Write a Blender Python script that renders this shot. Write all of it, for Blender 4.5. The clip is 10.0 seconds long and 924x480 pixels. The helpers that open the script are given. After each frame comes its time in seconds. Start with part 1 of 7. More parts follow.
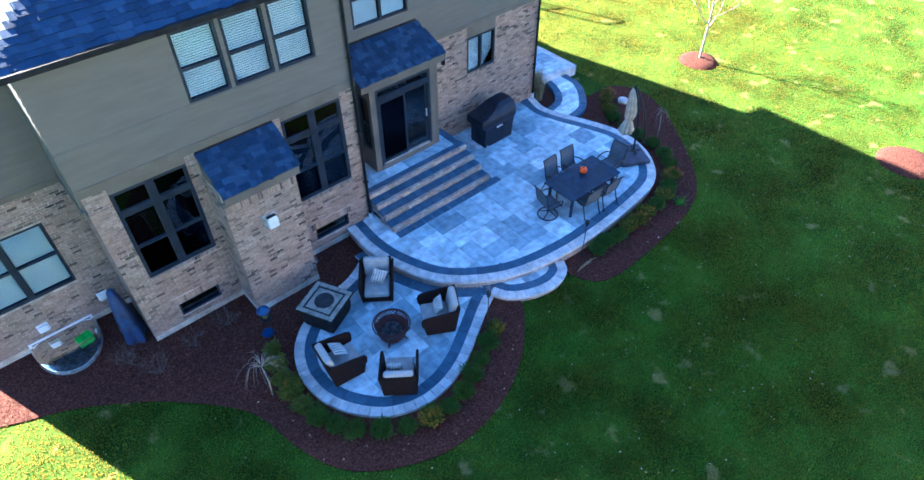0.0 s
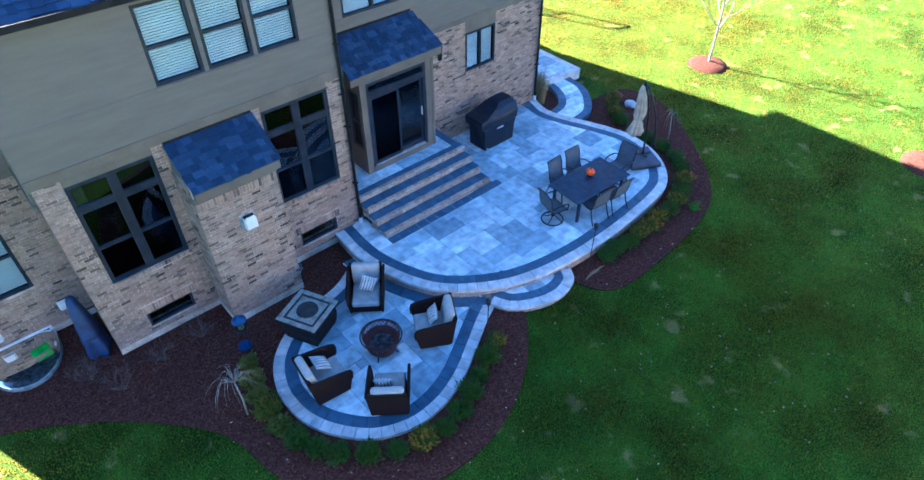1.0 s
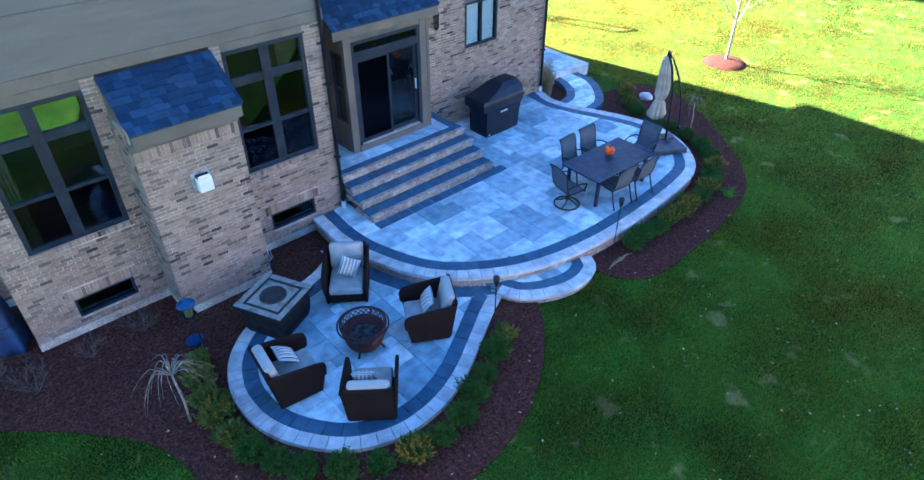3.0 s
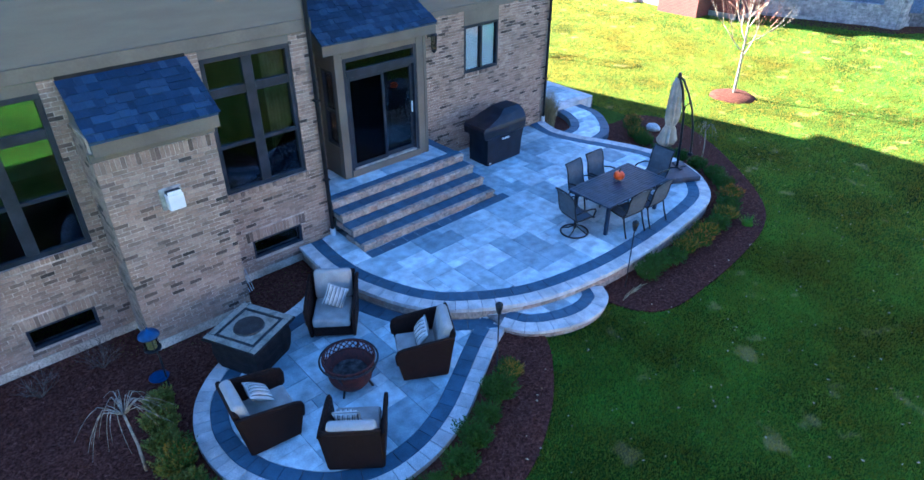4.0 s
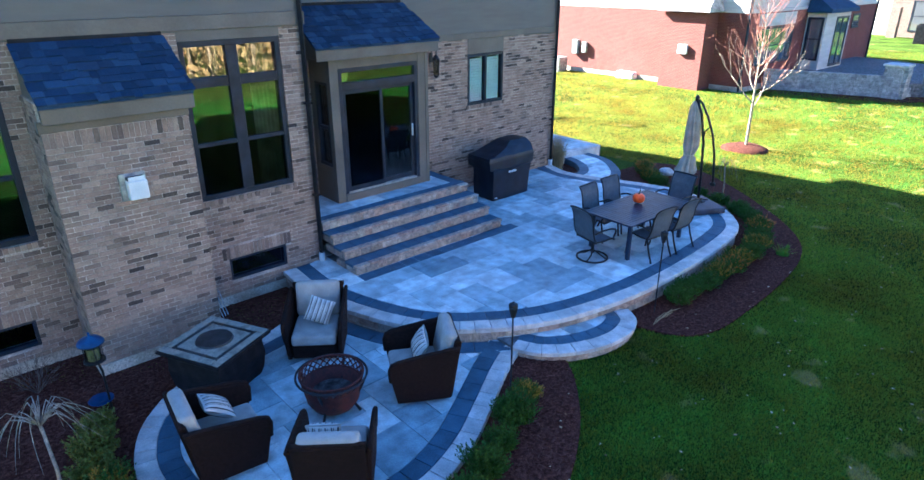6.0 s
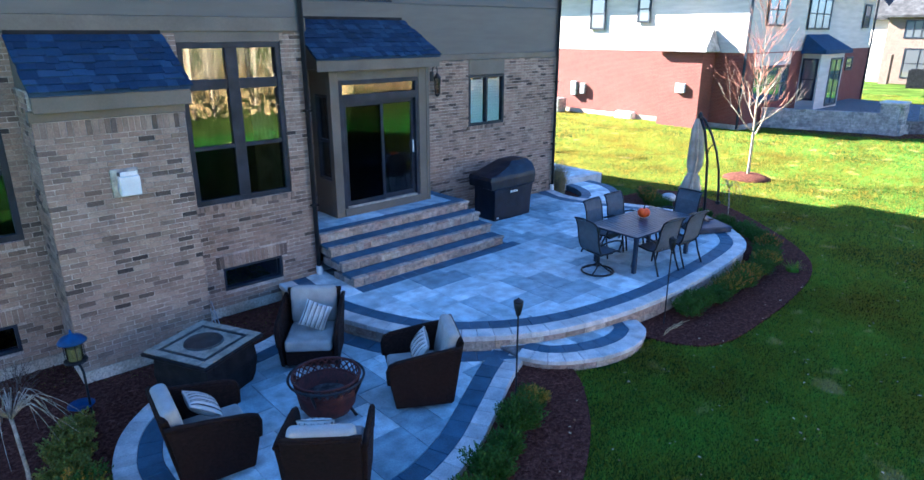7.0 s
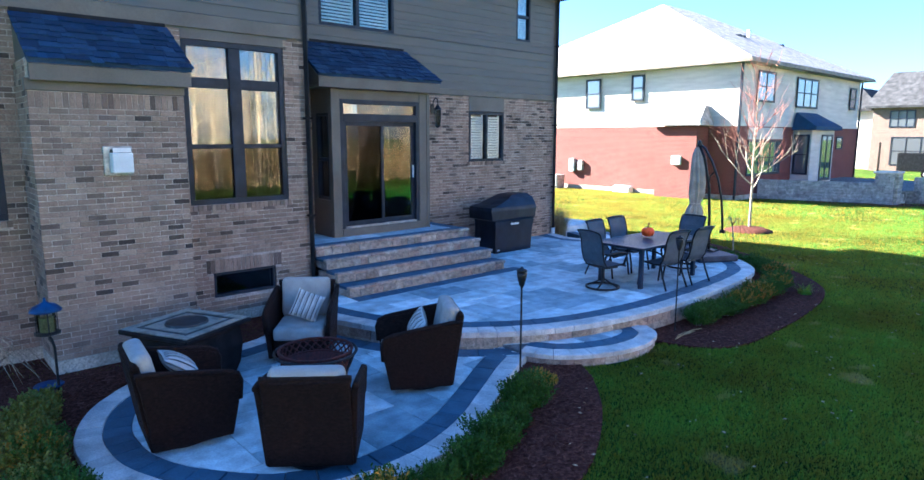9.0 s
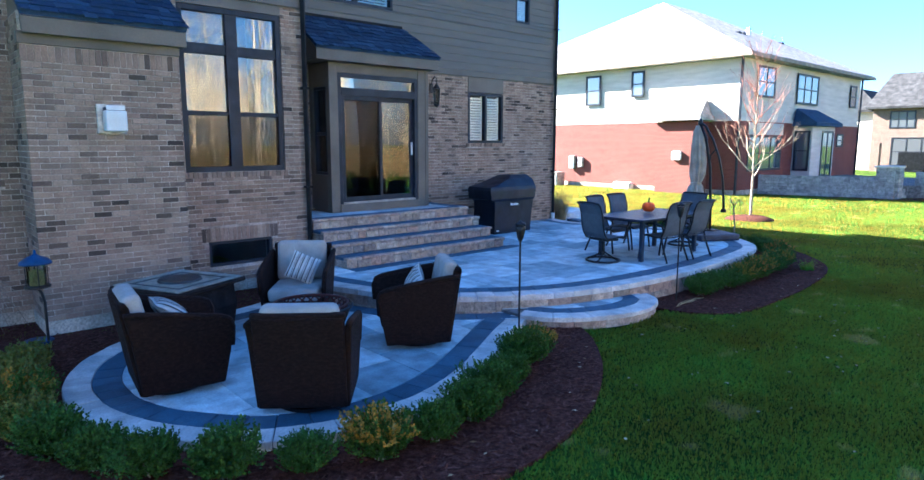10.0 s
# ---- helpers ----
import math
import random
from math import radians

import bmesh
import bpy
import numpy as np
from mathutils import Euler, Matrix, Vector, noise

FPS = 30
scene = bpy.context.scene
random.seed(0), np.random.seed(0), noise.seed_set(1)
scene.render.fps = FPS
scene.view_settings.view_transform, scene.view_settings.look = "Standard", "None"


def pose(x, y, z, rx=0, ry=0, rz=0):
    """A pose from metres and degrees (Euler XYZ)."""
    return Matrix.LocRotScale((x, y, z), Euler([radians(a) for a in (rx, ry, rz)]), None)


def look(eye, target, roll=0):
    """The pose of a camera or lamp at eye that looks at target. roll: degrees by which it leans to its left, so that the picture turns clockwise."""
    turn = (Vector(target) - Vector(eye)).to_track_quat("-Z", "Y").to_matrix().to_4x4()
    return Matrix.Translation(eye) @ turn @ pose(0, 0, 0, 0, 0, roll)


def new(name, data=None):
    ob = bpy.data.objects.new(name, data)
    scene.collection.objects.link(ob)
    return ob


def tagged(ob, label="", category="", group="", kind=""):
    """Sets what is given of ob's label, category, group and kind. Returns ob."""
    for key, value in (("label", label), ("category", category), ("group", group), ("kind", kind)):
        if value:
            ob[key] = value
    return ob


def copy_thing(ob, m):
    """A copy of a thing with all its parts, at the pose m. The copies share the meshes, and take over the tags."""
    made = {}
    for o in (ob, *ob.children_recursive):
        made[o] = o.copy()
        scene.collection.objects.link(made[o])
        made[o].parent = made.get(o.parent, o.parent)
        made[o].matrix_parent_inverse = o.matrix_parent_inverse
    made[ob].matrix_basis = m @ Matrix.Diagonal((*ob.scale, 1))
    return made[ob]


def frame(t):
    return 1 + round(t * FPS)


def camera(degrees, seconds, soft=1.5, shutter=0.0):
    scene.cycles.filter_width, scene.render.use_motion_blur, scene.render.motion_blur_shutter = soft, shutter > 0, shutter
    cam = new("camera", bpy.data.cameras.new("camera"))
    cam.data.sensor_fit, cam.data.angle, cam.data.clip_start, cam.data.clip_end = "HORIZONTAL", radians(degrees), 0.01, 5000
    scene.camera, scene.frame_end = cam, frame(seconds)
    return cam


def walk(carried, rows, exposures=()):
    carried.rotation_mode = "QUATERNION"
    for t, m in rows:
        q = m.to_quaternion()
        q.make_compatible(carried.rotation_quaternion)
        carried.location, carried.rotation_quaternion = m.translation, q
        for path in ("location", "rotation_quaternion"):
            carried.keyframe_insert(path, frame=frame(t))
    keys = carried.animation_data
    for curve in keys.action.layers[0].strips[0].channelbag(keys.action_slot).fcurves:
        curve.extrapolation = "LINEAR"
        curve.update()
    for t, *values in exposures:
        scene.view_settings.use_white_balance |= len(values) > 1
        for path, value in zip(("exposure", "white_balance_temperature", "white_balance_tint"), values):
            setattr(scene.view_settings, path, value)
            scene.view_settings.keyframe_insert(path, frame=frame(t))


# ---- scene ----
cam = camera(72.0, 10.0)
PATH = [
    (0, (0.81, -0.183, 12.265), (1.758, 0.899, 10.875), -0.3),
    (0.5, (1.081, 0.099, 11.691), (2.046, 1.199, 10.327), -0.3),
    (1, (1.29, 0.288, 11.015), (2.272, 1.407, 9.679), -0.2),
    (1.5, (1.365, 0.446, 10.274), (2.37, 1.581, 8.969), -0.1),
    (2, (1.426, 0.559, 9.51), (2.449, 1.711, 8.235), -0.0),
    (2.5, (1.533, 0.739, 8.814), (2.576, 1.906, 7.569), 0.1),
    (4, (2.182, 1.415, 7.169), (3.313, 2.681, 6.112), 0.0),
    (4.5, (2.301, 1.571, 6.695), (3.459, 2.867, 5.705), 0.0),
    (5, (2.402, 1.668, 6.176), (3.586, 2.993, 5.259), 0.0),
    (5.5, (2.462, 1.778, 5.648), (3.669, 3.13, 4.804), 0.0),
    (7, (2.485, 1.93, 4.448), (3.752, 3.346, 3.825), 0.0),
    (7.5, (2.496, 1.923, 4.098), (3.778, 3.356, 3.551), 0.1),
    (8, (2.488, 1.915, 3.692), (3.784, 3.363, 3.222), 0.1),
    (8.5, (2.467, 1.887, 3.291), (3.775, 3.349, 2.9), 0.0),
    (9, (2.451, 1.898, 2.928), (3.768, 3.369, 2.606), 0.1),
    (9.5, (2.478, 1.903, 2.589), (3.797, 3.377, 2.291), 0.1),
    (10, (2.491, 1.896, 2.336), (3.809, 3.37, 2.035), 0.1),
]
walk(cam, [(t, look(eye, target, roll)) for t, eye, target, roll in PATH], [(0, 4.48, 4400, 9), (2.5, 4.62, 4400, 9), (4.5, 4.3, 4400, 9), (7.5, 4.06, 4400, 9), (10, 3.98, 4400, 9)])

# ---- light ----
SUN_AZ = Vector((-0.335, 0.942, 0)).normalized()
SUN_EL = radians(31)
world = bpy.data.worlds.new("sky")
scene.world = world
world.use_nodes = True
wn = world.node_tree
wn.nodes.clear()
sky = wn.nodes.new("ShaderNodeTexSky")
sky.sky_type = 'NISHITA'
sky.sun_disc = False
sky.sun_elevation = SUN_EL
sky.sun_rotation = math.atan2(SUN_AZ.x, SUN_AZ.y)
sky.air_density, sky.dust_density, sky.ozone_density = 1.0, 0.7, 2.4
bg = wn.nodes.new("ShaderNodeBackground")
bg.inputs[1].default_value = 0.0235
wo = wn.nodes.new("ShaderNodeOutputWorld")
wn.links.new(sky.outputs[0], bg.inputs[0])
wn.links.new(bg.outputs[0], wo.inputs[0])
sun_data = bpy.data.lights.new("sun", 'SUN')
sun_data.energy, sun_data.angle, sun_data.color = 5.0, radians(0.6), (1.0, 0.725, 0.43)
sun = new("sun", sun_data)
sun.matrix_world = look((0, 0, 40), Vector((0, 0, 40)) - (SUN_AZ * math.cos(SUN_EL) + Vector((0, 0, math.sin(SUN_EL)))))

# ---- materials ----
def rgba(c):
    return (c[0], c[1], c[2], 1.0)


def material(name, colors, rough=0.8, metal=0.0, vary="", scale=6.0, grain=60.0, grain_mix=0.35, bump=0.2, bump_scale=None,
             stain=0.3, spec=None, stretch=(1, 1, 1), coat=0.0):
    """A node material: a colour ramp over a piece's random number or large noise, fine grain, stains and relief."""
    m = bpy.data.materials.new(name)
    m.use_nodes = True
    nt = m.node_tree
    b = nt.nodes["Principled BSDF"]
    b.inputs["Roughness"].default_value = rough
    b.inputs["Metallic"].default_value = metal
    b.inputs["Specular IOR Level"].default_value = spec if spec is not None else (0.2 if rough >= 0.85 else 0.45)
    b.inputs["Coat Weight"].default_value = coat
    co = nt.nodes.new("ShaderNodeTexCoord")
    mp = nt.nodes.new("ShaderNodeMapping")
    mp.inputs["Scale"].default_value = stretch
    geo = nt.nodes.new("ShaderNodeNewGeometry")
    nt.links.new((geo.outputs["Position"] if vary != "local" else co.outputs["Object"]), mp.inputs[0])
    big = nt.nodes.new("ShaderNodeTexNoise")
    big.inputs["Scale"].default_value = scale
    big.inputs["Detail"].default_value = 4
    nt.links.new(mp.outputs[0], big.inputs[0])
    fine = nt.nodes.new("ShaderNodeTexNoise")
    fine.inputs["Scale"].default_value = grain
    fine.inputs["Detail"].default_value = 3
    nt.links.new(mp.outputs[0], fine.inputs[0])
    ramp = nt.nodes.new("ShaderNodeValToRGB")
    while len(ramp.color_ramp.elements) < len(colors):
        ramp.color_ramp.elements.new(0.5)
    lo, hi = (0.0, 1.0) if vary in ("object", "island") else (0.32, 0.68)
    for i, c in enumerate(colors):
        e = ramp.color_ramp.elements[i]
        e.position = lo + (hi - lo) * i / max(1, len(colors) - 1)
        e.color = rgba(c)
    if vary == "object":
        info = nt.nodes.new("ShaderNodeObjectInfo")
        nt.links.new(info.outputs["Random"], ramp.inputs[0])
    elif vary == "island":
        nt.links.new(geo.outputs["Random Per Island"], ramp.inputs[0])
    else:
        nt.links.new(big.outputs[0], ramp.inputs[0])
    def grade(src, noise_out, amount):
        r = nt.nodes.new("ShaderNodeMapRange")
        r.inputs[1].default_value, r.inputs[2].default_value = 0.3, 0.7
        r.inputs[3].default_value, r.inputs[4].default_value = 1 - amount, 1 + amount
        nt.links.new(noise_out, r.inputs[0])
        mx = nt.nodes.new("ShaderNodeVectorMath")
        mx.operation = 'MULTIPLY'
        nt.links.new(src, mx.inputs[0])
        nt.links.new(r.outputs[0], mx.inputs[1])
        return mx.outputs[0]
    col = grade(ramp.outputs[0], fine.outputs[0], grain_mix)
    if stain:
        col = grade(col, big.outputs[0], stain)
    nt.links.new(col, b.inputs["Base Color"])
    if bump:
        bp = nt.nodes.new("ShaderNodeBump")
        bp.inputs["Strength"].default_value = bump
        bp.inputs["Distance"].default_value = 0.01
        src = fine
        if bump_scale:
            src = nt.nodes.new("ShaderNodeTexNoise")
            src.inputs["Scale"].default_value = bump_scale
            src.inputs["Detail"].default_value = 4
            nt.links.new(mp.outputs[0], src.inputs[0])
        nt.links.new(src.outputs[0], bp.inputs["Height"])
        nt.links.new(bp.outputs[0], b.inputs["Normal"])
    return m


BRICK_COLORS = [(0.046, 0.038, 0.033), (0.171, 0.13, 0.097), (0.274, 0.207, 0.154), (0.231, 0.168, 0.128), (0.308, 0.237, 0.176), (0.248, 0.176, 0.132), (0.342, 0.267, 0.202), (0.266, 0.198, 0.15), (0.214, 0.159, 0.123), (0.291, 0.219, 0.167), (0.12, 0.09, 0.073)]
M_BRICK = material("brick_face", BRICK_COLORS, 0.9, vary="object", grain=90, grain_mix=0.25, scale=9, stain=0.15, bump=0.35)
M_BRICKS = material("brick_faces", BRICK_COLORS, 0.9, vary="island", grain=90, grain_mix=0.25, scale=9, stain=0.15, bump=0.35)
M_MORTAR = material("mortar", [(0.33, 0.285, 0.235), (0.42, 0.365, 0.305)], 0.95, scale=3, bump=0.4)
M_CONCRETE = material("foundation_concrete", [(0.36, 0.32, 0.25), (0.47, 0.42, 0.34)], 0.9, scale=2, grain=40, bump=0.3)
M_SIDING = material("taupe_siding", [(0.102, 0.095, 0.08), (0.114, 0.107, 0.09)], 0.6, scale=1.5, grain=30, grain_mix=0.05, bump=0.06, stretch=(1, 1, 6), stain=0.03)
M_TRIM = material("taupe_trim", [(0.1, 0.088, 0.07), (0.12, 0.106, 0.086)], 0.55, scale=2, grain=40, grain_mix=0.08, bump=0.08, stain=0.08)
M_FRAME = material("dark_bronze_frame", [(0.012, 0.017, 0.027), (0.018, 0.024, 0.037)], 0.45, spec=0.25, scale=4, grain_mix=0.1, bump=0.05)
M_GUTTER = material("black_metal_gutter", [(0.010, 0.010, 0.011), (0.016, 0.016, 0.017)], 0.6, spec=0.12, scale=5, grain_mix=0.1, bump=0.03)
M_SHINGLE = material("slate_blue_shingle", [(0.013, 0.028, 0.062), (0.021, 0.042, 0.088), (0.04, 0.07, 0.13), (0.016, 0.033, 0.072), (0.026, 0.05, 0.1)], 0.85, vary="island", grain=150, grain_mix=0.35, bump=0.5, scale=3, stain=0.15)
SLAB_COLORS = [(0.212, 0.275, 0.319), (0.392, 0.468, 0.499), (0.572, 0.638, 0.65), (0.307, 0.38, 0.423), (0.721, 0.77, 0.766), (0.456, 0.533, 0.557), (0.254, 0.325, 0.371), (0.551, 0.616, 0.632)]
M_SLAB = material("grey_flagstone_paver", SLAB_COLORS, 0.75, vary="object", grain=55, grain_mix=0.14, scale=5, stain=0.3, bump=0.3, bump_scale=25)
M_DARKPAVER = material("charcoal_paver", [(0.044, 0.078, 0.12), (0.066, 0.108, 0.16), (0.054, 0.092, 0.14)], 0.7, vary="object", grain=70, grain_mix=0.2, scale=6, stain=0.2, bump=0.3)
M_COPING = material("light_edging_paver", [(0.44, 0.425, 0.40), (0.58, 0.555, 0.52), (0.5, 0.475, 0.445)], 0.8, vary="object", grain=60, grain_mix=0.18, scale=5, stain=0.25, bump=0.35)
M_BLOCK = material("tumbled_wall_block", [(0.26, 0.21, 0.165), (0.38, 0.31, 0.25), (0.33, 0.235, 0.185), (0.44, 0.375, 0.305), (0.23, 0.2, 0.175)], 0.9, vary="object", grain=50, grain_mix=0.3, scale=12, stain=0.3, bump=0.6, bump_scale=30)
M_JOINT = material("joint_sand", [(0.11, 0.11, 0.115), (0.17, 0.17, 0.17)], 0.95, scale=8, bump=0.3)
M_MULCH = material("red_brown_mulch", [(0.034, 0.0125, 0.0085), (0.062, 0.024, 0.016), (0.09, 0.038, 0.026)], 0.95, spec=0.08, scale=22, grain=120, grain_mix=0.6, bump=1.0, bump_scale=45, stain=0.2)
M_DRYLEAF = material("dry_leaf", [(0.30, 0.20, 0.09), (0.45, 0.36, 0.22), (0.2, 0.11, 0.045)], 0.9, vary="island", bump=0)
M_CHIP = material("mulch_chip", [(0.034, 0.0125, 0.0085), (0.072, 0.027, 0.018), (0.12, 0.058, 0.04), (0.05, 0.0185, 0.012)], 0.95, spec=0.08, vary="island", bump=0.2)
M_WHITE = material("white_plastic", [(0.62, 0.64, 0.64), (0.72, 0.73, 0.72)], 0.45, scale=3, grain_mix=0.05, bump=0.04, stain=0.08)
M_SHUTTER = material("white_shutter", [(0.78, 0.78, 0.75), (0.85, 0.85, 0.82)], 0.5, scale=3, grain_mix=0.05, bump=0.03, stain=0.05)
M_CURTAIN = material("tan_curtain", [(0.30, 0.27, 0.15), (0.42, 0.38, 0.22)], 0.9, scale=4, grain=80, bump=0.2)
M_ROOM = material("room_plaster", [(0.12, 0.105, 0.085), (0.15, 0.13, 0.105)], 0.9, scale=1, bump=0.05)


def worn_patches(m, tan):
    """Tan worn spots and broad drifts of darker and lighter turf, laid over a grass material."""
    nt = m.node_tree
    b = nt.nodes["Principled BSDF"]
    src = b.inputs["Base Color"].links[0].from_socket
    geo = nt.nodes.new("ShaderNodeNewGeometry")
    n = nt.nodes.new("ShaderNodeTexNoise")
    n.inputs["Scale"].default_value, n.inputs["Detail"].default_value = 1.5, 3
    nt.links.new(geo.outputs["Position"], n.inputs[0])
    r = nt.nodes.new("ShaderNodeMapRange")
    r.inputs[1].default_value, r.inputs[2].default_value = 0.63, 0.7
    r.inputs[4].default_value = 0.7
    nt.links.new(n.outputs[0], r.inputs[0])
    mx = nt.nodes.new("ShaderNodeMix")
    mx.data_type = 'RGBA'
    nt.links.new(r.outputs[0], mx.inputs[0])
    nt.links.new(src, mx.inputs[6])
    mx.inputs[7].default_value = rgba(tan)
    drift = nt.nodes.new("ShaderNodeTexNoise")
    drift.inputs["Scale"].default_value, drift.inputs["Detail"].default_value = 0.55, 5
    nt.links.new(geo.outputs["Position"], drift.inputs[0])
    k = nt.nodes.new("ShaderNodeMapRange")
    k.inputs[1].default_value, k.inputs[2].default_value, k.inputs[3].default_value, k.inputs[4].default_value = 0.3, 0.7, 0.5, 1.5
    nt.links.new(drift.outputs[0], k.inputs[0])
    mul = nt.nodes.new("ShaderNodeVectorMath")
    mul.operation = 'MULTIPLY'
    nt.links.new(mx.outputs[2], mul.inputs[0])
    nt.links.new(k.outputs[0], mul.inputs[1])
    nt.links.new(mul.outputs[0], b.inputs["Base Color"])
    return m


def lets_light_through(m, color, share):
    """Thin leaves pass part of the light on."""
    nt = m.node_tree
    tr = nt.nodes.new("ShaderNodeBsdfTranslucent")
    tr.inputs[0].default_value = rgba(color)
    mix = nt.nodes.new("ShaderNodeMixShader")
    mix.inputs[0].default_value = share
    nt.links.new(nt.nodes["Principled BSDF"].outputs[0], mix.inputs[1])
    nt.links.new(tr.outputs[0], mix.inputs[2])
    nt.links.new(mix.outputs[0], nt.nodes["Material Output"].inputs[0])
    return m


def lawn_material():
    m = material("lawn_turf", [(0.03, 0.054, 0.006), (0.042, 0.07, 0.007), (0.054, 0.084, 0.009)], 0.9, scale=0.9, grain=26, grain_mix=0.6, bump=0.8, bump_scale=70, stain=0.1, spec=0.03)
    return worn_patches(m, (0.2, 0.165, 0.06))


def glass_material(name, tint, ior):
    m = bpy.data.materials.new(name)
    m.use_nodes = True
    nt = m.node_tree
    nt.nodes.clear()
    out = nt.nodes.new("ShaderNodeOutputMaterial")
    mix = nt.nodes.new("ShaderNodeMixShader")
    fr = nt.nodes.new("ShaderNodeFresnel")
    fr.inputs[0].default_value = ior
    tr = nt.nodes.new("ShaderNodeBsdfTransparent")
    tr.inputs[0].default_value = rgba(tint)
    gl = nt.nodes.new("ShaderNodeBsdfGlossy")
    gl.inputs["Roughness"].default_value = 0.01
    nz = nt.nodes.new("ShaderNodeTexNoise")
    nz.inputs["Scale"].default_value = 1.2
    bp = nt.nodes.new("ShaderNodeBump")
    bp.inputs["Strength"].default_value, bp.inputs["Distance"].default_value = 0.012, 0.01
    nt.links.new(nz.outputs[0], bp.inputs["Height"])
    nt.links.new(bp.outputs[0], gl.inputs["Normal"])
    for a, c in ((fr.outputs[0], mix.inputs[0]), (tr.outputs[0], mix.inputs[1]), (gl.outputs[0], mix.inputs[2]), (mix.outputs[0], out.inputs[0])):
        nt.links.new(a, c)
    return m


M_LAWN = lawn_material()
M_GLASS = glass_material("window_glass", (0.9, 0.93, 0.93), 1.85)
M_CLEAR = glass_material("clear_window_glass", (0.78, 0.84, 0.86), 1.3)


# ---- building helpers ----
def part(name, bm, mat, parent=None, label="", smooth=False):
    me = bpy.data.meshes.new(name)
    bm.normal_update()
    bm.to_mesh(me)
    bm.free()
    me.materials.append(mat)
    if smooth:
        me.shade_smooth()
    ob = new(name, me)
    if parent is not None:
        ob.parent = parent
    if label:
        ob["label"] = label
    return ob


def thing(name, label, category, group="", m=None, kind=""):
    ob = new(name)
    ob.empty_display_size = 0.2
    if m is not None:
        ob.matrix_basis = m
    return tagged(ob, label, category, group, kind)


def box(bm, x0, y0, z0, x1, y1, z1, bevel=0.0, m=None, segments=1):
    r = bmesh.ops.create_cube(bm, size=1.0)
    vs = r["verts"]
    bmesh.ops.transform(bm, matrix=Matrix.Translation(((x0 + x1) / 2, (y0 + y1) / 2, (z0 + z1) / 2)) @ Matrix.Diagonal((abs(x1 - x0), abs(y1 - y0), abs(z1 - z0), 1)), verts=vs)
    if bevel:
        es = list({e for v in vs for e in v.link_edges})
        r = bmesh.ops.bevel(bm, geom=es, offset=bevel, segments=segments, affect='EDGES', profile=0.5)
        vs = list(set(r["verts"]) | {v for v in vs if v.is_valid})
    if m is not None:
        bmesh.ops.transform(bm, matrix=m, verts=vs)
    return vs


def cyl(bm, r0, r1, z0, z1, n=16, m=None, cap=True):
    r = bmesh.ops.create_cone(bm, cap_ends=cap, segments=n, radius1=r0, radius2=r1, depth=z1 - z0)
    mm = Matrix.Translation((0, 0, (z0 + z1) / 2))
    bmesh.ops.transform(bm, matrix=(m @ mm) if m is not None else mm, verts=r["verts"])


def lathe(bm, prof, n=20, m=None):
    """A turned shape from (radius, height) pairs."""
    rows = []
    for r, z in prof:
        rows.append([bm.verts.new((r * math.cos(2 * math.pi * i / n), r * math.sin(2 * math.pi * i / n), z)) for i in range(n)])
    for a, b in zip(rows, rows[1:]):
        for i in range(n):
            bm.faces.new((a[i], a[(i + 1) % n], b[(i + 1) % n], b[i]))
    bm.faces.new(list(reversed(rows[0])))
    bm.faces.new(rows[-1])
    if m is not None:
        bmesh.ops.transform(bm, matrix=m, verts=[v for r in rows for v in r])


def tube(bm, pts, radius, n=8, closed=False):
    """A pipe along points; radius is a number or one per point."""
    pts = [Vector(p) for p in pts]
    k = len(pts)
    rad = radius if isinstance(radius, (list, tuple)) else [radius] * k
    rings = []
    ref = None
    for i, p in enumerate(pts):
        if closed:
            d = pts[(i + 1) % k] - pts[i - 1]
        else:
            d = pts[min(i + 1, k - 1)] - pts[max(i - 1, 0)]
        d.normalize()
        if ref is None:
            ref = Vector((0, 0, 1)) if abs(d.z) < 0.9 else Vector((1, 0, 0))
        a = d.cross(ref).normalized()
        b = d.cross(a).normalized()
        ref = a.cross(d).normalized()
        rings.append([bm.verts.new(p + (a * math.cos(2 * math.pi * j / n) + b * math.sin(2 * math.pi * j / n)) * rad[i]) for j in range(n)])
    for i in range(k if closed else k - 1):
        r0, r1 = rings[i], rings[(i + 1) % k]
        for j in range(n):
            bm.faces.new((r0[j], r1[j], r1[(j + 1) % n], r0[(j + 1) % n]))
    if not closed:
        bm.faces.new(rings[0])
        bm.faces.new(list(reversed(rings[-1])))


def raw(name, verts, faces, mat, parent=None):
    me = bpy.data.meshes.new(name)
    me.from_pydata(verts, [], faces)
    me.materials.append(mat)
    me.update()
    ob = new(name, me)
    if parent is not None:
        ob.parent = parent
    return ob


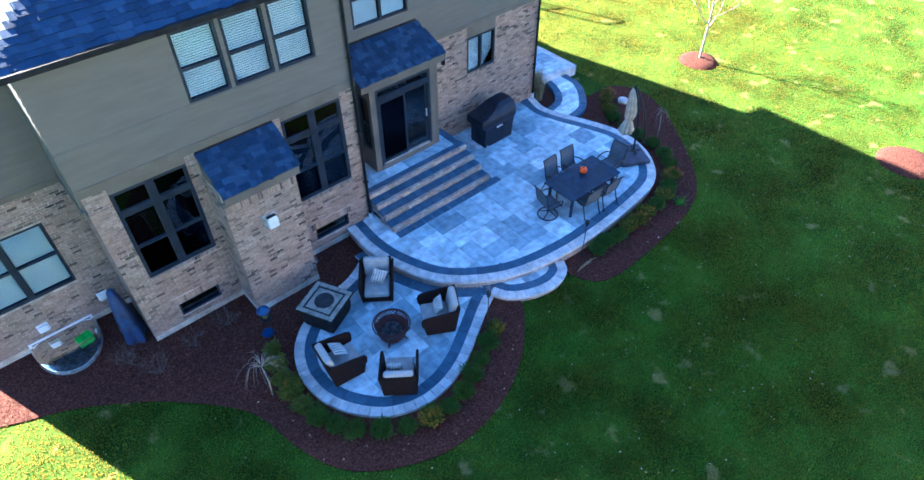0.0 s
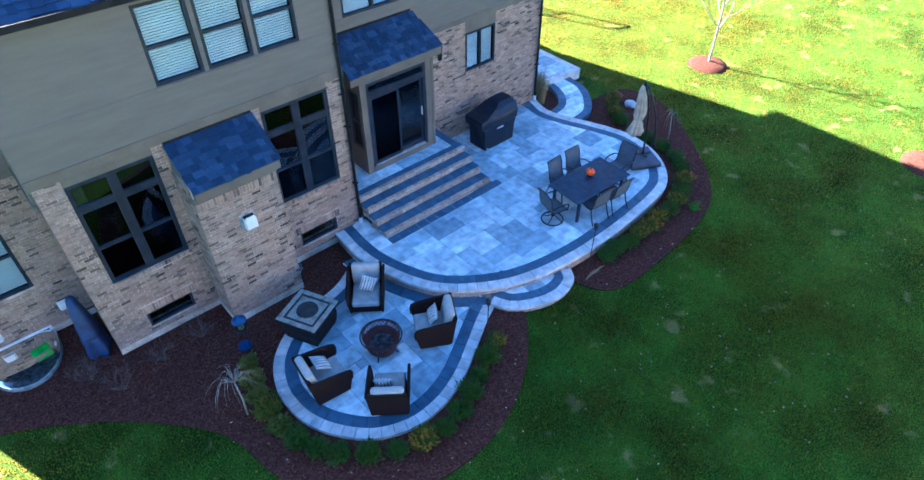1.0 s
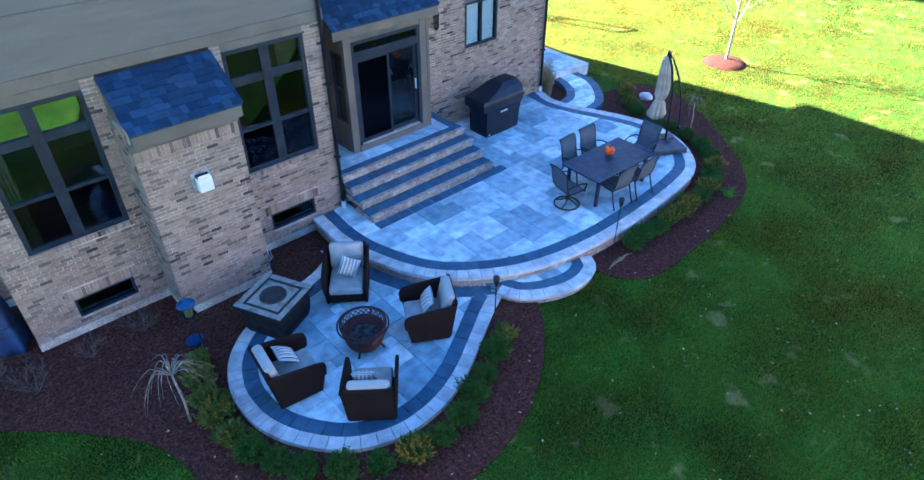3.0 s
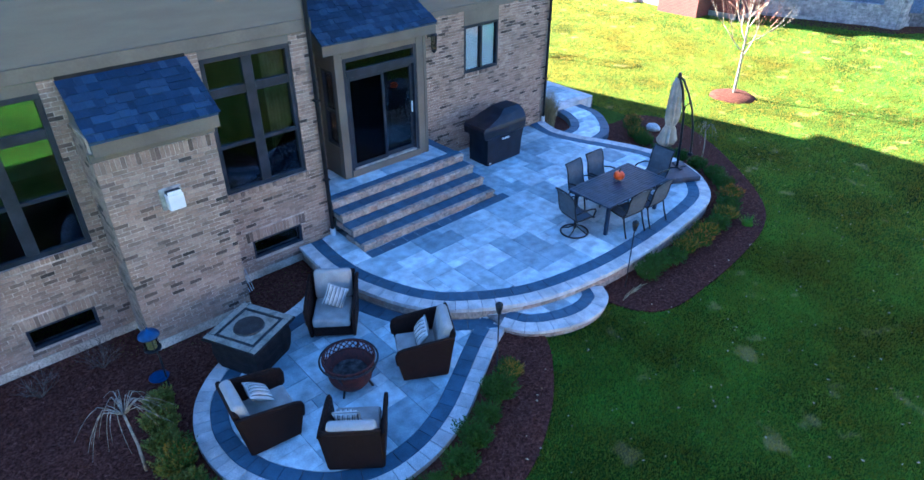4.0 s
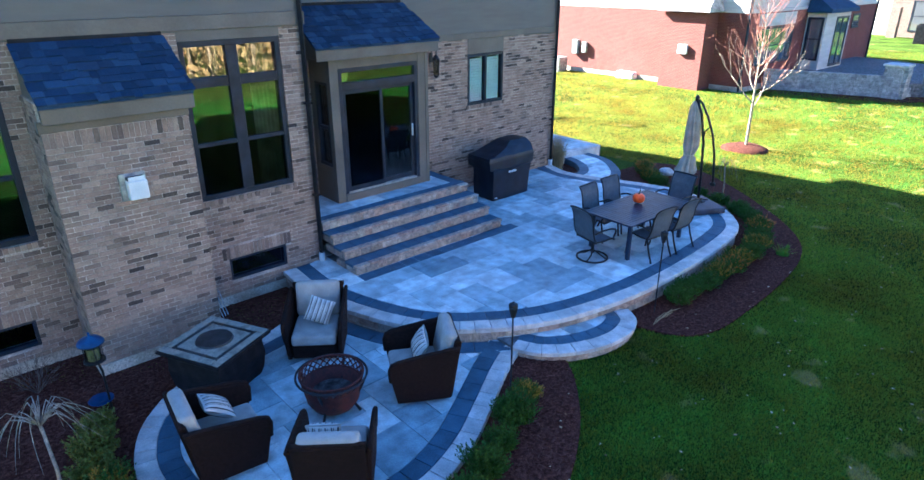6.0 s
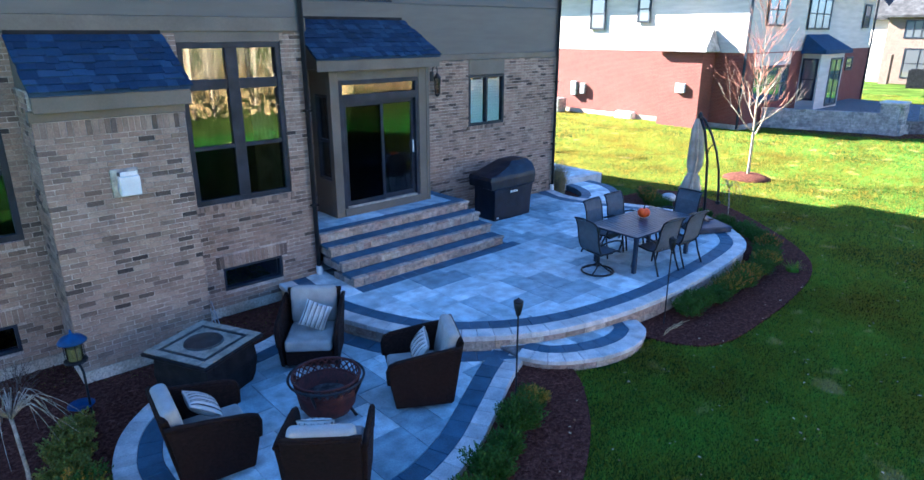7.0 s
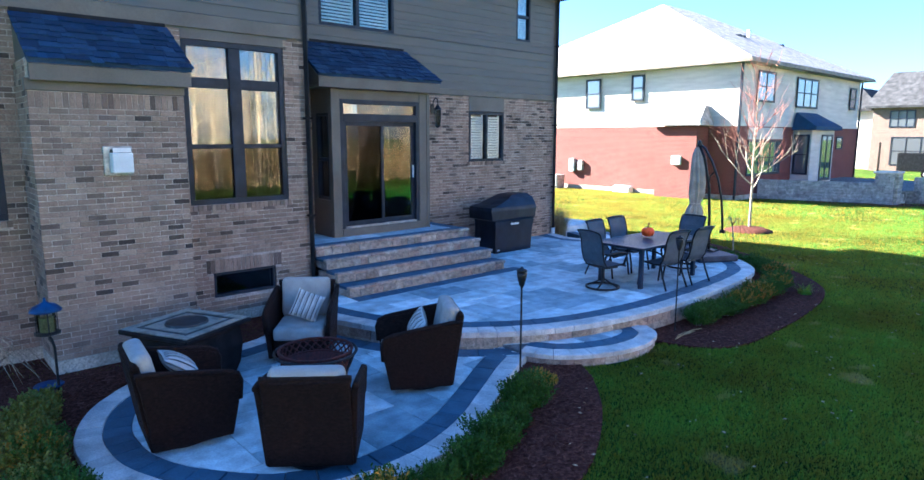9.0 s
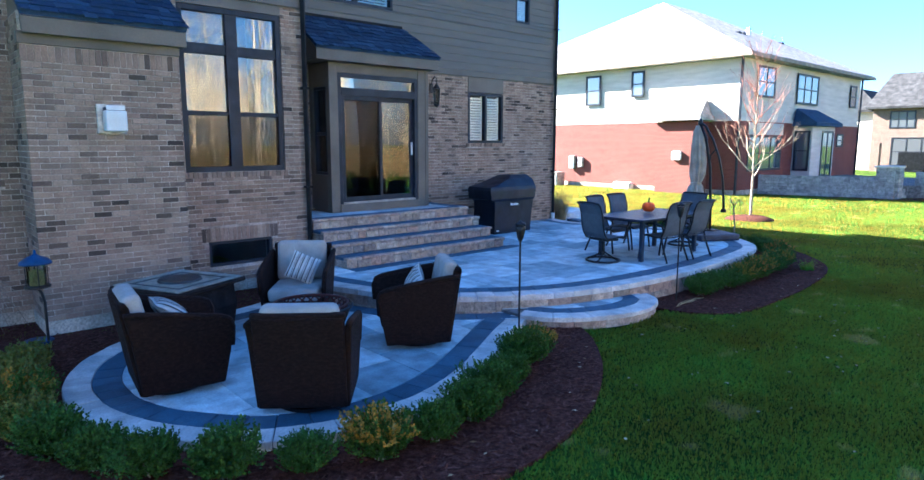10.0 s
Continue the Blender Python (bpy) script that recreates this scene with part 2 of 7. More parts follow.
def spline(pts, per=10, closed=False):
    """Points along a smooth curve through the given ones."""
    P = [Vector((*p, 0)) for p in pts]
    k = len(P)
    out = []
    for i in range(k if closed else k - 1):
        g = lambda j: P[j % k] if closed else P[max(0, min(k - 1, j))]
        p0, p1, p2, p3 = g(i - 1), g(i), g(i + 1), g(i + 2)
        for s in range(per):
            t = s / per
            out.append(0.5 * (2 * p1 + (p2 - p0) * t + (2 * p0 - 5 * p1 + 4 * p2 - p3) * t * t + (3 * p1 - p0 - 3 * p2 + p3) * t ** 3))
    if not closed:
        out.append(P[-1])
    return [(p.x, p.y) for p in out]


def offset(line, d):
    """The polyline moved d to its left."""
    out = []
    for i, p in enumerate(line):
        a, b = line[max(0, i - 1)], line[min(len(line) - 1, i + 1)]
        dx, dy = b[0] - a[0], b[1] - a[1]
        l = math.hypot(dx, dy) or 1
        out.append((p[0] - dy / l * d, p[1] + dx / l * d))
    return out


def resample(line, step):
    """Points of the polyline and its length fractions at equal steps."""
    s = [0.0]
    for a, b in zip(line, line[1:]):
        s.append(s[-1] + math.hypot(b[0] - a[0], b[1] - a[1]))
    n = max(1, round(s[-1] / step))
    xs = np.interp(np.linspace(0, s[-1], n + 1), s, [p[0] for p in line])
    ys = np.interp(np.linspace(0, s[-1], n + 1), s, [p[1] for p in line])
    return list(zip(xs.tolist(), ys.tolist()))


def prism(bm, poly, z0, z1, inset=0.0):
    """A slab with that outline; its top edge is drawn in by inset."""
    n = len(poly)
    area = sum(poly[i][0] * poly[(i + 1) % n][1] - poly[(i + 1) % n][0] * poly[i][1] for i in range(n))
    if area < 0:
        poly = list(reversed(poly))
    cx, cy = sum(p[0] for p in poly) / n, sum(p[1] for p in poly) / n
    lo = [bm.verts.new((x, y, z0)) for x, y in poly]
    rings = [lo]
    if inset:
        rings.append([bm.verts.new((x, y, z1 - inset)) for x, y in poly])
        def pull(x, y):
            l = math.hypot(cx - x, cy - y) or 1
            return (x + (cx - x) / l * inset, y + (cy - y) / l * inset, z1)
        rings.append([bm.verts.new(pull(x, y)) for x, y in poly])
    else:
        rings.append([bm.verts.new((x, y, z1)) for x, y in poly])
    for a, b in zip(rings, rings[1:]):
        for i in range(n):
            bm.faces.new((a[i], a[(i + 1) % n], b[(i + 1) % n], b[i]))
    bm.faces.new(rings[-1])
    bm.faces.new(list(reversed(lo)))


# ---- ground ----
def ground_z(x, y):
    return -0.3 * min(1.0, max(0.0, (x - 17) / 21))


xs = [-700, -300, -120, -60, -30, -10, 0, 10, 17, 20, 25, 30, 38, 45, 60, 90, 150, 300, 700]
ys = [-700, -300, -120, -60, -30, -10, 0, 10, 20, 40, 80, 150, 300, 700]
ground = raw("ground", [(x, y, ground_z(x, y)) for y in ys for x in xs],
             [(j * len(xs) + i, j * len(xs) + i + 1, (j + 1) * len(xs) + i + 1, (j + 1) * len(xs) + i) for j in range(len(ys) - 1) for i in range(len(xs) - 1)], M_LAWN)
tagged(ground, "mown green lawn with faint tan patches", "lawn", kind="structure")

UPPER_Z, LOWER_Z, DISC_Z = 0.35, 0.12, 0.17
LOWER_BOX = (4.0, 7.4, 6.6, 9.3)
UPPER = spline([(6.9, 11.55), (6.84, 10.6), (6.97, 9.65), (7.42, 8.53), (8.12, 7.8), (9.2, 7.2), (10.7, 6.9), (12.4, 6.87), (14.2, 7.02), (15.1, 7.3), (15.8, 8.0), (16.15, 8.8), (16.2, 9.6), (15.95, 10.5), (15.55, 11.5), (15.4, 12.2), (15.62, 12.9)], 8)
LOWER = spline([(7.0, 10.85), (6.66, 10.58), (6.0, 10.2), (5.1, 9.98), (4.3, 9.66), (3.76, 9.16), (3.48, 8.55), (3.42, 8.0), (3.5, 7.45), (3.78, 6.86), (4.3, 6.28), (5.0, 5.97), (5.75, 5.96), (6.5, 6.19), (7.2, 6.58), (7.9, 7.0), (8.4, 7.25), (8.85, 7.44)], 8)
DISC = spline([(8.32, 7.32), (8.5, 6.95), (8.85, 6.66), (9.35, 6.45), (9.87, 6.4), (10.33, 6.55), (10.55, 6.86)], 8)


def bed(name, outline, z, label):
    bm = bmesh.new()
    prism(bm, outline, -0.15, z)
    bmesh.ops.triangulate(bm, faces=bm.faces[:])
    return tagged(part(name, bm, M_MULCH), label, "mulch bed", kind="structure")


BED_LEFT = spline([(8.95, 7.3), (8.75, 6.6), (8.1, 5.88), (7.4, 5.37), (6.64, 5.0), (5.75, 4.8), (4.8, 4.85), (3.96, 5.16), (3.26, 5.62), (2.8, 6.2), (2.5, 7.07), (2.35, 7.9), (2.1, 8.5), (1.55, 9.2), (0.8, 9.95), (0.1, 10.5), (-0.75, 11.05), (-1.6, 11.4), (-2.6, 11.9)], 6) + [(-2.6, 13.3), (1.6, 13.3), (1.6, 11.7), (7.0, 11.7), (7.0, 10.0), (8.0, 8.6)]
BED_RIGHT = spline([(10.3, 7.2), (10.45, 6.4), (10.75, 5.88), (11.3, 5.66), (12.3, 5.64), (13.5, 5.7), (14.9, 5.9), (15.9, 6.3), (16.8, 7.05), (17.7, 8.1), (18.5, 9.2), (19.1, 10.3), (19.15, 11.1), (18.7, 11.8), (17.6, 11.9)], 6) + [(15.7, 12.9), (15.0, 12.0), (15.4, 9.0), (13.0, 7.6)]
bed("mulch_bed_1", BED_LEFT, 0.035, "red-brown bark mulch bed round the lower patio")
bed("mulch_bed_2", BED_RIGHT, 0.035, "red-brown bark mulch bed along the raised patio")
bed("mulch_bed_3", [(15.65, 12.9), (16.0, 12.0), (16.5, 12.3), (16.9, 12.8), (17.1, 13.5), (16.2, 14.4), (15.65, 14.4)], 0.04, "mulch bed at the house corner")

# ---- house shell ----
COURSE, BRICK_L = 0.0677, 0.2032
SOLDIERS = {}
BRICK_JOBS = []


def frame_of(P0, u, n):
    return Matrix(((u[0], n[0], 0, P0[0]), (u[1], n[1], 0, P0[1]), (0, 0, 1, 0), (0, 0, 0, 1)))


def cells(L, z0, z1, ops):
    ss = sorted({0, L, *[min(L, max(0, o[0])) for o in ops], *[min(L, max(0, o[1])) for o in ops]})
    zs = sorted({z0, z1, *[min(z1, max(z0, o[2])) for o in ops], *[min(z1, max(z0, o[3])) for o in ops]})
    for a, b in zip(ss, ss[1:]):
        for c, d in zip(zs, zs[1:]):
            sm, zm = (a + b) / 2, (c + d) / 2
            if not any(o[0] < sm < o[1] and o[2] < zm < o[3] for o in ops):
                yield a, b, c, d


def wall(name, P0, u, n, L, z0, z1, ops=(), face=-0.008, mat=None, thick=0.25, label="", bricks=None):
    bm = bmesh.new()
    fm = frame_of(P0, u, n)
    for a, b, c, d in cells(L, z0, z1, ops):
        box(bm, a + (0.012 if a == 0 else 0), -thick, c, b - (0.012 if b == L else 0), face, d, m=fm)
    bmesh.ops.recalc_face_normals(bm, faces=bm.faces[:])
    ob = tagged(part(name, bm, mat or M_MORTAR), label, "wall", kind="structure")
    if bricks is not None:
        BRICK_JOBS.append((ob, fm, L, z0, z1, list(ops), bricks))
    return ob


def siding(parent, P0, u, n, L, z0, z1, ops=(), lap=0.165):
    """Lap boards, each a wedge, cut at the openings."""
    fm = frame_of(P0, u, n)
    z = z0
    while z < z1 - 0.02:
        top = min(z + lap, z1)
        for a, b, c, d in cells(L, z, top, ops):
            if b - a < 0.02 or d - c < 0.02:
                continue
            vs = [(a, -0.03, c), (b, -0.03, c), (b, 0.018, c), (a, 0.018, c), (a, -0.03, d), (b, -0.03, d), (b, 0.004, d), (a, 0.004, d)]
            raw("siding_board", [tuple(fm @ Vector(v)) for v in vs], [(3, 2, 6, 7), (0, 3, 7, 4), (1, 5, 6, 2), (0, 1, 2, 3), (4, 7, 6, 5)] if n[1] < 0 else [(7, 6, 2, 3), (4, 7, 3, 0), (2, 6, 5, 1), (3, 2, 1, 0), (5, 6, 7, 4)], M_SIDING, parent)
        z = top


BACK_Y, RIGHT_Y, WING_Y, CH_Y, BAY_Y = 11.55, 12.95, 13.2, 10.72, 12.21
WIN = {"a": (1.91, 3.49, 1.88, 4.28), "b": (5.71, 7.28, 1.9, 4.3), "base_a": (2.2, 3.2, 0.37, 0.77), "base_b": (5.98, 7.0, 0.45, 0.84),
       "right": (12.55, 13.7, 2.34, 3.49), "wing": (-1.2, 0.68, 1.4, 3.2)}
rel = lambda w, x0: (w[0] - x0, w[1] - x0, w[2], w[3])
o_back = [rel((*WIN[k][:3], 4.46), 1.45) for k in ("a", "b")] + [rel(WIN[k], 1.45) for k in ("base_a", "base_b")]
o_right = [rel((12.55, 13.7, 2.34, 3.84), 7.7), rel((8.6, 10.6, 0.9, 3.84), 7.7)]
o_wing = [rel(WIN["wing"], -1.97), (1.12, 2.42, -0.6, 0.12)]
wall_back = wall("wall_back", (1.45, BACK_Y), (1, 0), (0, -1), 6.25, -0.1, 4.45, o_back, label="tan and grey mottled brick wall with tall windows", bricks=(2.1, 5.2, 0.9, 1.9))
wall_return = wall("wall_return", (1.45, WING_Y), (0, -1), (-1, 0), 1.65, -0.1, 4.0, (), label="short mottled brick return wall", bricks=(0.6, 1.6, 1.0, 3.0))
wall_wing = wall("wall_wing", (-1.97, WING_Y), (1, 0), (0, -1), 3.42, -0.7, 3.95, o_wing, label="mottled brick wing wall", bricks=(1.9, 3.4, 1.0, 3.0))
wall_right = wall("wall_right", (7.7, RIGHT_Y), (1, 0), (0, -1), 7.92, -0.1, 3.84, o_right, label="tan and grey mottled brick wall beside the sliding door", bricks=(3.4, 4.85, 1.3, 3.2))
chimney_front = wall("chimney_wall_front", (3.7, CH_Y), (1, 0), (0, -1), 1.72, -0.1, 3.44, (), label="mottled brick front of the hearth projection", bricks=(0.0, 1.72, 1.3, 3.44))
chimney_left = wall("chimney_wall_left", (3.7, BACK_Y), (0, -1), (-1, 0), BACK_Y - CH_Y, -0.1, 3.8, (), label="mottled brick side of the hearth projection", bricks=(0.1, 0.75, 0.6, 3.4))
wall("chimney_wall_right", (5.42, CH_Y), (0, 1), (1, 0), BACK_Y - CH_Y, -0.1, 3.8, (), label="brick side of the hearth projection", bricks=(0.0, 0.01, 1.0, 1.01))
wall("wall_corner", (7.7, BACK_Y), (0, 1), (1, 0), 1.4, -0.1, 7.0, (), mat=M_SIDING, label="side wall beside the steps")
wall("wall_east", (15.62, RIGHT_Y), (0, 1), (1, 0), 17.0, -0.1, 6.1, (), mat=M_SIDING, label="plain side wall of the house")
wall("wall_west", (-1.97, 30.0), (0, -1), (-1, 0), 16.8, -0.1, 6.5, (), mat=M_SIDING, label="plain far side wall of the house")
wall("wall_front", (15.62, 30.0), (-1, 0), (0, 1), 17.59, -0.1, 6.1, (), mat=M_SIDING, label="plain front wall of the house")

SOLDIERS[chimney_front.name] = [(0.0, 1.72, 3.2515, 3.432, 0.0)]
SOLDIERS[wall_back.name] = [(o[0] - 0.04, o[1] + 0.04, o[2] - 0.085, o[2] - 0.004, 0.018) for o in o_back[:2]] + [(o[0] - 0.1, o[1] + 0.1, o[3] + 0.002, o[3] + 0.205, 0.0) for o in o_back[2:]]
SOLDIERS[wall_right.name] = [(o_right[0][0] - 0.04, o_right[0][1] + 0.04, 2.255, 2.336, 0.018)]
for nm, ax in (("foundation_1", (1.44, BACK_Y - 0.006, 7.69, BACK_Y + 0.02)), ("foundation_2", (1.444, BACK_Y + 0.0, 1.47, WING_Y)), ("foundation_3", (-1.97, WING_Y - 0.006, 1.44, WING_Y + 0.02)), ("foundation_4", (3.694, CH_Y - 0.006, 5.42, CH_Y + 0.02)), ("foundation_5", (3.694, CH_Y + 0.02, 3.72, BACK_Y - 0.01))):
    fbm = bmesh.new()
    box(fbm, ax[0], ax[1], -0.4, ax[2], ax[3], 0.2)
    tagged(part(nm, fbm, M_CONCRETE), "tan concrete foundation strip under the brick", "foundation", kind="structure")

UW = [(3.97, 4.88), (4.96, 5.87), (5.95, 6.86)]
o_up = [(a - 1.4, b - 1.4, 5.51, 6.97) for a, b in UW]
up_back = wall("upper_wall_back", (1.4, BACK_Y - 0.01), (1, 0), (0, -1), 6.3, 4.43, 7.3, o_up, mat=M_SIDING, label="taupe lap-sided upper wall")
siding(up_back, (1.4, BACK_Y - 0.01), (1, 0), (0, -1), 6.3, 4.66, 7.3, o_up)
up_ret = wall("upper_wall_return", (1.4, WING_Y + 0.1), (0, -1), (-1, 0), 1.67, 3.98, 7.3, (), mat=M_SIDING, label="taupe lap-sided return")
siding(up_ret, (1.4, WING_Y + 0.1), (0, -1), (-1, 0), 1.67, 4.0, 7.3)
up_wing = wall("upper_wall_wing", (-1.97, WING_Y - 0.01), (1, 0), (0, -1), 3.42, 3.93, 6.5, (), mat=M_SIDING, label="taupe lap-sided wing wall")
siding(up_wing, (-1.97, WING_Y - 0.01), (1, 0), (0, -1), 3.42, 4.1, 6.5)
o_up2 = [(8.72 - 7.7, 10.45 - 7.7, 5.0, 6.4), (14.08 - 7.7, 14.58 - 7.7, 5.22, 6.4)]
up_right = wall("upper_wall_right", (7.7, RIGHT_Y - 0.01), (1, 0), (0, -1), 7.92, 3.82, 6.7, o_up2, mat=M_SIDING, label="taupe lap-sided upper wall over the patio")
siding(up_right, (7.7, RIGHT_Y - 0.01), (1, 0), (0, -1), 7.92, 3.98, 6.7, o_up2)


def trim(name, x0, y0, z0, x1, y1, z1, mat=None, label="taupe painted trim board"):
    bm = bmesh.new()
    box(bm, x0, y0, z0, x1, y1, z1, 0.006)
    return tagged(part(name, bm, mat or M_TRIM), label, "trim", kind="structure")


trim("trim_1", 1.38, BACK_Y - 0.036, 4.452, 7.73, BACK_Y - 0.004, 4.655)
trim("trim_2", 1.36, BACK_Y + 0.0, 3.99, 1.42, WING_Y + 0.0, 4.14)
trim("trim_3", -1.97, WING_Y - 0.036, 3.952, 1.38, WING_Y - 0.004, 4.1)
trim("trim_4", 7.72, RIGHT_Y - 0.036, 3.842, 15.64, RIGHT_Y - 0.004, 3.975)
trim("trim_5", 12.55, RIGHT_Y - 0.012, 3.50, 13.7, RIGHT_Y + 0.1, 3.84, label="taupe panel over the window")
trim("trim_6", 15.5, RIGHT_Y - 0.04, 3.98, 15.66, RIGHT_Y - 0.03, 6.7, label="taupe corner board")

# roofs: a hipped deck over the house, with its shaded slopes towards the garden
def roof(name, verts, faces, label):
    return tagged(raw(name, verts, faces, M_SHINGLE), label, "roof", kind="structure")


# main and front roofs stay unseen; their corners are set from the shadow outline
roof("roof_main", [(7.5, 12.4, 6.6), (15.92, 12.4, 6.4), (15.92, 25.0, 6.2), (7.5, 25.0, 6.6), (4.0, 17.0, 13.4), (11.0, 17.0, 13.4), (15.86, 17.15, 10.3), (15.88, 23.75, 10.3), (11.0, 21.0, 13.0), (4.0, 21.0, 13.0), (15.83, 21.81, 9.0), (4.0, 12.9, 8.2), (4.0, 24.8, 8.2)],
     [(0, 1, 6, 5, 4, 11), (4, 5, 8, 9), (5, 6, 7, 8), (6, 1, 2, 10, 7), (7, 10, 2, 3, 12, 9, 8), (0, 11, 12, 3), (11, 4, 9, 12), (3, 2, 1, 0)], "unseen dark shingled main roof, shaped to cast the lawn shadow")
roof("roof_front", [(-2.2, 24.9, 6.2), (15.92, 24.9, 6.2), (15.92, 30.4, 6.2), (-2.2, 30.4, 6.2), (0, 27.0, 7.6), (13.0, 27.0, 7.6)], [(0, 1, 5, 4), (1, 2, 5), (2, 3, 4, 5), (3, 0, 4), (3, 2, 1, 0)], "unseen dark shingled front roof, set to fit the lawn shadow")
roof_left = roof("roof_left", [(1.1, 11.15, 7.28), (8.3, 11.15, 7.28), (8.3, 24.9, 7.28), (1.1, 24.9, 7.28), (6.95, 17.0, 11.2), (8.3, 17.0, 11.2), (6.95, 19.0, 11.2), (8.3, 19.0, 11.2)],
     [(0, 1, 5, 4), (3, 0, 4, 6), (4, 5, 7, 6), (2, 3, 6, 7), (1, 2, 7, 5), (3, 2, 1, 0)], "slate-blue shingled hip roof over the rear wing")
roof("roof_wing", [(-2.2, 12.9, 6.5), (1.3, 12.9, 6.5), (1.3, 24.9, 6.5), (-2.2, 24.9, 6.5), (0.6, 16.0, 8.6), (1.3, 16.0, 8.6), (0.6, 22.0, 8.6), (1.3, 22.0, 8.6)],
     [(0, 1, 5, 4), (3, 0, 4, 6), (4, 5, 7, 6), (2, 3, 6, 7), (1, 2, 7, 5), (3, 2, 1, 0)], "dark shingled wing roof")
trim("gutter", 1.08, 11.05, 7.18, 8.3, 11.16, 7.29, M_GUTTER, "black metal eaves gutter")


def shingles(parent, P, ux, uy, W, H, row=0.15, seed=1, taper=(0, 0)):
    """Shingle tabs in rows up a slope: P lower left corner, ux along the eave, uy up the slope."""
    rnd = random.Random(seed)
    ux, uy = Vector(ux).normalized(), Vector(uy).normalized()
    up = ux.cross(uy).normalized()
    vs, fs = [], []
    rows = int(H / row)
    for r in range(rows):
        t = r * row
        s = taper[0] * t - rnd.uniform(0, 0.25)
        end = W - taper[1] * t
        while s < end:
            w = rnd.choice((0.1, 0.14, 0.18, 0.25))
            a, b = max(s, taper[0] * t), min(s + w - 0.006, end)
            s += w
            if b - a < 0.03:
                continue
            h = rnd.choice((0.008, 0.014, 0.02))
            k = len(vs)
            dn = rnd.choice((0, 0, 0.03))
            for q, hh in ((t - dn, h + 0.006), (t + row * 1.12, 0.003)):
                for xx in (a, b):
                    for zz in (0.0, hh):
                        vs.append(tuple(Vector(P) + ux * xx + uy * q + up * zz))
            fs += [(k + 1, k + 3, k + 7, k + 5), (k, k + 2, k + 3, k + 1), (k, k + 1, k + 5, k + 4), (k + 2, k + 6, k + 7, k + 3)]
    ob = raw("shingles", vs, fs, M_SHINGLE, parent)
    ob["kind"] = "stuff"
    return ob


shingles(roof_left, (1.1, 11.15, 7.285), (1, 0, 0), (0, 5.85, 3.92), 7.2, 4.2, 0.145, 3, (0.83, 0))


def shed_roof(name, x0, x1, ye, yw, ze, zw, label, seed, hip=0.0):
    """A small lean-to roof: deck, shingles, fascia and rakes."""
    t = thing(name, label, "roof")
    vs = [(x0, ye, ze), (x1, ye, ze), (x1 - hip, yw, zw), (x0, yw, zw), (x0, ye, ze - 0.05), (x1, ye, ze - 0.05), (x1 - hip, yw, zw - 0.05), (x0, yw, zw - 0.05)]
    raw("deck", vs, [(0, 1, 2, 3), (7, 6, 5, 4), (0, 4, 5, 1), (1, 5, 6, 2), (2, 6, 7, 3), (3, 7, 4, 0)], M_SHINGLE, t)
    H = math.hypot(yw - ye, zw - ze)
    shingles(t, (x0 - 0.02, ye - 0.03, ze - 0.008), (1, 0, 0), (0, yw - ye, zw - ze), x1 - x0 + 0.04, H, 0.14, seed, (0, hip / H))
    bm = bmesh.new()
    box(bm, x0 + 0.01, ye + 0.01, ze - 0.24, x1 - 0.01, ye + 0.05, ze - 0.055, 0.004)
    part("fascia", bm, M_TRIM, t, "taupe fascia board")
    bm = bmesh.new()
    box(bm, x0 + 0.02, ye + 0.05, ze - 0.235, x1 - 0.02, yw - 0.02, ze - 0.205)
    part("soffit", bm, M_TRIM, t)
    for k, x in enumerate((x0 + 0.015, x1 - 0.045)):
        hx = hip if k else 0
        v = [(x, ye + 0.05, ze - 0.2), (x, ye + 0.05, ze - 0.055), (x - hx, yw - 0.01, zw - 0.06), (x - hx, yw - 0.01, ze - 0.2)]
        v += [(p[0] + 0.03, p[1], p[2]) for p in v]
        raw("rake_panel", v, [(0, 1, 2, 3), (7, 6, 5, 4), (0, 4, 5, 1), (1, 5, 6, 2), (2, 6, 7, 3), (3, 7, 4, 0)], M_TRIM, t)
    bm = bmesh.new()
    box(bm, x0, yw - 0.04, zw - 0.02, x1 - hip, yw - 0.005, zw + 0.035)
    part("flashing", bm, M_GUTTER, t, "dark metal flashing")
    return t


shed_roof("hearth_roof", 3.715, 5.51, 10.59, BACK_Y, 3.79, 4.43, "slate-blue shingled lean-to roof over the hearth projection", 5)
trim("trim_7", 3.68, CH_Y - 0.015, 3.442, 5.44, CH_Y + 0.1, 3.58, label="taupe frieze board over brick")
shed_roof("door_roof", 8.15, 10.92, 12.0, RIGHT_Y, 4.02, 4.68, "slate-blue shingled lean-to roof over the sliding door", 7, 0.25)


# ---- windows ----
def bar(bm, fm, s0, s1, z0, z1, d0, d1, bevel=0.004):
    box(bm, s0, d0, z0, s1, d1, z1, bevel, m=fm)


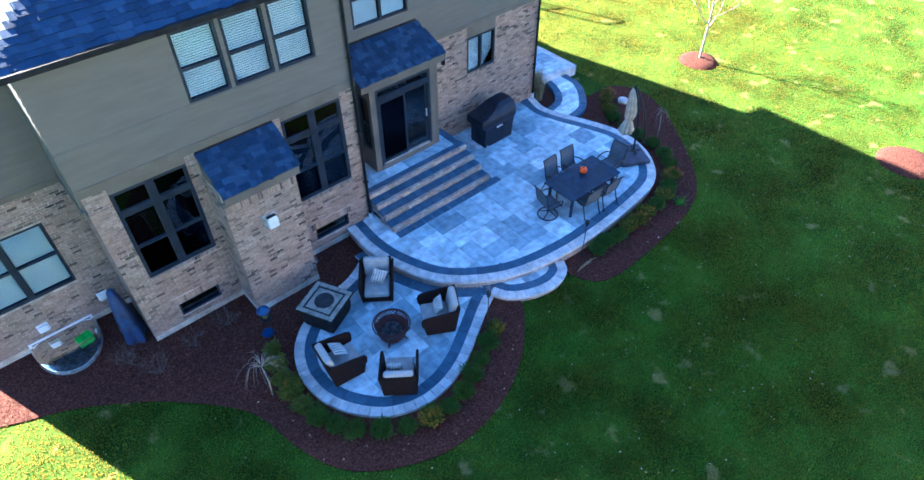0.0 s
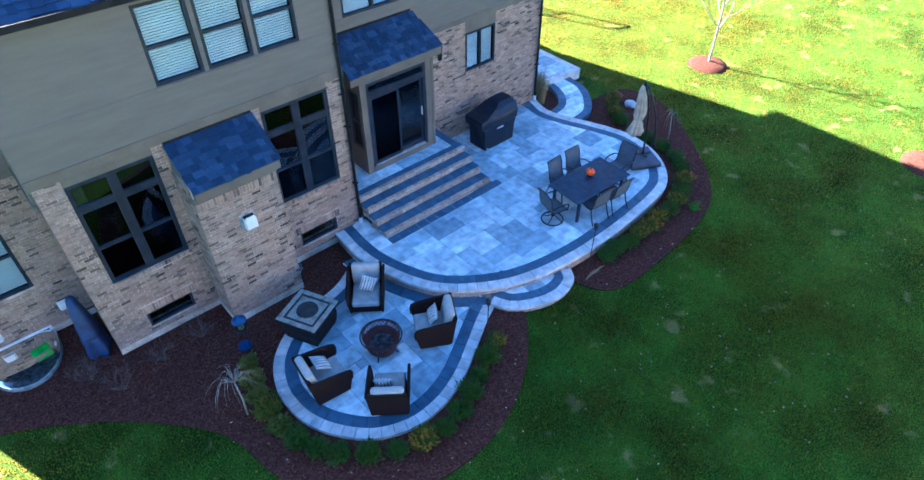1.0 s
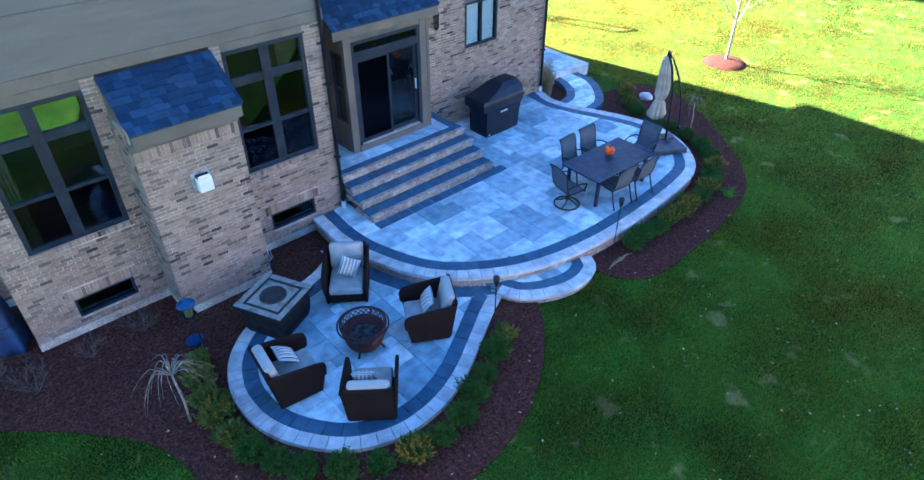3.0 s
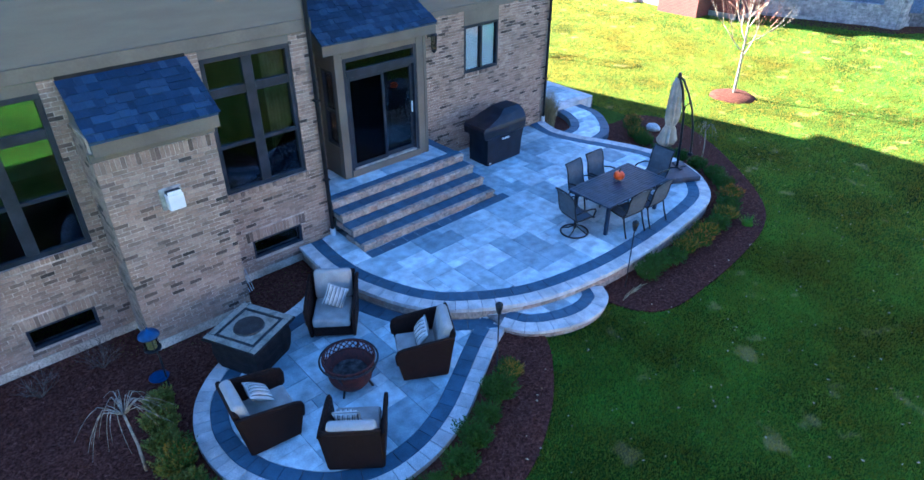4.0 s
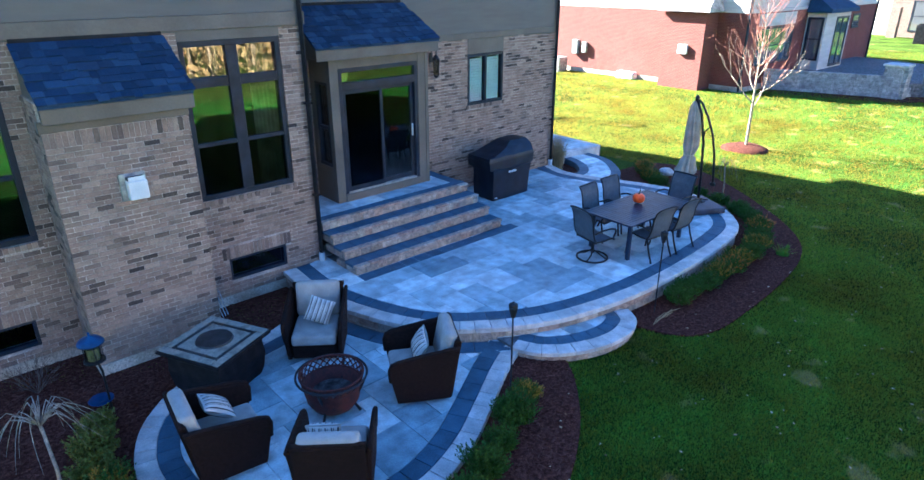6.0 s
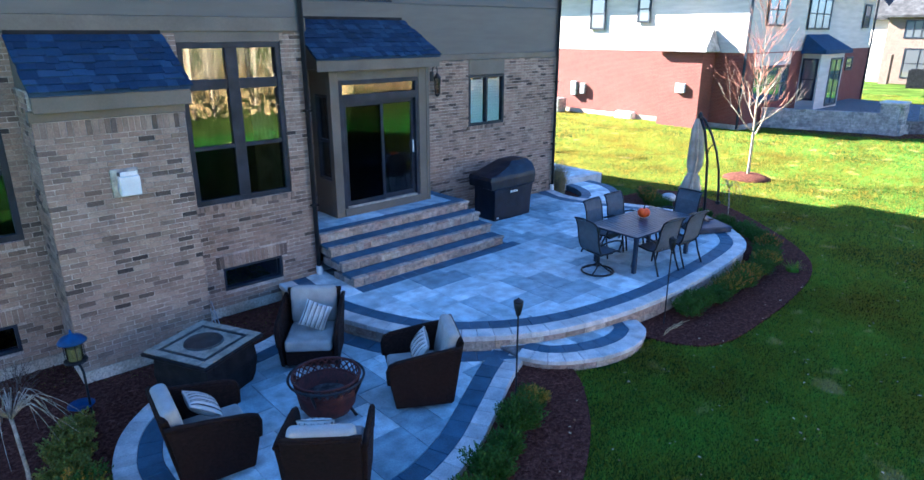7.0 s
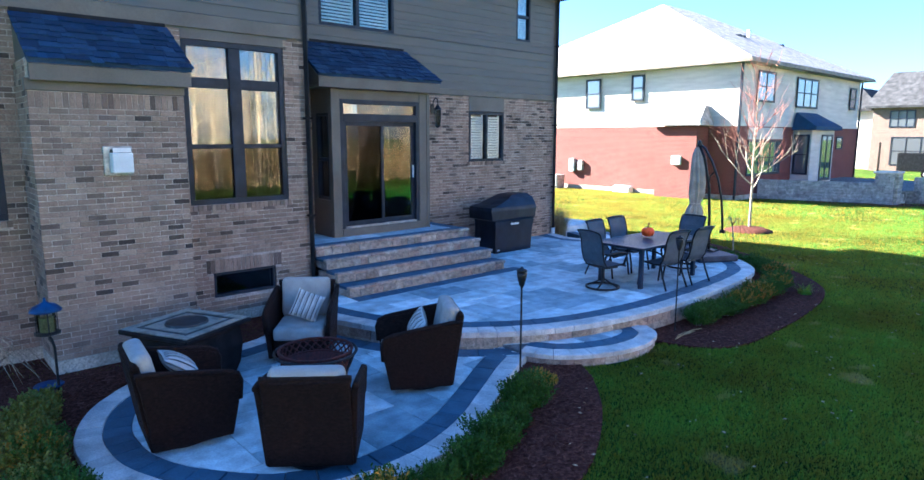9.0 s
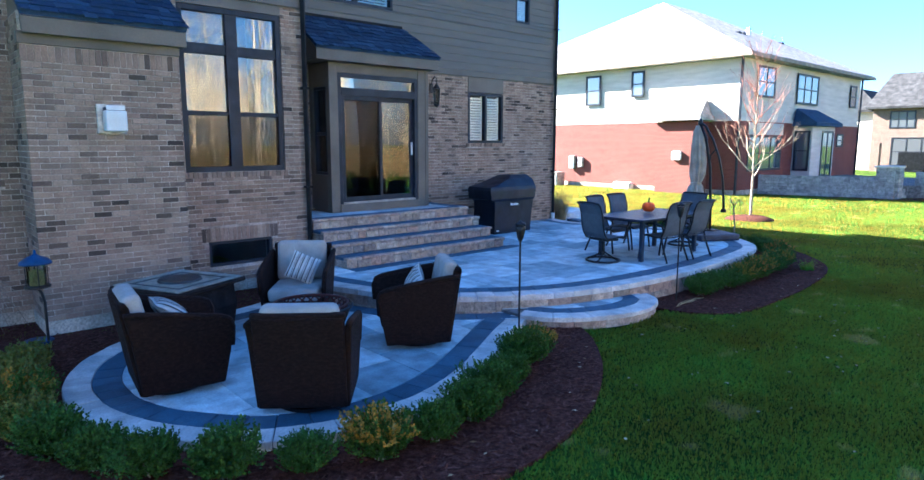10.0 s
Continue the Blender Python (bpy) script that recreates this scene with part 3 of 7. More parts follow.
def window(name, fm, s0, s1, z0, z1, cols=1, rails=(), fw=0.07, set_in=0.06, label="", heavy=0.03, mull=0.07, mat=None, behind="", glass=None):
    """A framed window; rails: heights of cross bars; behind: what stands behind the panes."""
    t = thing(name, label, "window", kind="structure")
    fmat = mat or M_FRAME
    def one(nm, *a, m=fmat, lab=""):
        bm = bmesh.new()
        bar(bm, fm, *a)
        bmesh.ops.recalc_face_normals(bm, faces=bm.faces[:])
        return part(nm, bm, m, t, lab)
    d0, d1 = -set_in - 0.07, -set_in + 0.04
    one("frame_head", s0, s1, z1 - fw, z1, d0, d1)
    one("frame_foot", s0, s1, z0, z0 + fw, d0, d1)
    one("frame_jamb", s0, s0 + fw, z0 + fw, z1 - fw, d0, d1)
    one("frame_jamb", s1 - fw, s1, z0 + fw, z1 - fw, d0, d1)
    w = (s1 - s0 - 2 * fw - (cols - 1) * mull) / cols
    zr = [z0 + fw, *[r for r in rails], z1 - fw]
    for c in range(cols):
        a = s0 + fw + c * (w + mull)
        if c:
            one("mullion", a - mull, a, z0 + fw, z1 - fw, d0, d1 - 0.004)
        for i, (p, q) in enumerate(zip(zr, zr[1:])):
            lo = p if i == 0 else p + 0.03
            hi = q if i == len(zr) - 2 else q - 0.03
            if i:
                one("rail", a, a + w, p - (0.03 if p < 3.4 else heavy), p + (0.03 if p < 3.4 else heavy), d0 + 0.01, d1 - 0.012)
            pane = one("pane", a, a + w, lo, hi, -set_in - 0.02, -set_in - 0.012, m=glass or M_GLASS)
            pane.visible_shadow = False
        if behind == "blinds":
            zz = z0 + fw
            while zz < z1 - fw:
                one("blind_slat", a + 0.005, a + w - 0.005, zz, zz + 0.042, -set_in - 0.075, -set_in - 0.068, m=M_SHUTTER)
                zz += 0.05
        elif behind == "shutters":
            one("shutter_stile", a, a + 0.05, z0 + fw, z1 - fw, -set_in - 0.1, -set_in - 0.07, m=M_SHUTTER)
            one("shutter_stile", a + w - 0.05, a + w, z0 + fw, z1 - fw, -set_in - 0.1, -set_in - 0.07, m=M_SHUTTER)
            zz = z0 + fw + 0.03
            while zz < z1 - fw - 0.03:
                bm = bmesh.new()
                box(bm, a + 0.05, -0.03, -0.006, a + w - 0.05, 0.03, 0.006, m=fm @ Matrix.Translation((0, -set_in - 0.06, zz)) @ Matrix.Rotation(radians(-48), 4, 'X'))
                bmesh.ops.recalc_face_normals(bm, faces=bm.faces[:])
                part("shutter_louvre", bm, M_SHUTTER, t)
                zz += 0.062
    return t


fb = frame_of((0, BACK_Y), (1, 0), (0, -1))
fu = frame_of((0, BACK_Y - 0.01), (1, 0), (0, -1))
fr = frame_of((0, RIGHT_Y), (1, 0), (0, -1))
fw_ = frame_of((0, WING_Y), (1, 0), (0, -1))
fbay = frame_of((0, BAY_Y), (1, 0), (0, -1))
for i, k in enumerate(("a", "b")):
    w = WIN[k]
    window("window_%d" % (i + 1), fb, *w, cols=2, rails=(2.77, 3.7), fw=0.08, mull=0.18, heavy=0.075, label="tall dark-framed window with transom panes and curtains")
M_SASHMESH = glass_material("sash_screen", (0.75, 0.75, 0.77), 1.04)
for k in ("a", "b"):
    w = WIN[k]
    mid = (w[0] + w[1]) / 2
    for a, b in ((w[0] + 0.085, mid - 0.09), (mid + 0.09, w[1] - 0.085)):
        sbm = bmesh.new()
        bar(sbm, fb, a, b, 1.985, 2.735, -0.058, -0.054, 0)
        tagged(part("window_screen", sbm, M_SASHMESH), "grey insect screen over the lower sash", "screen", "window screens").visible_shadow = False
for i, k in enumerate(("base_a", "base_b")):
    window("window_%d" % (i + 3), fb, *WIN[k], cols=1, fw=0.045, glass=M_CLEAR, label="low dark basement window set in the brick")
for i, (a, b) in enumerate(UW):
    window("window_%d" % (i + 5), fu, a, b, 5.51, 6.97, rails=(6.2,), fw=0.06, set_in=0.03, glass=M_CLEAR, label="upper double-hung window with white blinds", behind="blinds")
window("window_8", fr, *WIN["right"], cols=2, fw=0.06, mull=0.06, set_in=0.03, glass=M_CLEAR, label="dark-framed window with white plantation shutters", behind="shutters")
window("window_9", fw_, *WIN["wing"], cols=2, rails=(2.3,), fw=0.07, mull=0.14, glass=M_CLEAR, label="double window with white blinds", behind="blinds")
fu2 = frame_of((0, RIGHT_Y - 0.01), (1, 0), (0, -1))
window("window_10", fu2, 8.72, 10.45, 5.0, 6.4, cols=2, rails=(5.72,), fw=0.06, mull=0.08, set_in=0.03, glass=M_CLEAR, label="upper pair of windows with white shutters", behind="shutters")
window("window_11", fu2, 14.08, 14.58, 5.22, 6.4, cols=1, rails=(5.8,), fw=0.05, set_in=0.03, glass=M_CLEAR, label="narrow upper window with white blinds", behind="blinds")
for s0, s1, z0, z1 in [(a, b, 5.51, 6.97) for a, b in UW]:
    trim("trim_upper", s0 - 0.03, BACK_Y - 0.045, z0 - 0.07, s1 + 0.03, BACK_Y - 0.03, z0 - 0.005)
for (s0, s1, z0, z1) in (WIN["a"], WIN["b"]):
    bm = bmesh.new()
    box(bm, s0, BACK_Y + 0.0, z1 + 0.004, s1, BACK_Y + 0.1, 4.45)
    tagged(part("trim_head", bm, M_TRIM), "taupe panel over the window", "trim", kind="structure")


def curtain(x0, x1, y, z0, z1, seed):
    bm = bmesh.new()
    n = 24
    rnd = random.Random(seed)
    top = [bm.verts.new((x0 + (x1 - x0) * i / n, y + 0.03 * math.sin(i * 1.5 + rnd.random()), z1)) for i in range(n + 1)]
    bot = [bm.verts.new((x0 + (x1 - x0) * i / n, y + 0.04 * math.sin(i * 1.5 + rnd.random()), z0)) for i in range(n + 1)]
    for i in range(n):
        bm.faces.new((top[i], top[i + 1], bot[i + 1], bot[i]))
    r = bmesh.ops.solidify(bm, geom=bm.faces[:], thickness=0.004)
    tagged(part("curtain", bm, M_CURTAIN, smooth=True), "pleated tan curtain behind the window", "curtain", "curtains")


curtain(1.9, 2.2, BACK_Y + 0.3, 1.6, 4.25, 1)
curtain(6.85, 7.25, BACK_Y + 0.3, 1.6, 4.25, 2)

# boxes added behind the openings so the panes look into darkness
def room(name, x0, y0, z0, x1, y1, z1):
    bm = bmesh.new()
    box(bm, x0, y0, z0, x1, y1, z1)
    bmesh.ops.delete(bm, geom=[f for f in bm.faces if f.normal.y < -0.9], context='FACES_ONLY')
    bmesh.ops.reverse_faces(bm, faces=bm.faces[:])
    tagged(part(name, bm, M_ROOM), "plain plastered box added behind the windows", "room", kind="structure")


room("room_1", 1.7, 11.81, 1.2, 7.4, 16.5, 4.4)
# unseen box, blocks stray sunlight behind the low windows
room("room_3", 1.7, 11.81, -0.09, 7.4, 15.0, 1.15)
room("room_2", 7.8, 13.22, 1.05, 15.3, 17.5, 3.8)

# lamp in the room behind the sliding door
pend = thing("pendant_lamp", "lit two-globe ceiling lamp inside the room", "lamp")
M_BULB = bpy.data.materials.new("lit_globe")
M_BULB.use_nodes = True
M_BULB.node_tree.nodes["Principled BSDF"].inputs["Emission Color"].default_value = (1.0, 0.78, 0.5, 1)
M_BULB.node_tree.nodes["Principled BSDF"].inputs["Emission Strength"].default_value = 1.6
for gx in (11.56, 11.70):
    gbm = bmesh.new()
    bmesh.ops.create_icosphere(gbm, subdivisions=2, radius=0.05, matrix=Matrix.Translation((gx, 14.6, 3.2)))
    part("globe", gbm, M_BULB, pend, "glowing warm globe", smooth=True)
gbm = bmesh.new()
box(gbm, 11.54, 14.59, 3.26, 11.72, 14.61, 3.28)
box(gbm, 11.62, 14.59, 3.28, 11.64, 14.61, 3.79)
part("stem", gbm, M_FRAME, pend)

# sliding-door bay
bay = thing("door_bay", "taupe timber bay with a dark sliding patio door", "door", kind="structure")
def bay_bit(nm, x0, y0, z0, x1, y1, z1, mat=M_TRIM, bevel=0.006, lab=""):
    bm = bmesh.new()
    box(bm, x0, y0, z0, x1, y1, z1, bevel)
    return part(nm, bm, mat, bay, lab)
bay_bit("post", 8.5, BAY_Y, 1.05, 8.68, BAY_Y + 0.12, 3.78)
bay_bit("post", 10.52, BAY_Y, 1.05, 10.72, BAY_Y + 0.12, 3.78)
bay_bit("head", 8.68, BAY_Y + 0.005, 3.6, 10.52, BAY_Y + 0.12, 3.78)
bay_bit("threshold", 8.68, BAY_Y - 0.02, 1.05, 10.52, BAY_Y + 0.12, 1.2)
bay_bit("side_panel", 10.6, BAY_Y + 0.12, 1.05, 10.72, RIGHT_Y - 0.01, 3.78)
bay_bit("side_panel_foot", 8.5, BAY_Y + 0.12, 1.05, 8.6, RIGHT_Y - 0.01, 1.75)
bay_bit("side_panel_head", 8.5, BAY_Y + 0.12, 3.35, 8.6, RIGHT_Y - 0.01, 3.78)
bay_bit("side_panel_edge", 8.5, RIGHT_Y - 0.16, 1.75, 8.6, RIGHT_Y - 0.01, 3.35)
bay_bit("corner_board", 10.7, BAY_Y - 0.012, 1.05, 10.78, BAY_Y + 0.1, 3.77)
bay_bit("ceiling", 8.55, BAY_Y + 0.05, 3.72, 10.68, RIGHT_Y + 0.1, 3.77)
bay_bit("floor_board", 8.55, BAY_Y + 0.12, 1.06, 10.66, RIGHT_Y + 0.2, 1.18, M_ROOM)
fside = frame_of((8.5, 0), (0, 1), (-1, 0))
window("window_12", fside, BAY_Y + 0.12, RIGHT_Y - 0.16, 1.75, 3.35, rails=(2.5,), fw=0.05, set_in=0.05, label="narrow dark side window of the door bay")
door = thing("door_1", "dark bronze sliding patio door with a transom, screen drawn to one side", "door", kind="structure")
def door_bit(nm, s0, s1, z0, z1, d0, d1, mat=M_FRAME, lab=""):
    bm = bmesh.new()
    bar(bm, fbay, s0, s1, z0, z1, d0, d1)
    bmesh.ops.recalc_face_normals(bm, faces=bm.faces[:])
    ob = part(nm, bm, mat, door, lab)
    if mat is M_GLASS:
        ob.visible_shadow = False
    return ob
door_bit("jamb", 8.68, 8.76, 1.2, 3.6, -0.12, -0.01)
door_bit("jamb", 10.44, 10.52, 1.2, 3.6, -0.12, -0.01)
door_bit("head", 8.76, 10.44, 3.52, 3.6, -0.12, -0.01)
door_bit("transom_bar", 8.76, 10.44, 3.2, 3.34, -0.12, -0.005)
door_bit("transom_pane", 8.76, 10.44, 3.34, 3.52, -0.07, -0.06, M_GLASS)
door_bit("sill_track", 8.76, 10.44, 1.2, 1.235, -0.12, 0.0, material("pale_sill", [(0.3, 0.28, 0.25), (0.36, 0.34, 0.3)], 0.5), "pale metal sill track")
for a, b, d in ((8.76, 9.66, -0.05), (9.58, 10.44, -0.1)):
    door_bit("stile", a, a + 0.07, 1.235, 3.2, d - 0.02, d + 0.02)
    door_bit("stile", b - 0.07, b, 1.235, 3.2, d - 0.02, d + 0.02)
    door_bit("rail", a + 0.07, b - 0.07, 1.235, 1.33, d - 0.02, d + 0.02)
    door_bit("rail", a + 0.07, b - 0.07, 3.12, 3.2, d - 0.02, d + 0.02)
    door_bit("pane", a + 0.07, b - 0.07, 1.33, 3.12, d - 0.005, d + 0.003, M_GLASS)
M_MESH = glass_material("fine_screen_mesh", (0.6, 0.6, 0.63), 1.05)
door_bit("screen", 8.83, 9.6, 1.33, 3.12, -0.028, -0.024, M_MESH, "grey insect screen").visible_shadow = False
door_bit("handle", 10.385, 10.405, 2.1, 2.35, -0.08, -0.04, M_WHITE, "pale door pull")

# ---- more materials ----
M_WICKER = material("dark_brown_wicker", [(0.007, 0.0038, 0.003), (0.014, 0.0075, 0.0058), (0.022, 0.0115, 0.0085)], 0.65, spec=0.12, vary="local", scale=30, grain=130, grain_mix=0.6, bump=0.9, stretch=(1, 1, 2.2), stain=0.1)
M_CUSHION = material("beige_cushion_cloth", [(0.30, 0.285, 0.26), (0.35, 0.335, 0.31)], 0.95, vary="local", scale=5, grain=160, grain_mix=0.15, bump=0.25, stain=0.12)
M_CAST = material("black_cast_metal", [(0.010, 0.011, 0.013), (0.018, 0.019, 0.022)], 0.45, metal=0.3, vary="local", scale=8, grain_mix=0.2, bump=0.1)
M_SLING = material("grey_sling_mesh", [(0.07, 0.08, 0.095), (0.09, 0.1, 0.118)], 0.8, vary="local", scale=6, grain=220, grain_mix=0.25, bump=0, stain=0.1)
M_TABLE = material("charcoal_slat_metal", [(0.013, 0.022, 0.042), (0.02, 0.032, 0.058)], 0.4, metal=0.0, spec=0.3, vary="local", scale=6, grain_mix=0.15, bump=0.08)
M_PUMPKIN = material("orange_pumpkin_skin", [(0.92, 0.085, 0.002), (0.95, 0.12, 0.003)], 0.5, vary="local", scale=9, grain_mix=0.1, bump=0.15)
M_STEM = material("dry_stem", [(0.06, 0.05, 0.02), (0.1, 0.08, 0.035)], 0.9)
M_COVER = material("black_vinyl_cover", [(0.002, 0.004, 0.011), (0.004, 0.007, 0.018)], 0.5, vary="local", scale=5, grain=40, grain_mix=0.2, bump=0.5, bump_scale=7)
M_TARP = material("navy_tarp_cover", [(0.012, 0.024, 0.075), (0.025, 0.05, 0.13)], 0.5, vary="local", scale=3, grain=30, grain_mix=0.2, bump=0.6, bump_scale=6)
M_CANVAS = material("tan_umbrella_canvas", [(0.42, 0.36, 0.27), (0.52, 0.45, 0.345)], 0.9, vary="local", scale=4, grain=90, grain_mix=0.12, bump=0.25, stain=0.15)
M_RUST = material("rusty_fire_bowl", [(0.034, 0.006, 0.0045), (0.058, 0.010, 0.006), (0.02, 0.005, 0.004)], 0.75, metal=0.0, vary="local", scale=9, grain=60, grain_mix=0.4, bump=0.4)
M_ASH = material("ash_and_char", [(0.02, 0.018, 0.018), (0.07, 0.065, 0.062)], 0.95, vary="local", scale=12, bump=0.6)
M_TILE = material("slate_table_tile", [(0.17, 0.16, 0.13), (0.27, 0.255, 0.205), (0.2, 0.18, 0.15)], 0.6, vary="local", scale=5, grain=35, grain_mix=0.25, bump=0.3)
M_TILEDARK = material("dark_table_inlay", [(0.014, 0.016, 0.018), (0.026, 0.028, 0.03)], 0.5, vary="local", scale=8, bump=0.2)
M_BRONZE = material("dark_bronze_panel", [(0.008, 0.007, 0.008), (0.014, 0.012, 0.012)], 0.7, spec=0.15, vary="local", scale=7, grain=60, bump=0.4)
M_BARK = material("pale_bark", [(0.24, 0.2, 0.15), (0.35, 0.3, 0.23)], 0.9, vary="local", scale=10, grain=50, bump=0.4)
M_TWIG = material("reddish_twig", [(0.26, 0.09, 0.06), (0.36, 0.17, 0.11)], 0.8, vary="local", scale=6)
M_GREYTWIG = material("grey_twig", [(0.17, 0.145, 0.115), (0.30, 0.265, 0.215)], 0.9, vary="local", scale=10, bump=0.3)
M_DARKTWIG = material("dark_twig", [(0.07, 0.055, 0.045), (0.12, 0.095, 0.08)], 0.9, vary="local", scale=10)
M_LEAF = material("boxwood_leaf", [(0.026, 0.062, 0.007), (0.044, 0.098, 0.011), (0.072, 0.13, 0.015), (0.032, 0.076, 0.009)], 0.6, spec=0.2, vary="island", scale=6, grain_mix=0.2, bump=0, stain=0.2)
M_GOLD = material("golden_leaf", [(0.24, 0.15, 0.006), (0.36, 0.19, 0.006), (0.15, 0.13, 0.01), (0.42, 0.2, 0.006)], 0.6, vary="island", scale=6, grain_mix=0.2, bump=0, stain=0.2)
M_LIME = material("yellow_green_leaf", [(0.1, 0.12, 0.01), (0.15, 0.16, 0.014), (0.07, 0.1, 0.01), (0.22, 0.17, 0.014)], 0.6, vary="island", scale=6, grain_mix=0.2, bump=0, stain=0.2)
M_ORANGE = material("rusty_orange_leaf", [(0.34, 0.11, 0.01), (0.44, 0.18, 0.013), (0.2, 0.12, 0.015)], 0.6, vary="island", scale=6, grain_mix=0.2, bump=0, stain=0.2)
M_STRAW = material("ornamental_straw", [(0.22, 0.17, 0.085), (0.36, 0.28, 0.15), (0.15, 0.15, 0.06)], 0.85, vary="island", bump=0)
M_BLADE = worn_patches(material("grass_blade", [(0.012, 0.088, 0.008), (0.018, 0.118, 0.01), (0.03, 0.145, 0.013), (0.014, 0.102, 0.009)], 0.7, vary="island", scale=0.9, grain=3, grain_mix=0.25, bump=0, stain=0.1, spec=0.06), (0.25, 0.22, 0.085))
lets_light_through(M_BLADE, (0.66, 0.43, 0.05), 0.24)
M_STRIPE_D = material("pillow_stripe", [(0.05, 0.05, 0.055), (0.07, 0.07, 0.075)], 0.95, vary="local", bump=0.1)
M_PILLOW = material("cream_pillow_cloth", [(0.50, 0.48, 0.44), (0.58, 0.56, 0.52)], 0.95, vary="local", scale=6, grain=140, grain_mix=0.1, bump=0.2, stain=0.1)
M_BLUEMETAL = material("blue_enamel", [(0.008, 0.03, 0.09), (0.014, 0.045, 0.13)], 0.4, spec=0.3, vary="local", scale=5, grain_mix=0.1, bump=0.05)
M_CLEAR = glass_material("clear_plastic", (0.86, 0.9, 0.9), 1.45)
M_LANTERN = glass_material("lantern_glass", (0.55, 0.55, 0.5), 1.12)
M_GREEN = material("green_plastic", [(0.06, 0.34, 0.03), (0.08, 0.42, 0.04)], 0.4, vary="local", bump=0.05)
M_NAVY = material("navy_weight_cover", [(0.018, 0.024, 0.042), (0.028, 0.036, 0.06)], 0.5, vary="local", scale=5, bump=0.15)
M_ROCK = material("pale_rock", [(0.42, 0.41, 0.39), (0.55, 0.54, 0.52)], 0.9, vary="local", scale=5, bump=0.5)


# ---- lounge furniture ----
def striped_pillow(parent_label, m):
    """A plump square cushion whose stripes follow its face."""
    t = thing("striped_pillow", parent_label, "pillow", "pillows on the lounge chairs", m)
    n = 14
    def surf(u, v, s):
        h = 0.085 * (max(0.0, (1 - abs(u) ** 2.6) * (1 - abs(v) ** 2.6))) ** 0.55 + 0.006
        k = 1 - 0.06 * (1 - abs(v) ** 2) * abs(u) - 0.06 * (1 - abs(u) ** 2) * abs(v)
        return Vector((u * 0.2 * k, s * h, v * 0.2 * k))
    bm = bmesh.new()
    for s in (-1, 1):
        g = [[bm.verts.new(surf(-1 + 2 * i / n, -1 + 2 * j / n, s)) for i in range(n + 1)] for j in range(n + 1)]
        for j in range(n):
            for i in range(n):
                q = (g[j][i], g[j][i + 1], g[j + 1][i + 1], g[j + 1][i])
                bm.faces.new(q if s < 0 else tuple(reversed(q)))
    bmesh.ops.remove_doubles(bm, verts=bm.verts[:], dist=0.002)
    part("cover", bm, M_PILLOW, t, smooth=True)
    for k, u0 in enumerate((-0.86, -0.62, -0.5, -0.26, -0.14, 0.1, 0.22, 0.46, 0.58, 0.82)):
        w = 0.035 if k % 2 else 0.075
        bm = bmesh.new()
        for s in (-1, 1):
            rows = [[bm.verts.new(surf(u, -0.97 + 1.94 * j / n, s) + Vector((0, s * 0.0025, 0))) for u in (u0 - w / 2, u0 + w / 2)] for j in range(n + 1)]
            for a, b in zip(rows, rows[1:]):
                q = (a[0], a[1], b[1], b[0])
                bm.faces.new(q if s < 0 else tuple(reversed(q)))
        part("stripe", bm, M_STRIPE_D, t, "dark woven stripe", smooth=True)
    return t


def slab_of(bm, prof, x0, x1, flare=0.0, bevel=0.012):
    """A panel with a side outline given as (y, z), from x0 to x1; flare leans its top outward."""
    zt = max(p[1] for p in prof)
    a = [bm.verts.new((x0 + flare * p[1] / zt, p[0], p[1])) for p in prof]
    b = [bm.verts.new((x1 + flare * p[1] / zt, p[0], p[1])) for p in prof]
    n = len(prof)
    for i in range(n):
        bm.faces.new((a[i], a[(i + 1) % n], b[(i + 1) % n], b[i]))
    bm.faces.new(list(reversed(a)))
    bm.faces.new(b)
    bmesh.ops.recalc_face_normals(bm, faces=bm.faces[:])
    if bevel:
        bmesh.ops.bevel(bm, geom=bm.edges[:], offset=bevel, segments=2, affect='EDGES', profile=0.5)


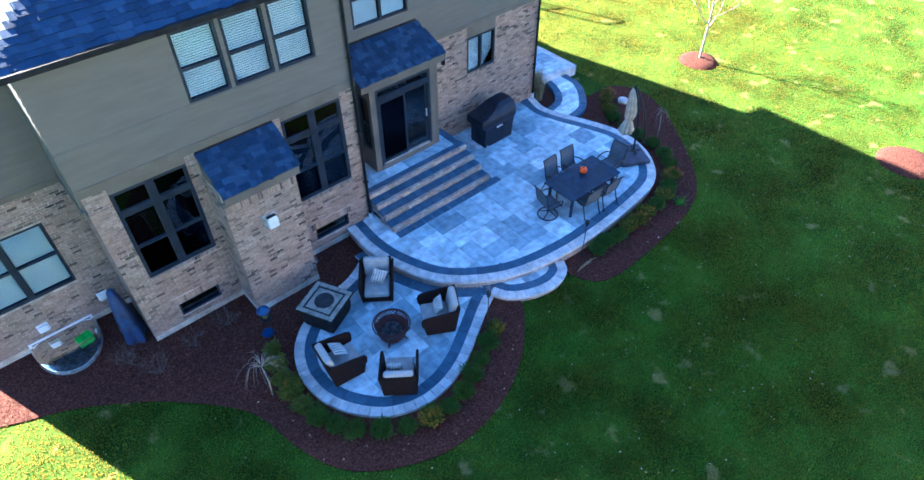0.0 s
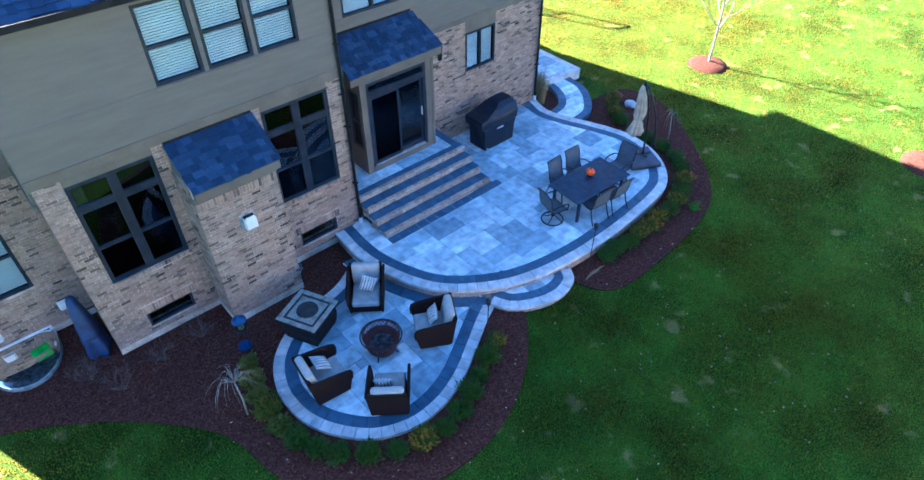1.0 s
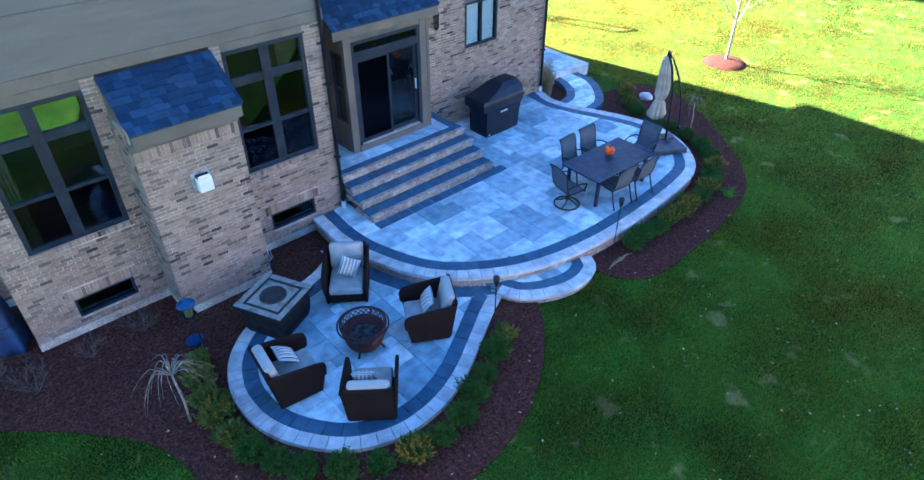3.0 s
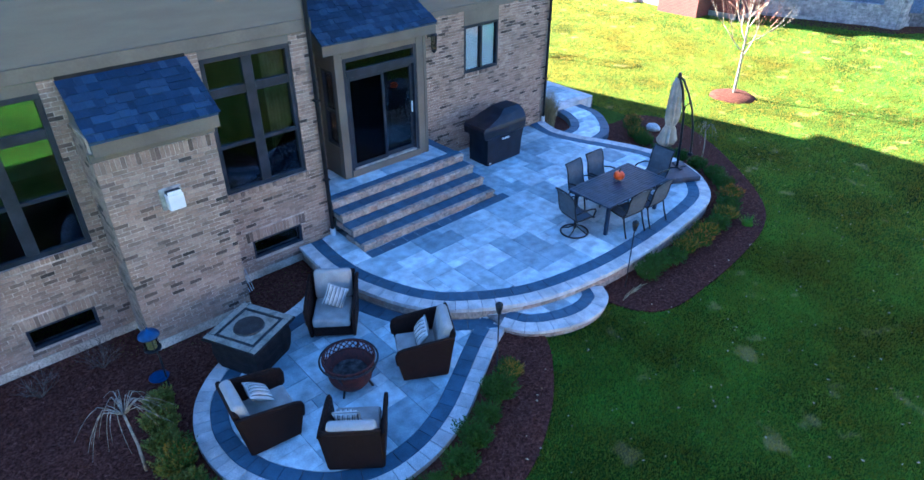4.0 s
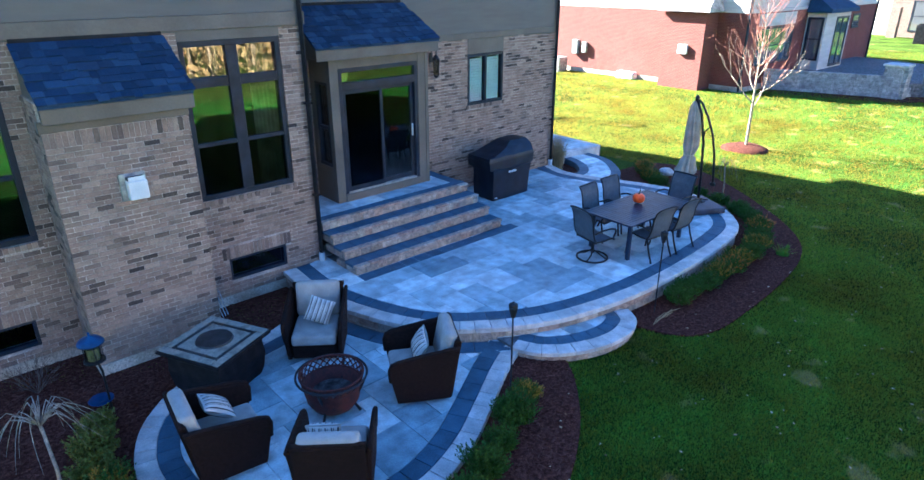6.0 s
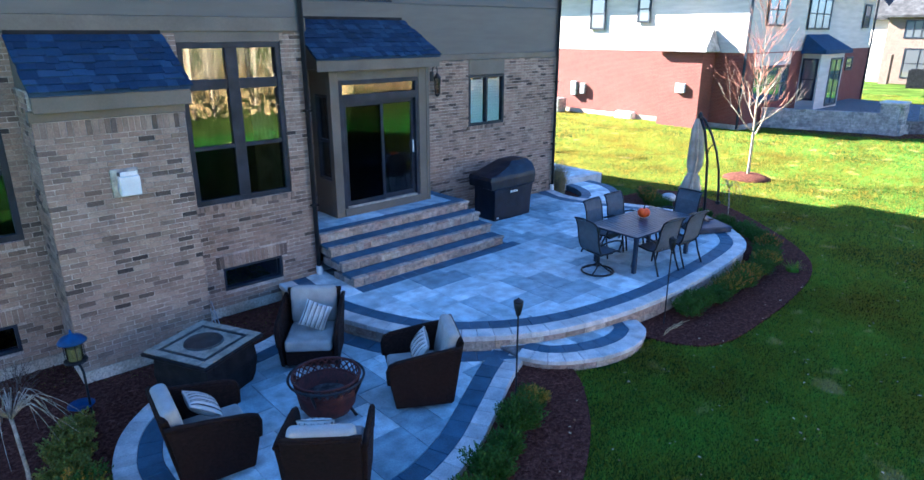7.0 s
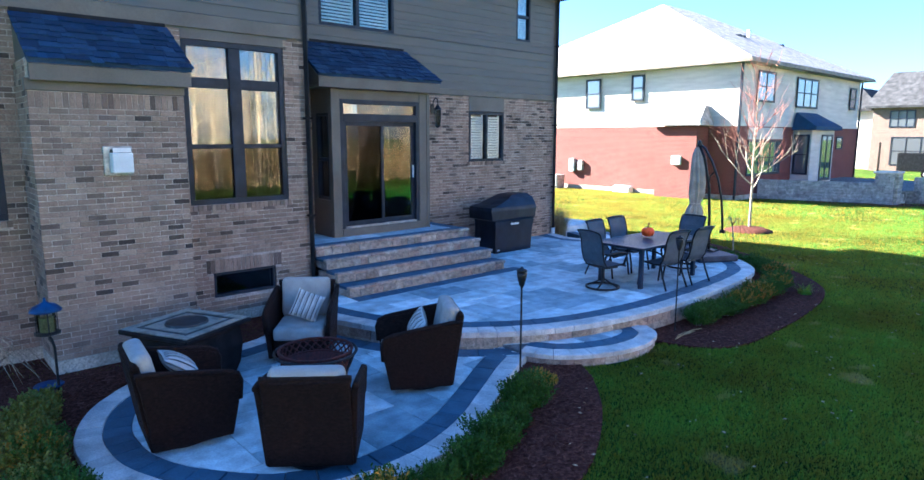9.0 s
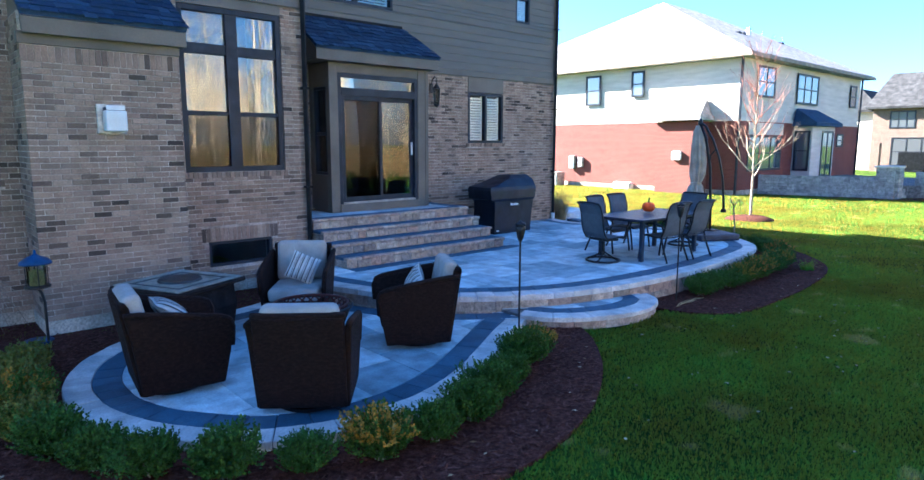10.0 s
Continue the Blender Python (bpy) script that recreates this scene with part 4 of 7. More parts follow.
def lounge_chair(m):
    t = thing("lounge_chair", "dark brown wicker swivel lounge chair with beige cushions", "chair", "lounge chairs round the fire bowl", m)
    bm = bmesh.new()
    cyl(bm, 0.27, 0.29, 0.0, 0.035, 28)
    part("swivel_base", bm, M_CAST, t, "low round black swivel base")
    bm = bmesh.new()
    box(bm, -0.325, -0.36, 0.055, 0.325, 0.28, 0.29, 0.02)
    part("seat_box", bm, M_WICKER, t)
    arm = [(-0.38, 0.06), (0.30, 0.06), (0.37, 0.6), (0.41, 0.78), (0.30, 0.785), (0.05, 0.745), (-0.2, 0.7), (-0.36, 0.67), (-0.43, 0.64), (-0.455, 0.57), (-0.44, 0.36)]
    for s in (-1, 1):
        bm = bmesh.new()
        slab_of(bm, arm, s * 0.32, s * 0.375, s * 0.045)
        part("arm_panel", bm, M_WICKER, t)
        bm = bmesh.new()
        tube(bm, [(s * 0.4, 0.41, 0.79), (s * 0.4, 0.3, 0.787), (s * 0.398, 0.05, 0.75), (s * 0.396, -0.2, 0.707), (s * 0.393, -0.36, 0.677), (s * 0.39, -0.435, 0.645), (s * 0.384, -0.462, 0.57), (s * 0.375, -0.45, 0.4)], 0.03, 8)
        part("arm_roll", bm, M_WICKER, t, smooth=True)
    bm = bmesh.new()
    slab_of(bm, [(0.26, 0.06), (0.32, 0.06), (0.43, 0.76), (0.445, 0.85), (0.36, 0.86), (0.34, 0.76)], -0.36, 0.36, 0.0)
    part("back_panel", bm, M_WICKER, t)
    bm = bmesh.new()
    tube(bm, [(x, 0.403, 0.86) for x in (-0.37, -0.2, 0.0, 0.2, 0.37)], 0.034, 8)
    part("back_roll", bm, M_WICKER, t, smooth=True)
    bm = bmesh.new()
    box(bm, -0.31, -0.43, 0.292, 0.31, 0.24, 0.45, 0.045, segments=3)
    part("seat_cushion", bm, M_CUSHION, t, "beige box cushion", smooth=True)
    bm = bmesh.new()
    box(bm, -0.315, -0.08, -0.02, 0.315, 0.085, 0.5, 0.06, m=pose(0, 0.245, 0.45, -11), segments=3)
    part("back_cushion", bm, M_CUSHION, t, "beige back cushion", smooth=True)
    return t


def facing(x, y, fx, fy, z):
    return pose(x, y, z, 0, 0, math.degrees(math.atan2(fy, fx)) + 90)


SEATS = [(6.25, 9.23, -0.61, -0.79), (6.79, 7.46, -0.86, 0.5), (4.25, 7.88, 0.985, -0.12), (5.02, 6.70, 0.62, 0.78)]
first_seat = None
for i, s in enumerate(SEATS):
    m = facing(*s, LOWER_Z + 0.003)
    if first_seat is None:
        first_seat = lounge_chair(m)
    else:
        copy_thing(first_seat, m)
first_pillow = None
for i, s in enumerate(SEATS):
    dx, up, tilt, lie = ((0.06, 0.645, 22, -24), (-0.05, 0.645, 20, -24), (0.1, 0.68, 0, -55), (0.1, 0.66, 0, -24))[i]
    m = facing(*s, LOWER_Z) @ pose(dx, -0.03, up, lie, tilt, 0) @ Matrix.Scale(0.9 if i == 0 else 1.02, 4)
    if first_pillow is None:
        first_pillow = striped_pillow("cream pillow with dark stripes leaning on a lounge chair", m)
    else:
        copy_thing(first_pillow, m)


def fire_bowl(m):
    t = thing("fire_bowl", "rust-red round fire bowl with lattice sides on the lower patio", "fire pit", m=m)
    bm = bmesh.new()
    lathe(bm, [(0.12, 0.05), (0.24, 0.07), (0.29, 0.15), (0.314, 0.27), (0.32, 0.34), (0.305, 0.34), (0.27, 0.22), (0.1, 0.17)], 28)
    part("bowl", bm, M_RUST, t, smooth=True)
    bm = bmesh.new()
    cyl(bm, 0.24, 0.24, 0.2, 0.225, 24)
    part("ash_bed", bm, M_ASH, t, "grey ash and char")
    for r, z in ((0.322, 0.345), (0.35, 0.47)):
        bm = bmesh.new()
        tube(bm, [(r * math.cos(a), r * math.sin(a), z) for a in np.linspace(0, 2 * math.pi, 33)[:-1]], 0.013, 8, True)
        part("hoop", bm, M_RUST, t, smooth=True)
    bm = bmesh.new()
    tube(bm, [(0.39 * math.cos(a), 0.39 * math.sin(a), 0.45) for a in np.linspace(0, 2 * math.pi, 41)[:-1]], 0.014, 8, True)
    part("rail_ring", bm, M_CAST, t, "black outer rail", smooth=True)
    for k in range(26):
        for s in (-1, 1):
            a0, a1 = 2 * math.pi * k / 26, 2 * math.pi * (k + s * 1.6) / 26
            bm = bmesh.new()
            pts = []
            for f in np.linspace(0, 1, 5):
                a, r = a0 + (a1 - a0) * f, 0.322 + 0.028 * f
                pts.append((r * math.cos(a), r * math.sin(a), 0.345 + 0.125 * f))
            tube(bm, pts, 0.008, 5)
            part("lattice_bar", bm, M_RUST, t)
    for k in range(4):
        a = math.pi / 2 * k + 0.3
        c, s = math.cos(a), math.sin(a)
        bm = bmesh.new()
        tube(bm, [(0.385 * c, 0.385 * s, 0.45), (0.35 * c, 0.35 * s, 0.36), (0.27 * c, 0.27 * s, 0.2), (0.25 * c, 0.25 * s, 0.1), (0.31 * c, 0.31 * s, 0.012)], 0.016, 8)
        part("leg", bm, M_CAST, t, smooth=True)
    return t


fire_bowl(pose(5.68, 7.88, LOWER_Z + 0.003, 0, 0, 20) @ Matrix.Scale(1.12, 4))


def fire_table(m):
    t = thing("fire_table", "square gas fire table with slate tile top and dark sides", "table", m=m)
    bm = bmesh.new()
    box(bm, -0.5, -0.5, 0.53, 0.5, 0.5, 0.575, 0.012)
    part("top_frame", bm, M_BRONZE, t)
    for k in range(4):
        r = pose(0, 0, 0, 0, 0, 90 * k)
        bm = bmesh.new()
        for i in range(4):
            box(bm, -0.475 + i * 0.2095, -0.475, 0.576, -0.475 + (i + 1) * 0.2095 - 0.005, -0.368, 0.586, 0.003, m=r)
        part("edge_tile", bm, M_TILE, t, "mottled slate tile border")
        bm = bmesh.new()
        box(bm, -0.36, -0.36, 0.576, 0.32, -0.322, 0.585, 0.002, m=r)
        part("inlay_strip", bm, M_TILEDARK, t, "dark inlay strip")
    bm = bmesh.new()
    box(bm, -0.315, -0.315, 0.576, 0.315, 0.315, 0.584, 0.003)
    part("centre_tile", bm, M_TILE, t)
    bm = bmesh.new()
    cyl(bm, 0.235, 0.225, 0.585, 0.605, 36)
    part("burner_lid", bm, M_TILEDARK, t, "round dark burner lid")
    bm = bmesh.new()
    v = []
    for z, h in ((0.0, 0.36), (0.1, 0.395), (0.3, 0.42), (0.53, 0.40)):
        v.append([bm.verts.new((sx * h, sy * h, z)) for sx, sy in ((-1, -1), (1, -1), (1, 1), (-1, 1))])
    for a, b in zip(v, v[1:]):
        for i in range(4):
            bm.faces.new((a[i], a[(i + 1) % 4], b[(i + 1) % 4], b[i]))
    bm.faces.new(list(reversed(v[0])))
    bm.faces.new(v[-1])
    part("pedestal", bm, M_BRONZE, t)
    for k in range(4):
        bm = bmesh.new()
        r = pose(0, 0, 0, 0, 0, 90 * k)
        box(bm, -0.3, -0.412, 0.12, 0.3, -0.402, 0.48, 0.004, m=r @ pose(0, 0.0, 0.0))
        part("side_panel", bm, M_BRONZE, t)
    return t


fire_table(pose(4.84, 9.38, LOWER_Z + 0.003, 0, 0, 25.7) @ Matrix.Diagonal((1.02, 1.02, 1.12, 1)))


# ---- dining set ----
def dining_table(m):
    t = thing("dining_table", "charcoal metal slat-top dining table on the raised patio", "table", m=m)
    L, W, H = 2.0, 1.08, 0.73
    for nm, a in (("edge_rail", (-L / 2, -W / 2, L / 2, -W / 2 + 0.07)), ("edge_rail", (-L / 2, W / 2 - 0.07, L / 2, W / 2)), ("end_rail", (-L / 2, -W / 2 + 0.07, -L / 2 + 0.07, W / 2 - 0.07)), ("end_rail", (L / 2 - 0.07, -W / 2 + 0.07, L / 2, W / 2 - 0.07))):
        bm = bmesh.new()
        box(bm, a[0], a[1], H - 0.035, a[2], a[3], H, 0.008)
        part(nm, bm, M_TABLE, t)
    n = 14
    w = (W - 0.14) / n
    for i in range(n):
        bm = bmesh.new()
        box(bm, -L / 2 + 0.07, -W / 2 + 0.07 + i * w + 0.006, H - 0.025, L / 2 - 0.07, -W / 2 + 0.07 + (i + 1) * w - 0.006, H - 0.004, 0.003)
        part("slat", bm, M_TABLE, t)
    bm = bmesh.new()
    box(bm, -L / 2 + 0.06, -W / 2 + 0.05, H - 0.055, L / 2 - 0.06, W / 2 - 0.05, H - 0.036)
    part("under_frame", bm, M_CAST, t)
    for sx in (-1, 1):
        for sy in (-1, 1):
            bm = bmesh.new()
            box(bm, sx * 0.84 - 0.035, sy * 0.42 - 0.035, 0, sx * 0.84 + 0.035, sy * 0.42 + 0.035, H - 0.056, 0.008)
            part("leg", bm, M_TABLE, t)
    return t


dining_table(pose(12.66, 8.17, UPPER_Z + 0.003, 0, 0, -1.5))


def sling(bm, prof, x0, x1):
    """A taut cloth panel along a side outline, 8 mm thick."""
    rows = []
    for k, (y, z) in enumerate(prof):
        a, b = prof[max(0, k - 1)], prof[min(len(prof) - 1, k + 1)]
        dy, dz = b[0] - a[0], b[1] - a[1]
        l = math.hypot(dy, dz)
        ny, nz = -dz / l * 0.004, dy / l * 0.004
        rows.append([bm.verts.new((x, y + s * ny, z + s * nz)) for s, x in ((1, x0), (1, x1), (-1, x1), (-1, x0))])
    for a, b in zip(rows, rows[1:]):
        for i in range(4):
            bm.faces.new((a[i], a[(i + 1) % 4], b[(i + 1) % 4], b[i]))
    bm.faces.new(rows[0])
    bm.faces.new(list(reversed(rows[-1])))
    bmesh.ops.recalc_face_normals(bm, faces=bm.faces[:])


def dining_chair(m, swivel=False):
    t = thing("dining_chair", "black metal sling dining chair with a round swivel base" if swivel else "black metal sling dining chair with high grey back", "chair", "chairs round the dining table", m)
    side = [(-0.27, 0.40), (-0.18, 0.435), (0.05, 0.41), (0.17, 0.42), (0.22, 0.50), (0.26, 0.66), (0.28, 0.82), (0.33, 0.96), (0.37, 1.0)]
    for s in (-1, 1):
        bm = bmesh.new()
        tube(bm, [(s * 0.26, y, z) for y, z in side], 0.016, 8)
        part("side_rail", bm, M_CAST, t, smooth=True)
        bm = bmesh.new()
        tube(bm, [(s * 0.29, 0.235, 0.60), (s * 0.305, 0.1, 0.645), (s * 0.31, -0.1, 0.65), (s * 0.305, -0.22, 0.625), (s * 0.295, -0.25, 0.57), (s * 0.285, -0.2, 0.42)], 0.017, 8)
        part("armrest", bm, M_CAST, t, smooth=True)
        if not swivel:
            bm = bmesh.new()
            tube(bm, [(s * 0.275, -0.2, 0.43), (s * 0.275, -0.24, 0.22), (s * 0.28, -0.27, 0.0)], 0.017, 8)
            part("front_leg", bm, M_CAST, t, smooth=True)
            bm = bmesh.new()
            tube(bm, [(s * 0.265, 0.18, 0.43), (s * 0.27, 0.24, 0.22), (s * 0.28, 0.33, 0.0)], 0.017, 8)
            part("rear_leg", bm, M_CAST, t, smooth=True)
    bm = bmesh.new()
    sling(bm, side[:4], -0.255, 0.255)
    part("seat", bm, M_SLING, t, "grey sling seat")
    bm = bmesh.new()
    sling(bm, side[3:], -0.255, 0.255)
    part("backrest", bm, M_SLING, t, "grey sling back")
    bm = bmesh.new()
    tube(bm, [(x, 0.37 - 0.02 * (1 - (x / 0.26) ** 2), 1.0 + 0.015 * (1 - (x / 0.26) ** 2)) for x in np.linspace(-0.26, 0.26, 9)], 0.016, 8)
    part("top_rail", bm, M_CAST, t, smooth=True)
    for y, z in ((-0.26, 0.395), (0.16, 0.395)):
        bm = bmesh.new()
        tube(bm, [(-0.26, y, z), (0.26, y, z)], 0.013, 8)
        part("cross_rail", bm, M_CAST, t)
    if swivel:
        bm = bmesh.new()
        cyl(bm, 0.03, 0.03, 0.1, 0.39, 12)
        part("column", bm, M_CAST, t)
        bm = bmesh.new()
        box(bm, -0.2, -0.16, 0.36, 0.2, 0.14, 0.39, 0.008)
        part("rocker_plate", bm, M_CAST, t)
        bm = bmesh.new()
        tube(bm, [(0.28 * math.cos(a), 0.28 * math.sin(a), 0.018) for a in np.linspace(0, 2 * math.pi, 33)[:-1]], 0.018, 8, True)
        part("base_ring", bm, M_CAST, t, smooth=True)
        for k in range(4):
            a = math.pi / 2 * k + 0.5
            bm = bmesh.new()
            tube(bm, [(0.02 * math.cos(a), 0.02 * math.sin(a), 0.16), (0.12 * math.cos(a + 0.2), 0.12 * math.sin(a + 0.2), 0.09), (0.27 * math.cos(a), 0.27 * math.sin(a), 0.025)], 0.014, 8)
            part("spoke", bm, M_CAST, t, smooth=True)
    return t


Z = UPPER_Z + 0.004
dining_chair(facing(11.42, 8.27, 0.97, -0.2, Z), True)
dining_chair(facing(14.08, 8.28, -1, 0.05, Z), True)
fixed = dining_chair(facing(12.36, 8.82, 0.05, -1, Z))
copy_thing(fixed, facing(13.06, 8.84, -0.03, -1, Z))
copy_thing(fixed, facing(12.3, 7.68, 0.12, 1, Z))
copy_thing(fixed, facing(13.0, 7.62, 0.05, 1, Z))


def pumpkin(m):
    t = thing("pumpkin", "ripe orange pumpkin on the dining table", "pumpkin", m=m)
    bm = bmesh.new()
    n, k = 48, 14
    rows = []
    for j in range(1, k):
        ph = math.pi * j / k
        rows.append([bm.verts.new(((0.115 * math.sin(ph) ** 0.8 * (1 - 0.07 * abs(math.cos(i * math.pi * 10 / n)) ** 4)) * math.cos(2 * math.pi * i / n), (0.115 * math.sin(ph) ** 0.8 * (1 - 0.07 * abs(math.cos(i * math.pi * 10 / n)) ** 4)) * math.sin(2 * math.pi * i / n), 0.1 - 0.095 * math.cos(ph) * (1 - 0.15 * math.cos(ph) ** 8))) for i in range(n)])
    for a, b in zip(rows, rows[1:]):
        for i in range(n):
            bm.faces.new((a[i], a[(i + 1) % n], b[(i + 1) % n], b[i]))
    bm.faces.new(list(reversed(rows[0])))
    bm.faces.new(rows[-1])
    part("skin", bm, M_PUMPKIN, t, smooth=True)
    bm = bmesh.new()
    tube(bm, [(0, 0, 0.17), (0, 0, 0.2), (0.012, 0, 0.235), (0.035, 0.005, 0.26)], [0.022, 0.014, 0.011, 0.014], 8)
    part("stem", bm, M_STEM, t, "dry curved stem", smooth=True)
    return t


pumpkin(pose(12.82, 8.3, UPPER_Z + 0.733))


def umbrella(m):
    t = thing("cantilever_umbrella", "closed tan cantilever umbrella on a square weighted base", "umbrella", m=m)
    bm = bmesh.new()
    box(bm, -0.46, -0.46, 0, 0.46, 0.46, 0.13, 0.03, m=pose(0, 0, 0, 0, 0, -28), segments=2)
    part("weight_base", bm, M_NAVY, t, "dark square base")
    bm = bmesh.new()
    box(bm, -0.04, -0.22, 0.131, 0.04, 0.22, 0.15, 0.004, m=pose(0.2, 0.05, 0, 0, 0, 60))
    box(bm, -0.04, -0.22, 0.151, 0.04, 0.22, 0.168, 0.004, m=pose(0.2, 0.05, 0, 0, 0, -30))
    part("cross_foot", bm, M_CAST, t)
    lean = lambda pts: [(x - 0.16 * (z - 0.15), y - 0.085 * (z - 0.15), z) for x, y, z in pts]
    bm = bmesh.new()
    tube(bm, lean([(0.2, 0.05, 0.15), (0.2, 0.08, 0.8), (0.2, 0.13, 1.5), (0.2, 0.26, 2.1), (0.2, 0.40, 2.4)]), 0.028, 10)
    part("mast", bm, M_CAST, t, smooth=True)
    bm = bmesh.new()
    tube(bm, lean([(0.2, 0.40, 2.42), (0.2, 0.28, 2.34), (0.2, 0.1, 2.05), (0.2, -0.05, 1.7), (0.2, -0.15, 1.3), (0.2, -0.2, 0.9), (0.2, -0.22, 0.62)]), 0.024, 10)
    part("curved_arm", bm, M_CAST, t, smooth=True)
    bm = bmesh.new()
    tube(bm, lean([(0.2, 0.02, 1.88), (0.2, 0.13, 1.75), (0.2, 0.15, 1.5)]), 0.014, 8)
    part("brace", bm, M_CAST, t)
    bm = bmesh.new()
    box(bm, 0.09, -0.31, 0.56, 0.17, -0.21, 0.63, 0.01)
    part("crank", bm, M_CAST, t, "black crank handle")
    bm = bmesh.new()
    lathe(bm, [(0.02, 2.36), (0.05, 2.38), (0.045, 2.45), (0.02, 2.5)], 12, Matrix.Translation((-0.16, 0.21, 0)))
    part("finial", bm, M_CAST, t)
    # folded canopy: pleats that gather at the tie and flare below
    bm = bmesh.new()
    n = 64
    rows = []
    for z, r, pl in ((2.36, 0.035, 0.1), (2.2, 0.085, 0.2), (1.9, 0.115, 0.28), (1.6, 0.13, 0.3), (1.35, 0.13, 0.3), (1.2, 0.10, 0.25), (1.15, 0.085, 0.15), (1.08, 0.12, 0.3), (0.9, 0.15, 0.35), (0.74, 0.175, 0.4), (0.66, 0.165, 0.45)):
        rows.append([bm.verts.new((0.2 - 0.16 * (z - 0.15) + r * (1 + pl * math.cos(8 * a + z)) * math.cos(a), 0.43 - 0.085 * (z - 0.15) + 0.03 * math.sin(z * 3) + r * (1 + pl * math.cos(8 * a + z)) * math.sin(a), z + (0.06 * math.cos(8 * a + 1) if z < 0.8 else 0))) for a in np.linspace(0, 2 * math.pi, n + 1)[:-1]])
    for a, b in zip(rows, rows[1:]):
        for i in range(n):
            bm.faces.new((a[i], b[i], b[(i + 1) % n], a[(i + 1) % n]))
    bm.faces.new(rows[0])
    bm.faces.new(list(reversed(rows[-1])))
    canopy = part("canopy", bm, M_CANVAS, t, "tan folded canvas", smooth=True)
    bm = bmesh.new()
    tube(bm, [(0.04 + 0.105 * math.cos(a), 0.345 + 0.105 * math.sin(a), 1.15) for a in np.linspace(0, 2 * math.pi, 25)[:-1]], 0.014, 6, True)
    part("tie_strap", bm, M_CANVAS, canopy)
    return t


umbrella(pose(15.3, 8.4, UPPER_Z + 0.003))


def covered_grill(m):
    t = thing("covered_grill", "barbecue under a black vinyl cover against the brick wall", "grill", m=m)
    bm = bmesh.new()
    rings = []
    for z, x0, x1, y0, y1 in ((0.0, -0.52, 0.62, -0.31, 0.33), (0.02, -0.53, 0.63, -0.32, 0.33), (0.5, -0.54, 0.65, -0.34, 0.33), (0.72, -0.56, 0.67, -0.36, 0.33), (0.77, -0.7, 0.69, -0.40, 0.34), (0.96, -0.73, 0.71, -0.40, 0.34), (1.03, -0.7, 0.72, -0.38, 0.34), (1.08, -0.4, 0.73, -0.33, 0.34), (1.18, -0.06, 0.74, -0.24, 0.34), (1.27, 0.2, 0.72, -0.1, 0.3)):
        rings.append([(x0, y0, z), ((x0 + x1) / 2, y0 - 0.015, z), (x1, y0, z), (x1 + 0.01, (y0 + y1) / 2, z), (x1, y1, z), ((x0 + x1) / 2, y1, z), (x0, y1, z), (x0 - 0.01, (y0 + y1) / 2, z)])
    vr = [[bm.verts.new(p) for p in r] for r in rings]
    for a, b in zip(vr, vr[1:]):
        for i in range(8):
            bm.faces.new((a[i], a[(i + 1) % 8], b[(i + 1) % 8], b[i]))
    bm.faces.new(vr[-1])
    bm.faces.new(list(reversed(vr[0])))
    bmesh.ops.subdivide_edges(bm, edges=bm.edges[:], cuts=4, use_grid_fill=True)
    for v in bm.verts:
        p = v.co.copy()
        k = noise.noise(Vector((p.x * 5, p.y * 5, p.z * 2.2))) * 0.02 + noise.noise(Vector((p.x * 13, p.y * 13, p.z * 4))) * 0.01
        if p.z > 0.03:
            v.co += Vector((p.x, p.y, 0)).normalized() * k + Vector((0, 0, k * 0.5 if p.z > 0.9 else 0))
    part("cover", bm, M_COVER, t, smooth=True).data.set_sharp_from_angle(angle=radians(28))
    bm = bmesh.new()
    for i in range(6):
        box(bm, -0.1 + i * 0.042, -0.392, 0.62, -0.1 + i * 0.042 + (0.03 if i % 2 else 0.036), -0.384, 0.66 + (0.012 if i in (0, 3) else 0))
    part("printed_mark", bm, M_WHITE, t, "row of small white printed bars")
    bm = bmesh.new()
    box(bm, -0.50, -0.362, 0.06, -0.43, -0.353, 0.09)
    part("hem_tag", bm, M_WHITE, t, "small white tag")
    return t


covered_grill(pose(12.77, 12.05, UPPER_Z + 0.003, 0, 0, 0))


# ---- torches, lamps, wall fittings ----
def torch(m, h):
    t = thing("garden_torch", "black metal garden torch on a thin stake", "torch", "garden torches in the beds", m)
    bm = bmesh.new()
    cyl(bm, 0.011, 0.011, -0.1, h - 0.2, 8)
    part("stake", bm, M_CAST, t)
    bm = bmesh.new()
    lathe(bm, [(0.012, h - 0.22), (0.03, h - 0.19), (0.052, h - 0.1), (0.058, h - 0.05), (0.05, h - 0.045)], 14)
    part("oil_cup", bm, M_CAST, t, smooth=True)
    bm = bmesh.new()
    lathe(bm, [(0.06, h - 0.035), (0.055, h - 0.015), (0.02, h), (0.008, h + 0.02)], 14)
    part("cap", bm, M_CAST, t, smooth=True)
    for k in range(4):
        a = math.pi / 2 * k
        bm = bmesh.new()
        tube(bm, [(0.052 * math.cos(a), 0.052 * math.sin(a), h - 0.06), (0.055 * math.cos(a), 0.055 * math.sin(a), h - 0.02)], 0.005, 5)
        part("cage_bar", bm, M_CAST, t)
    return t


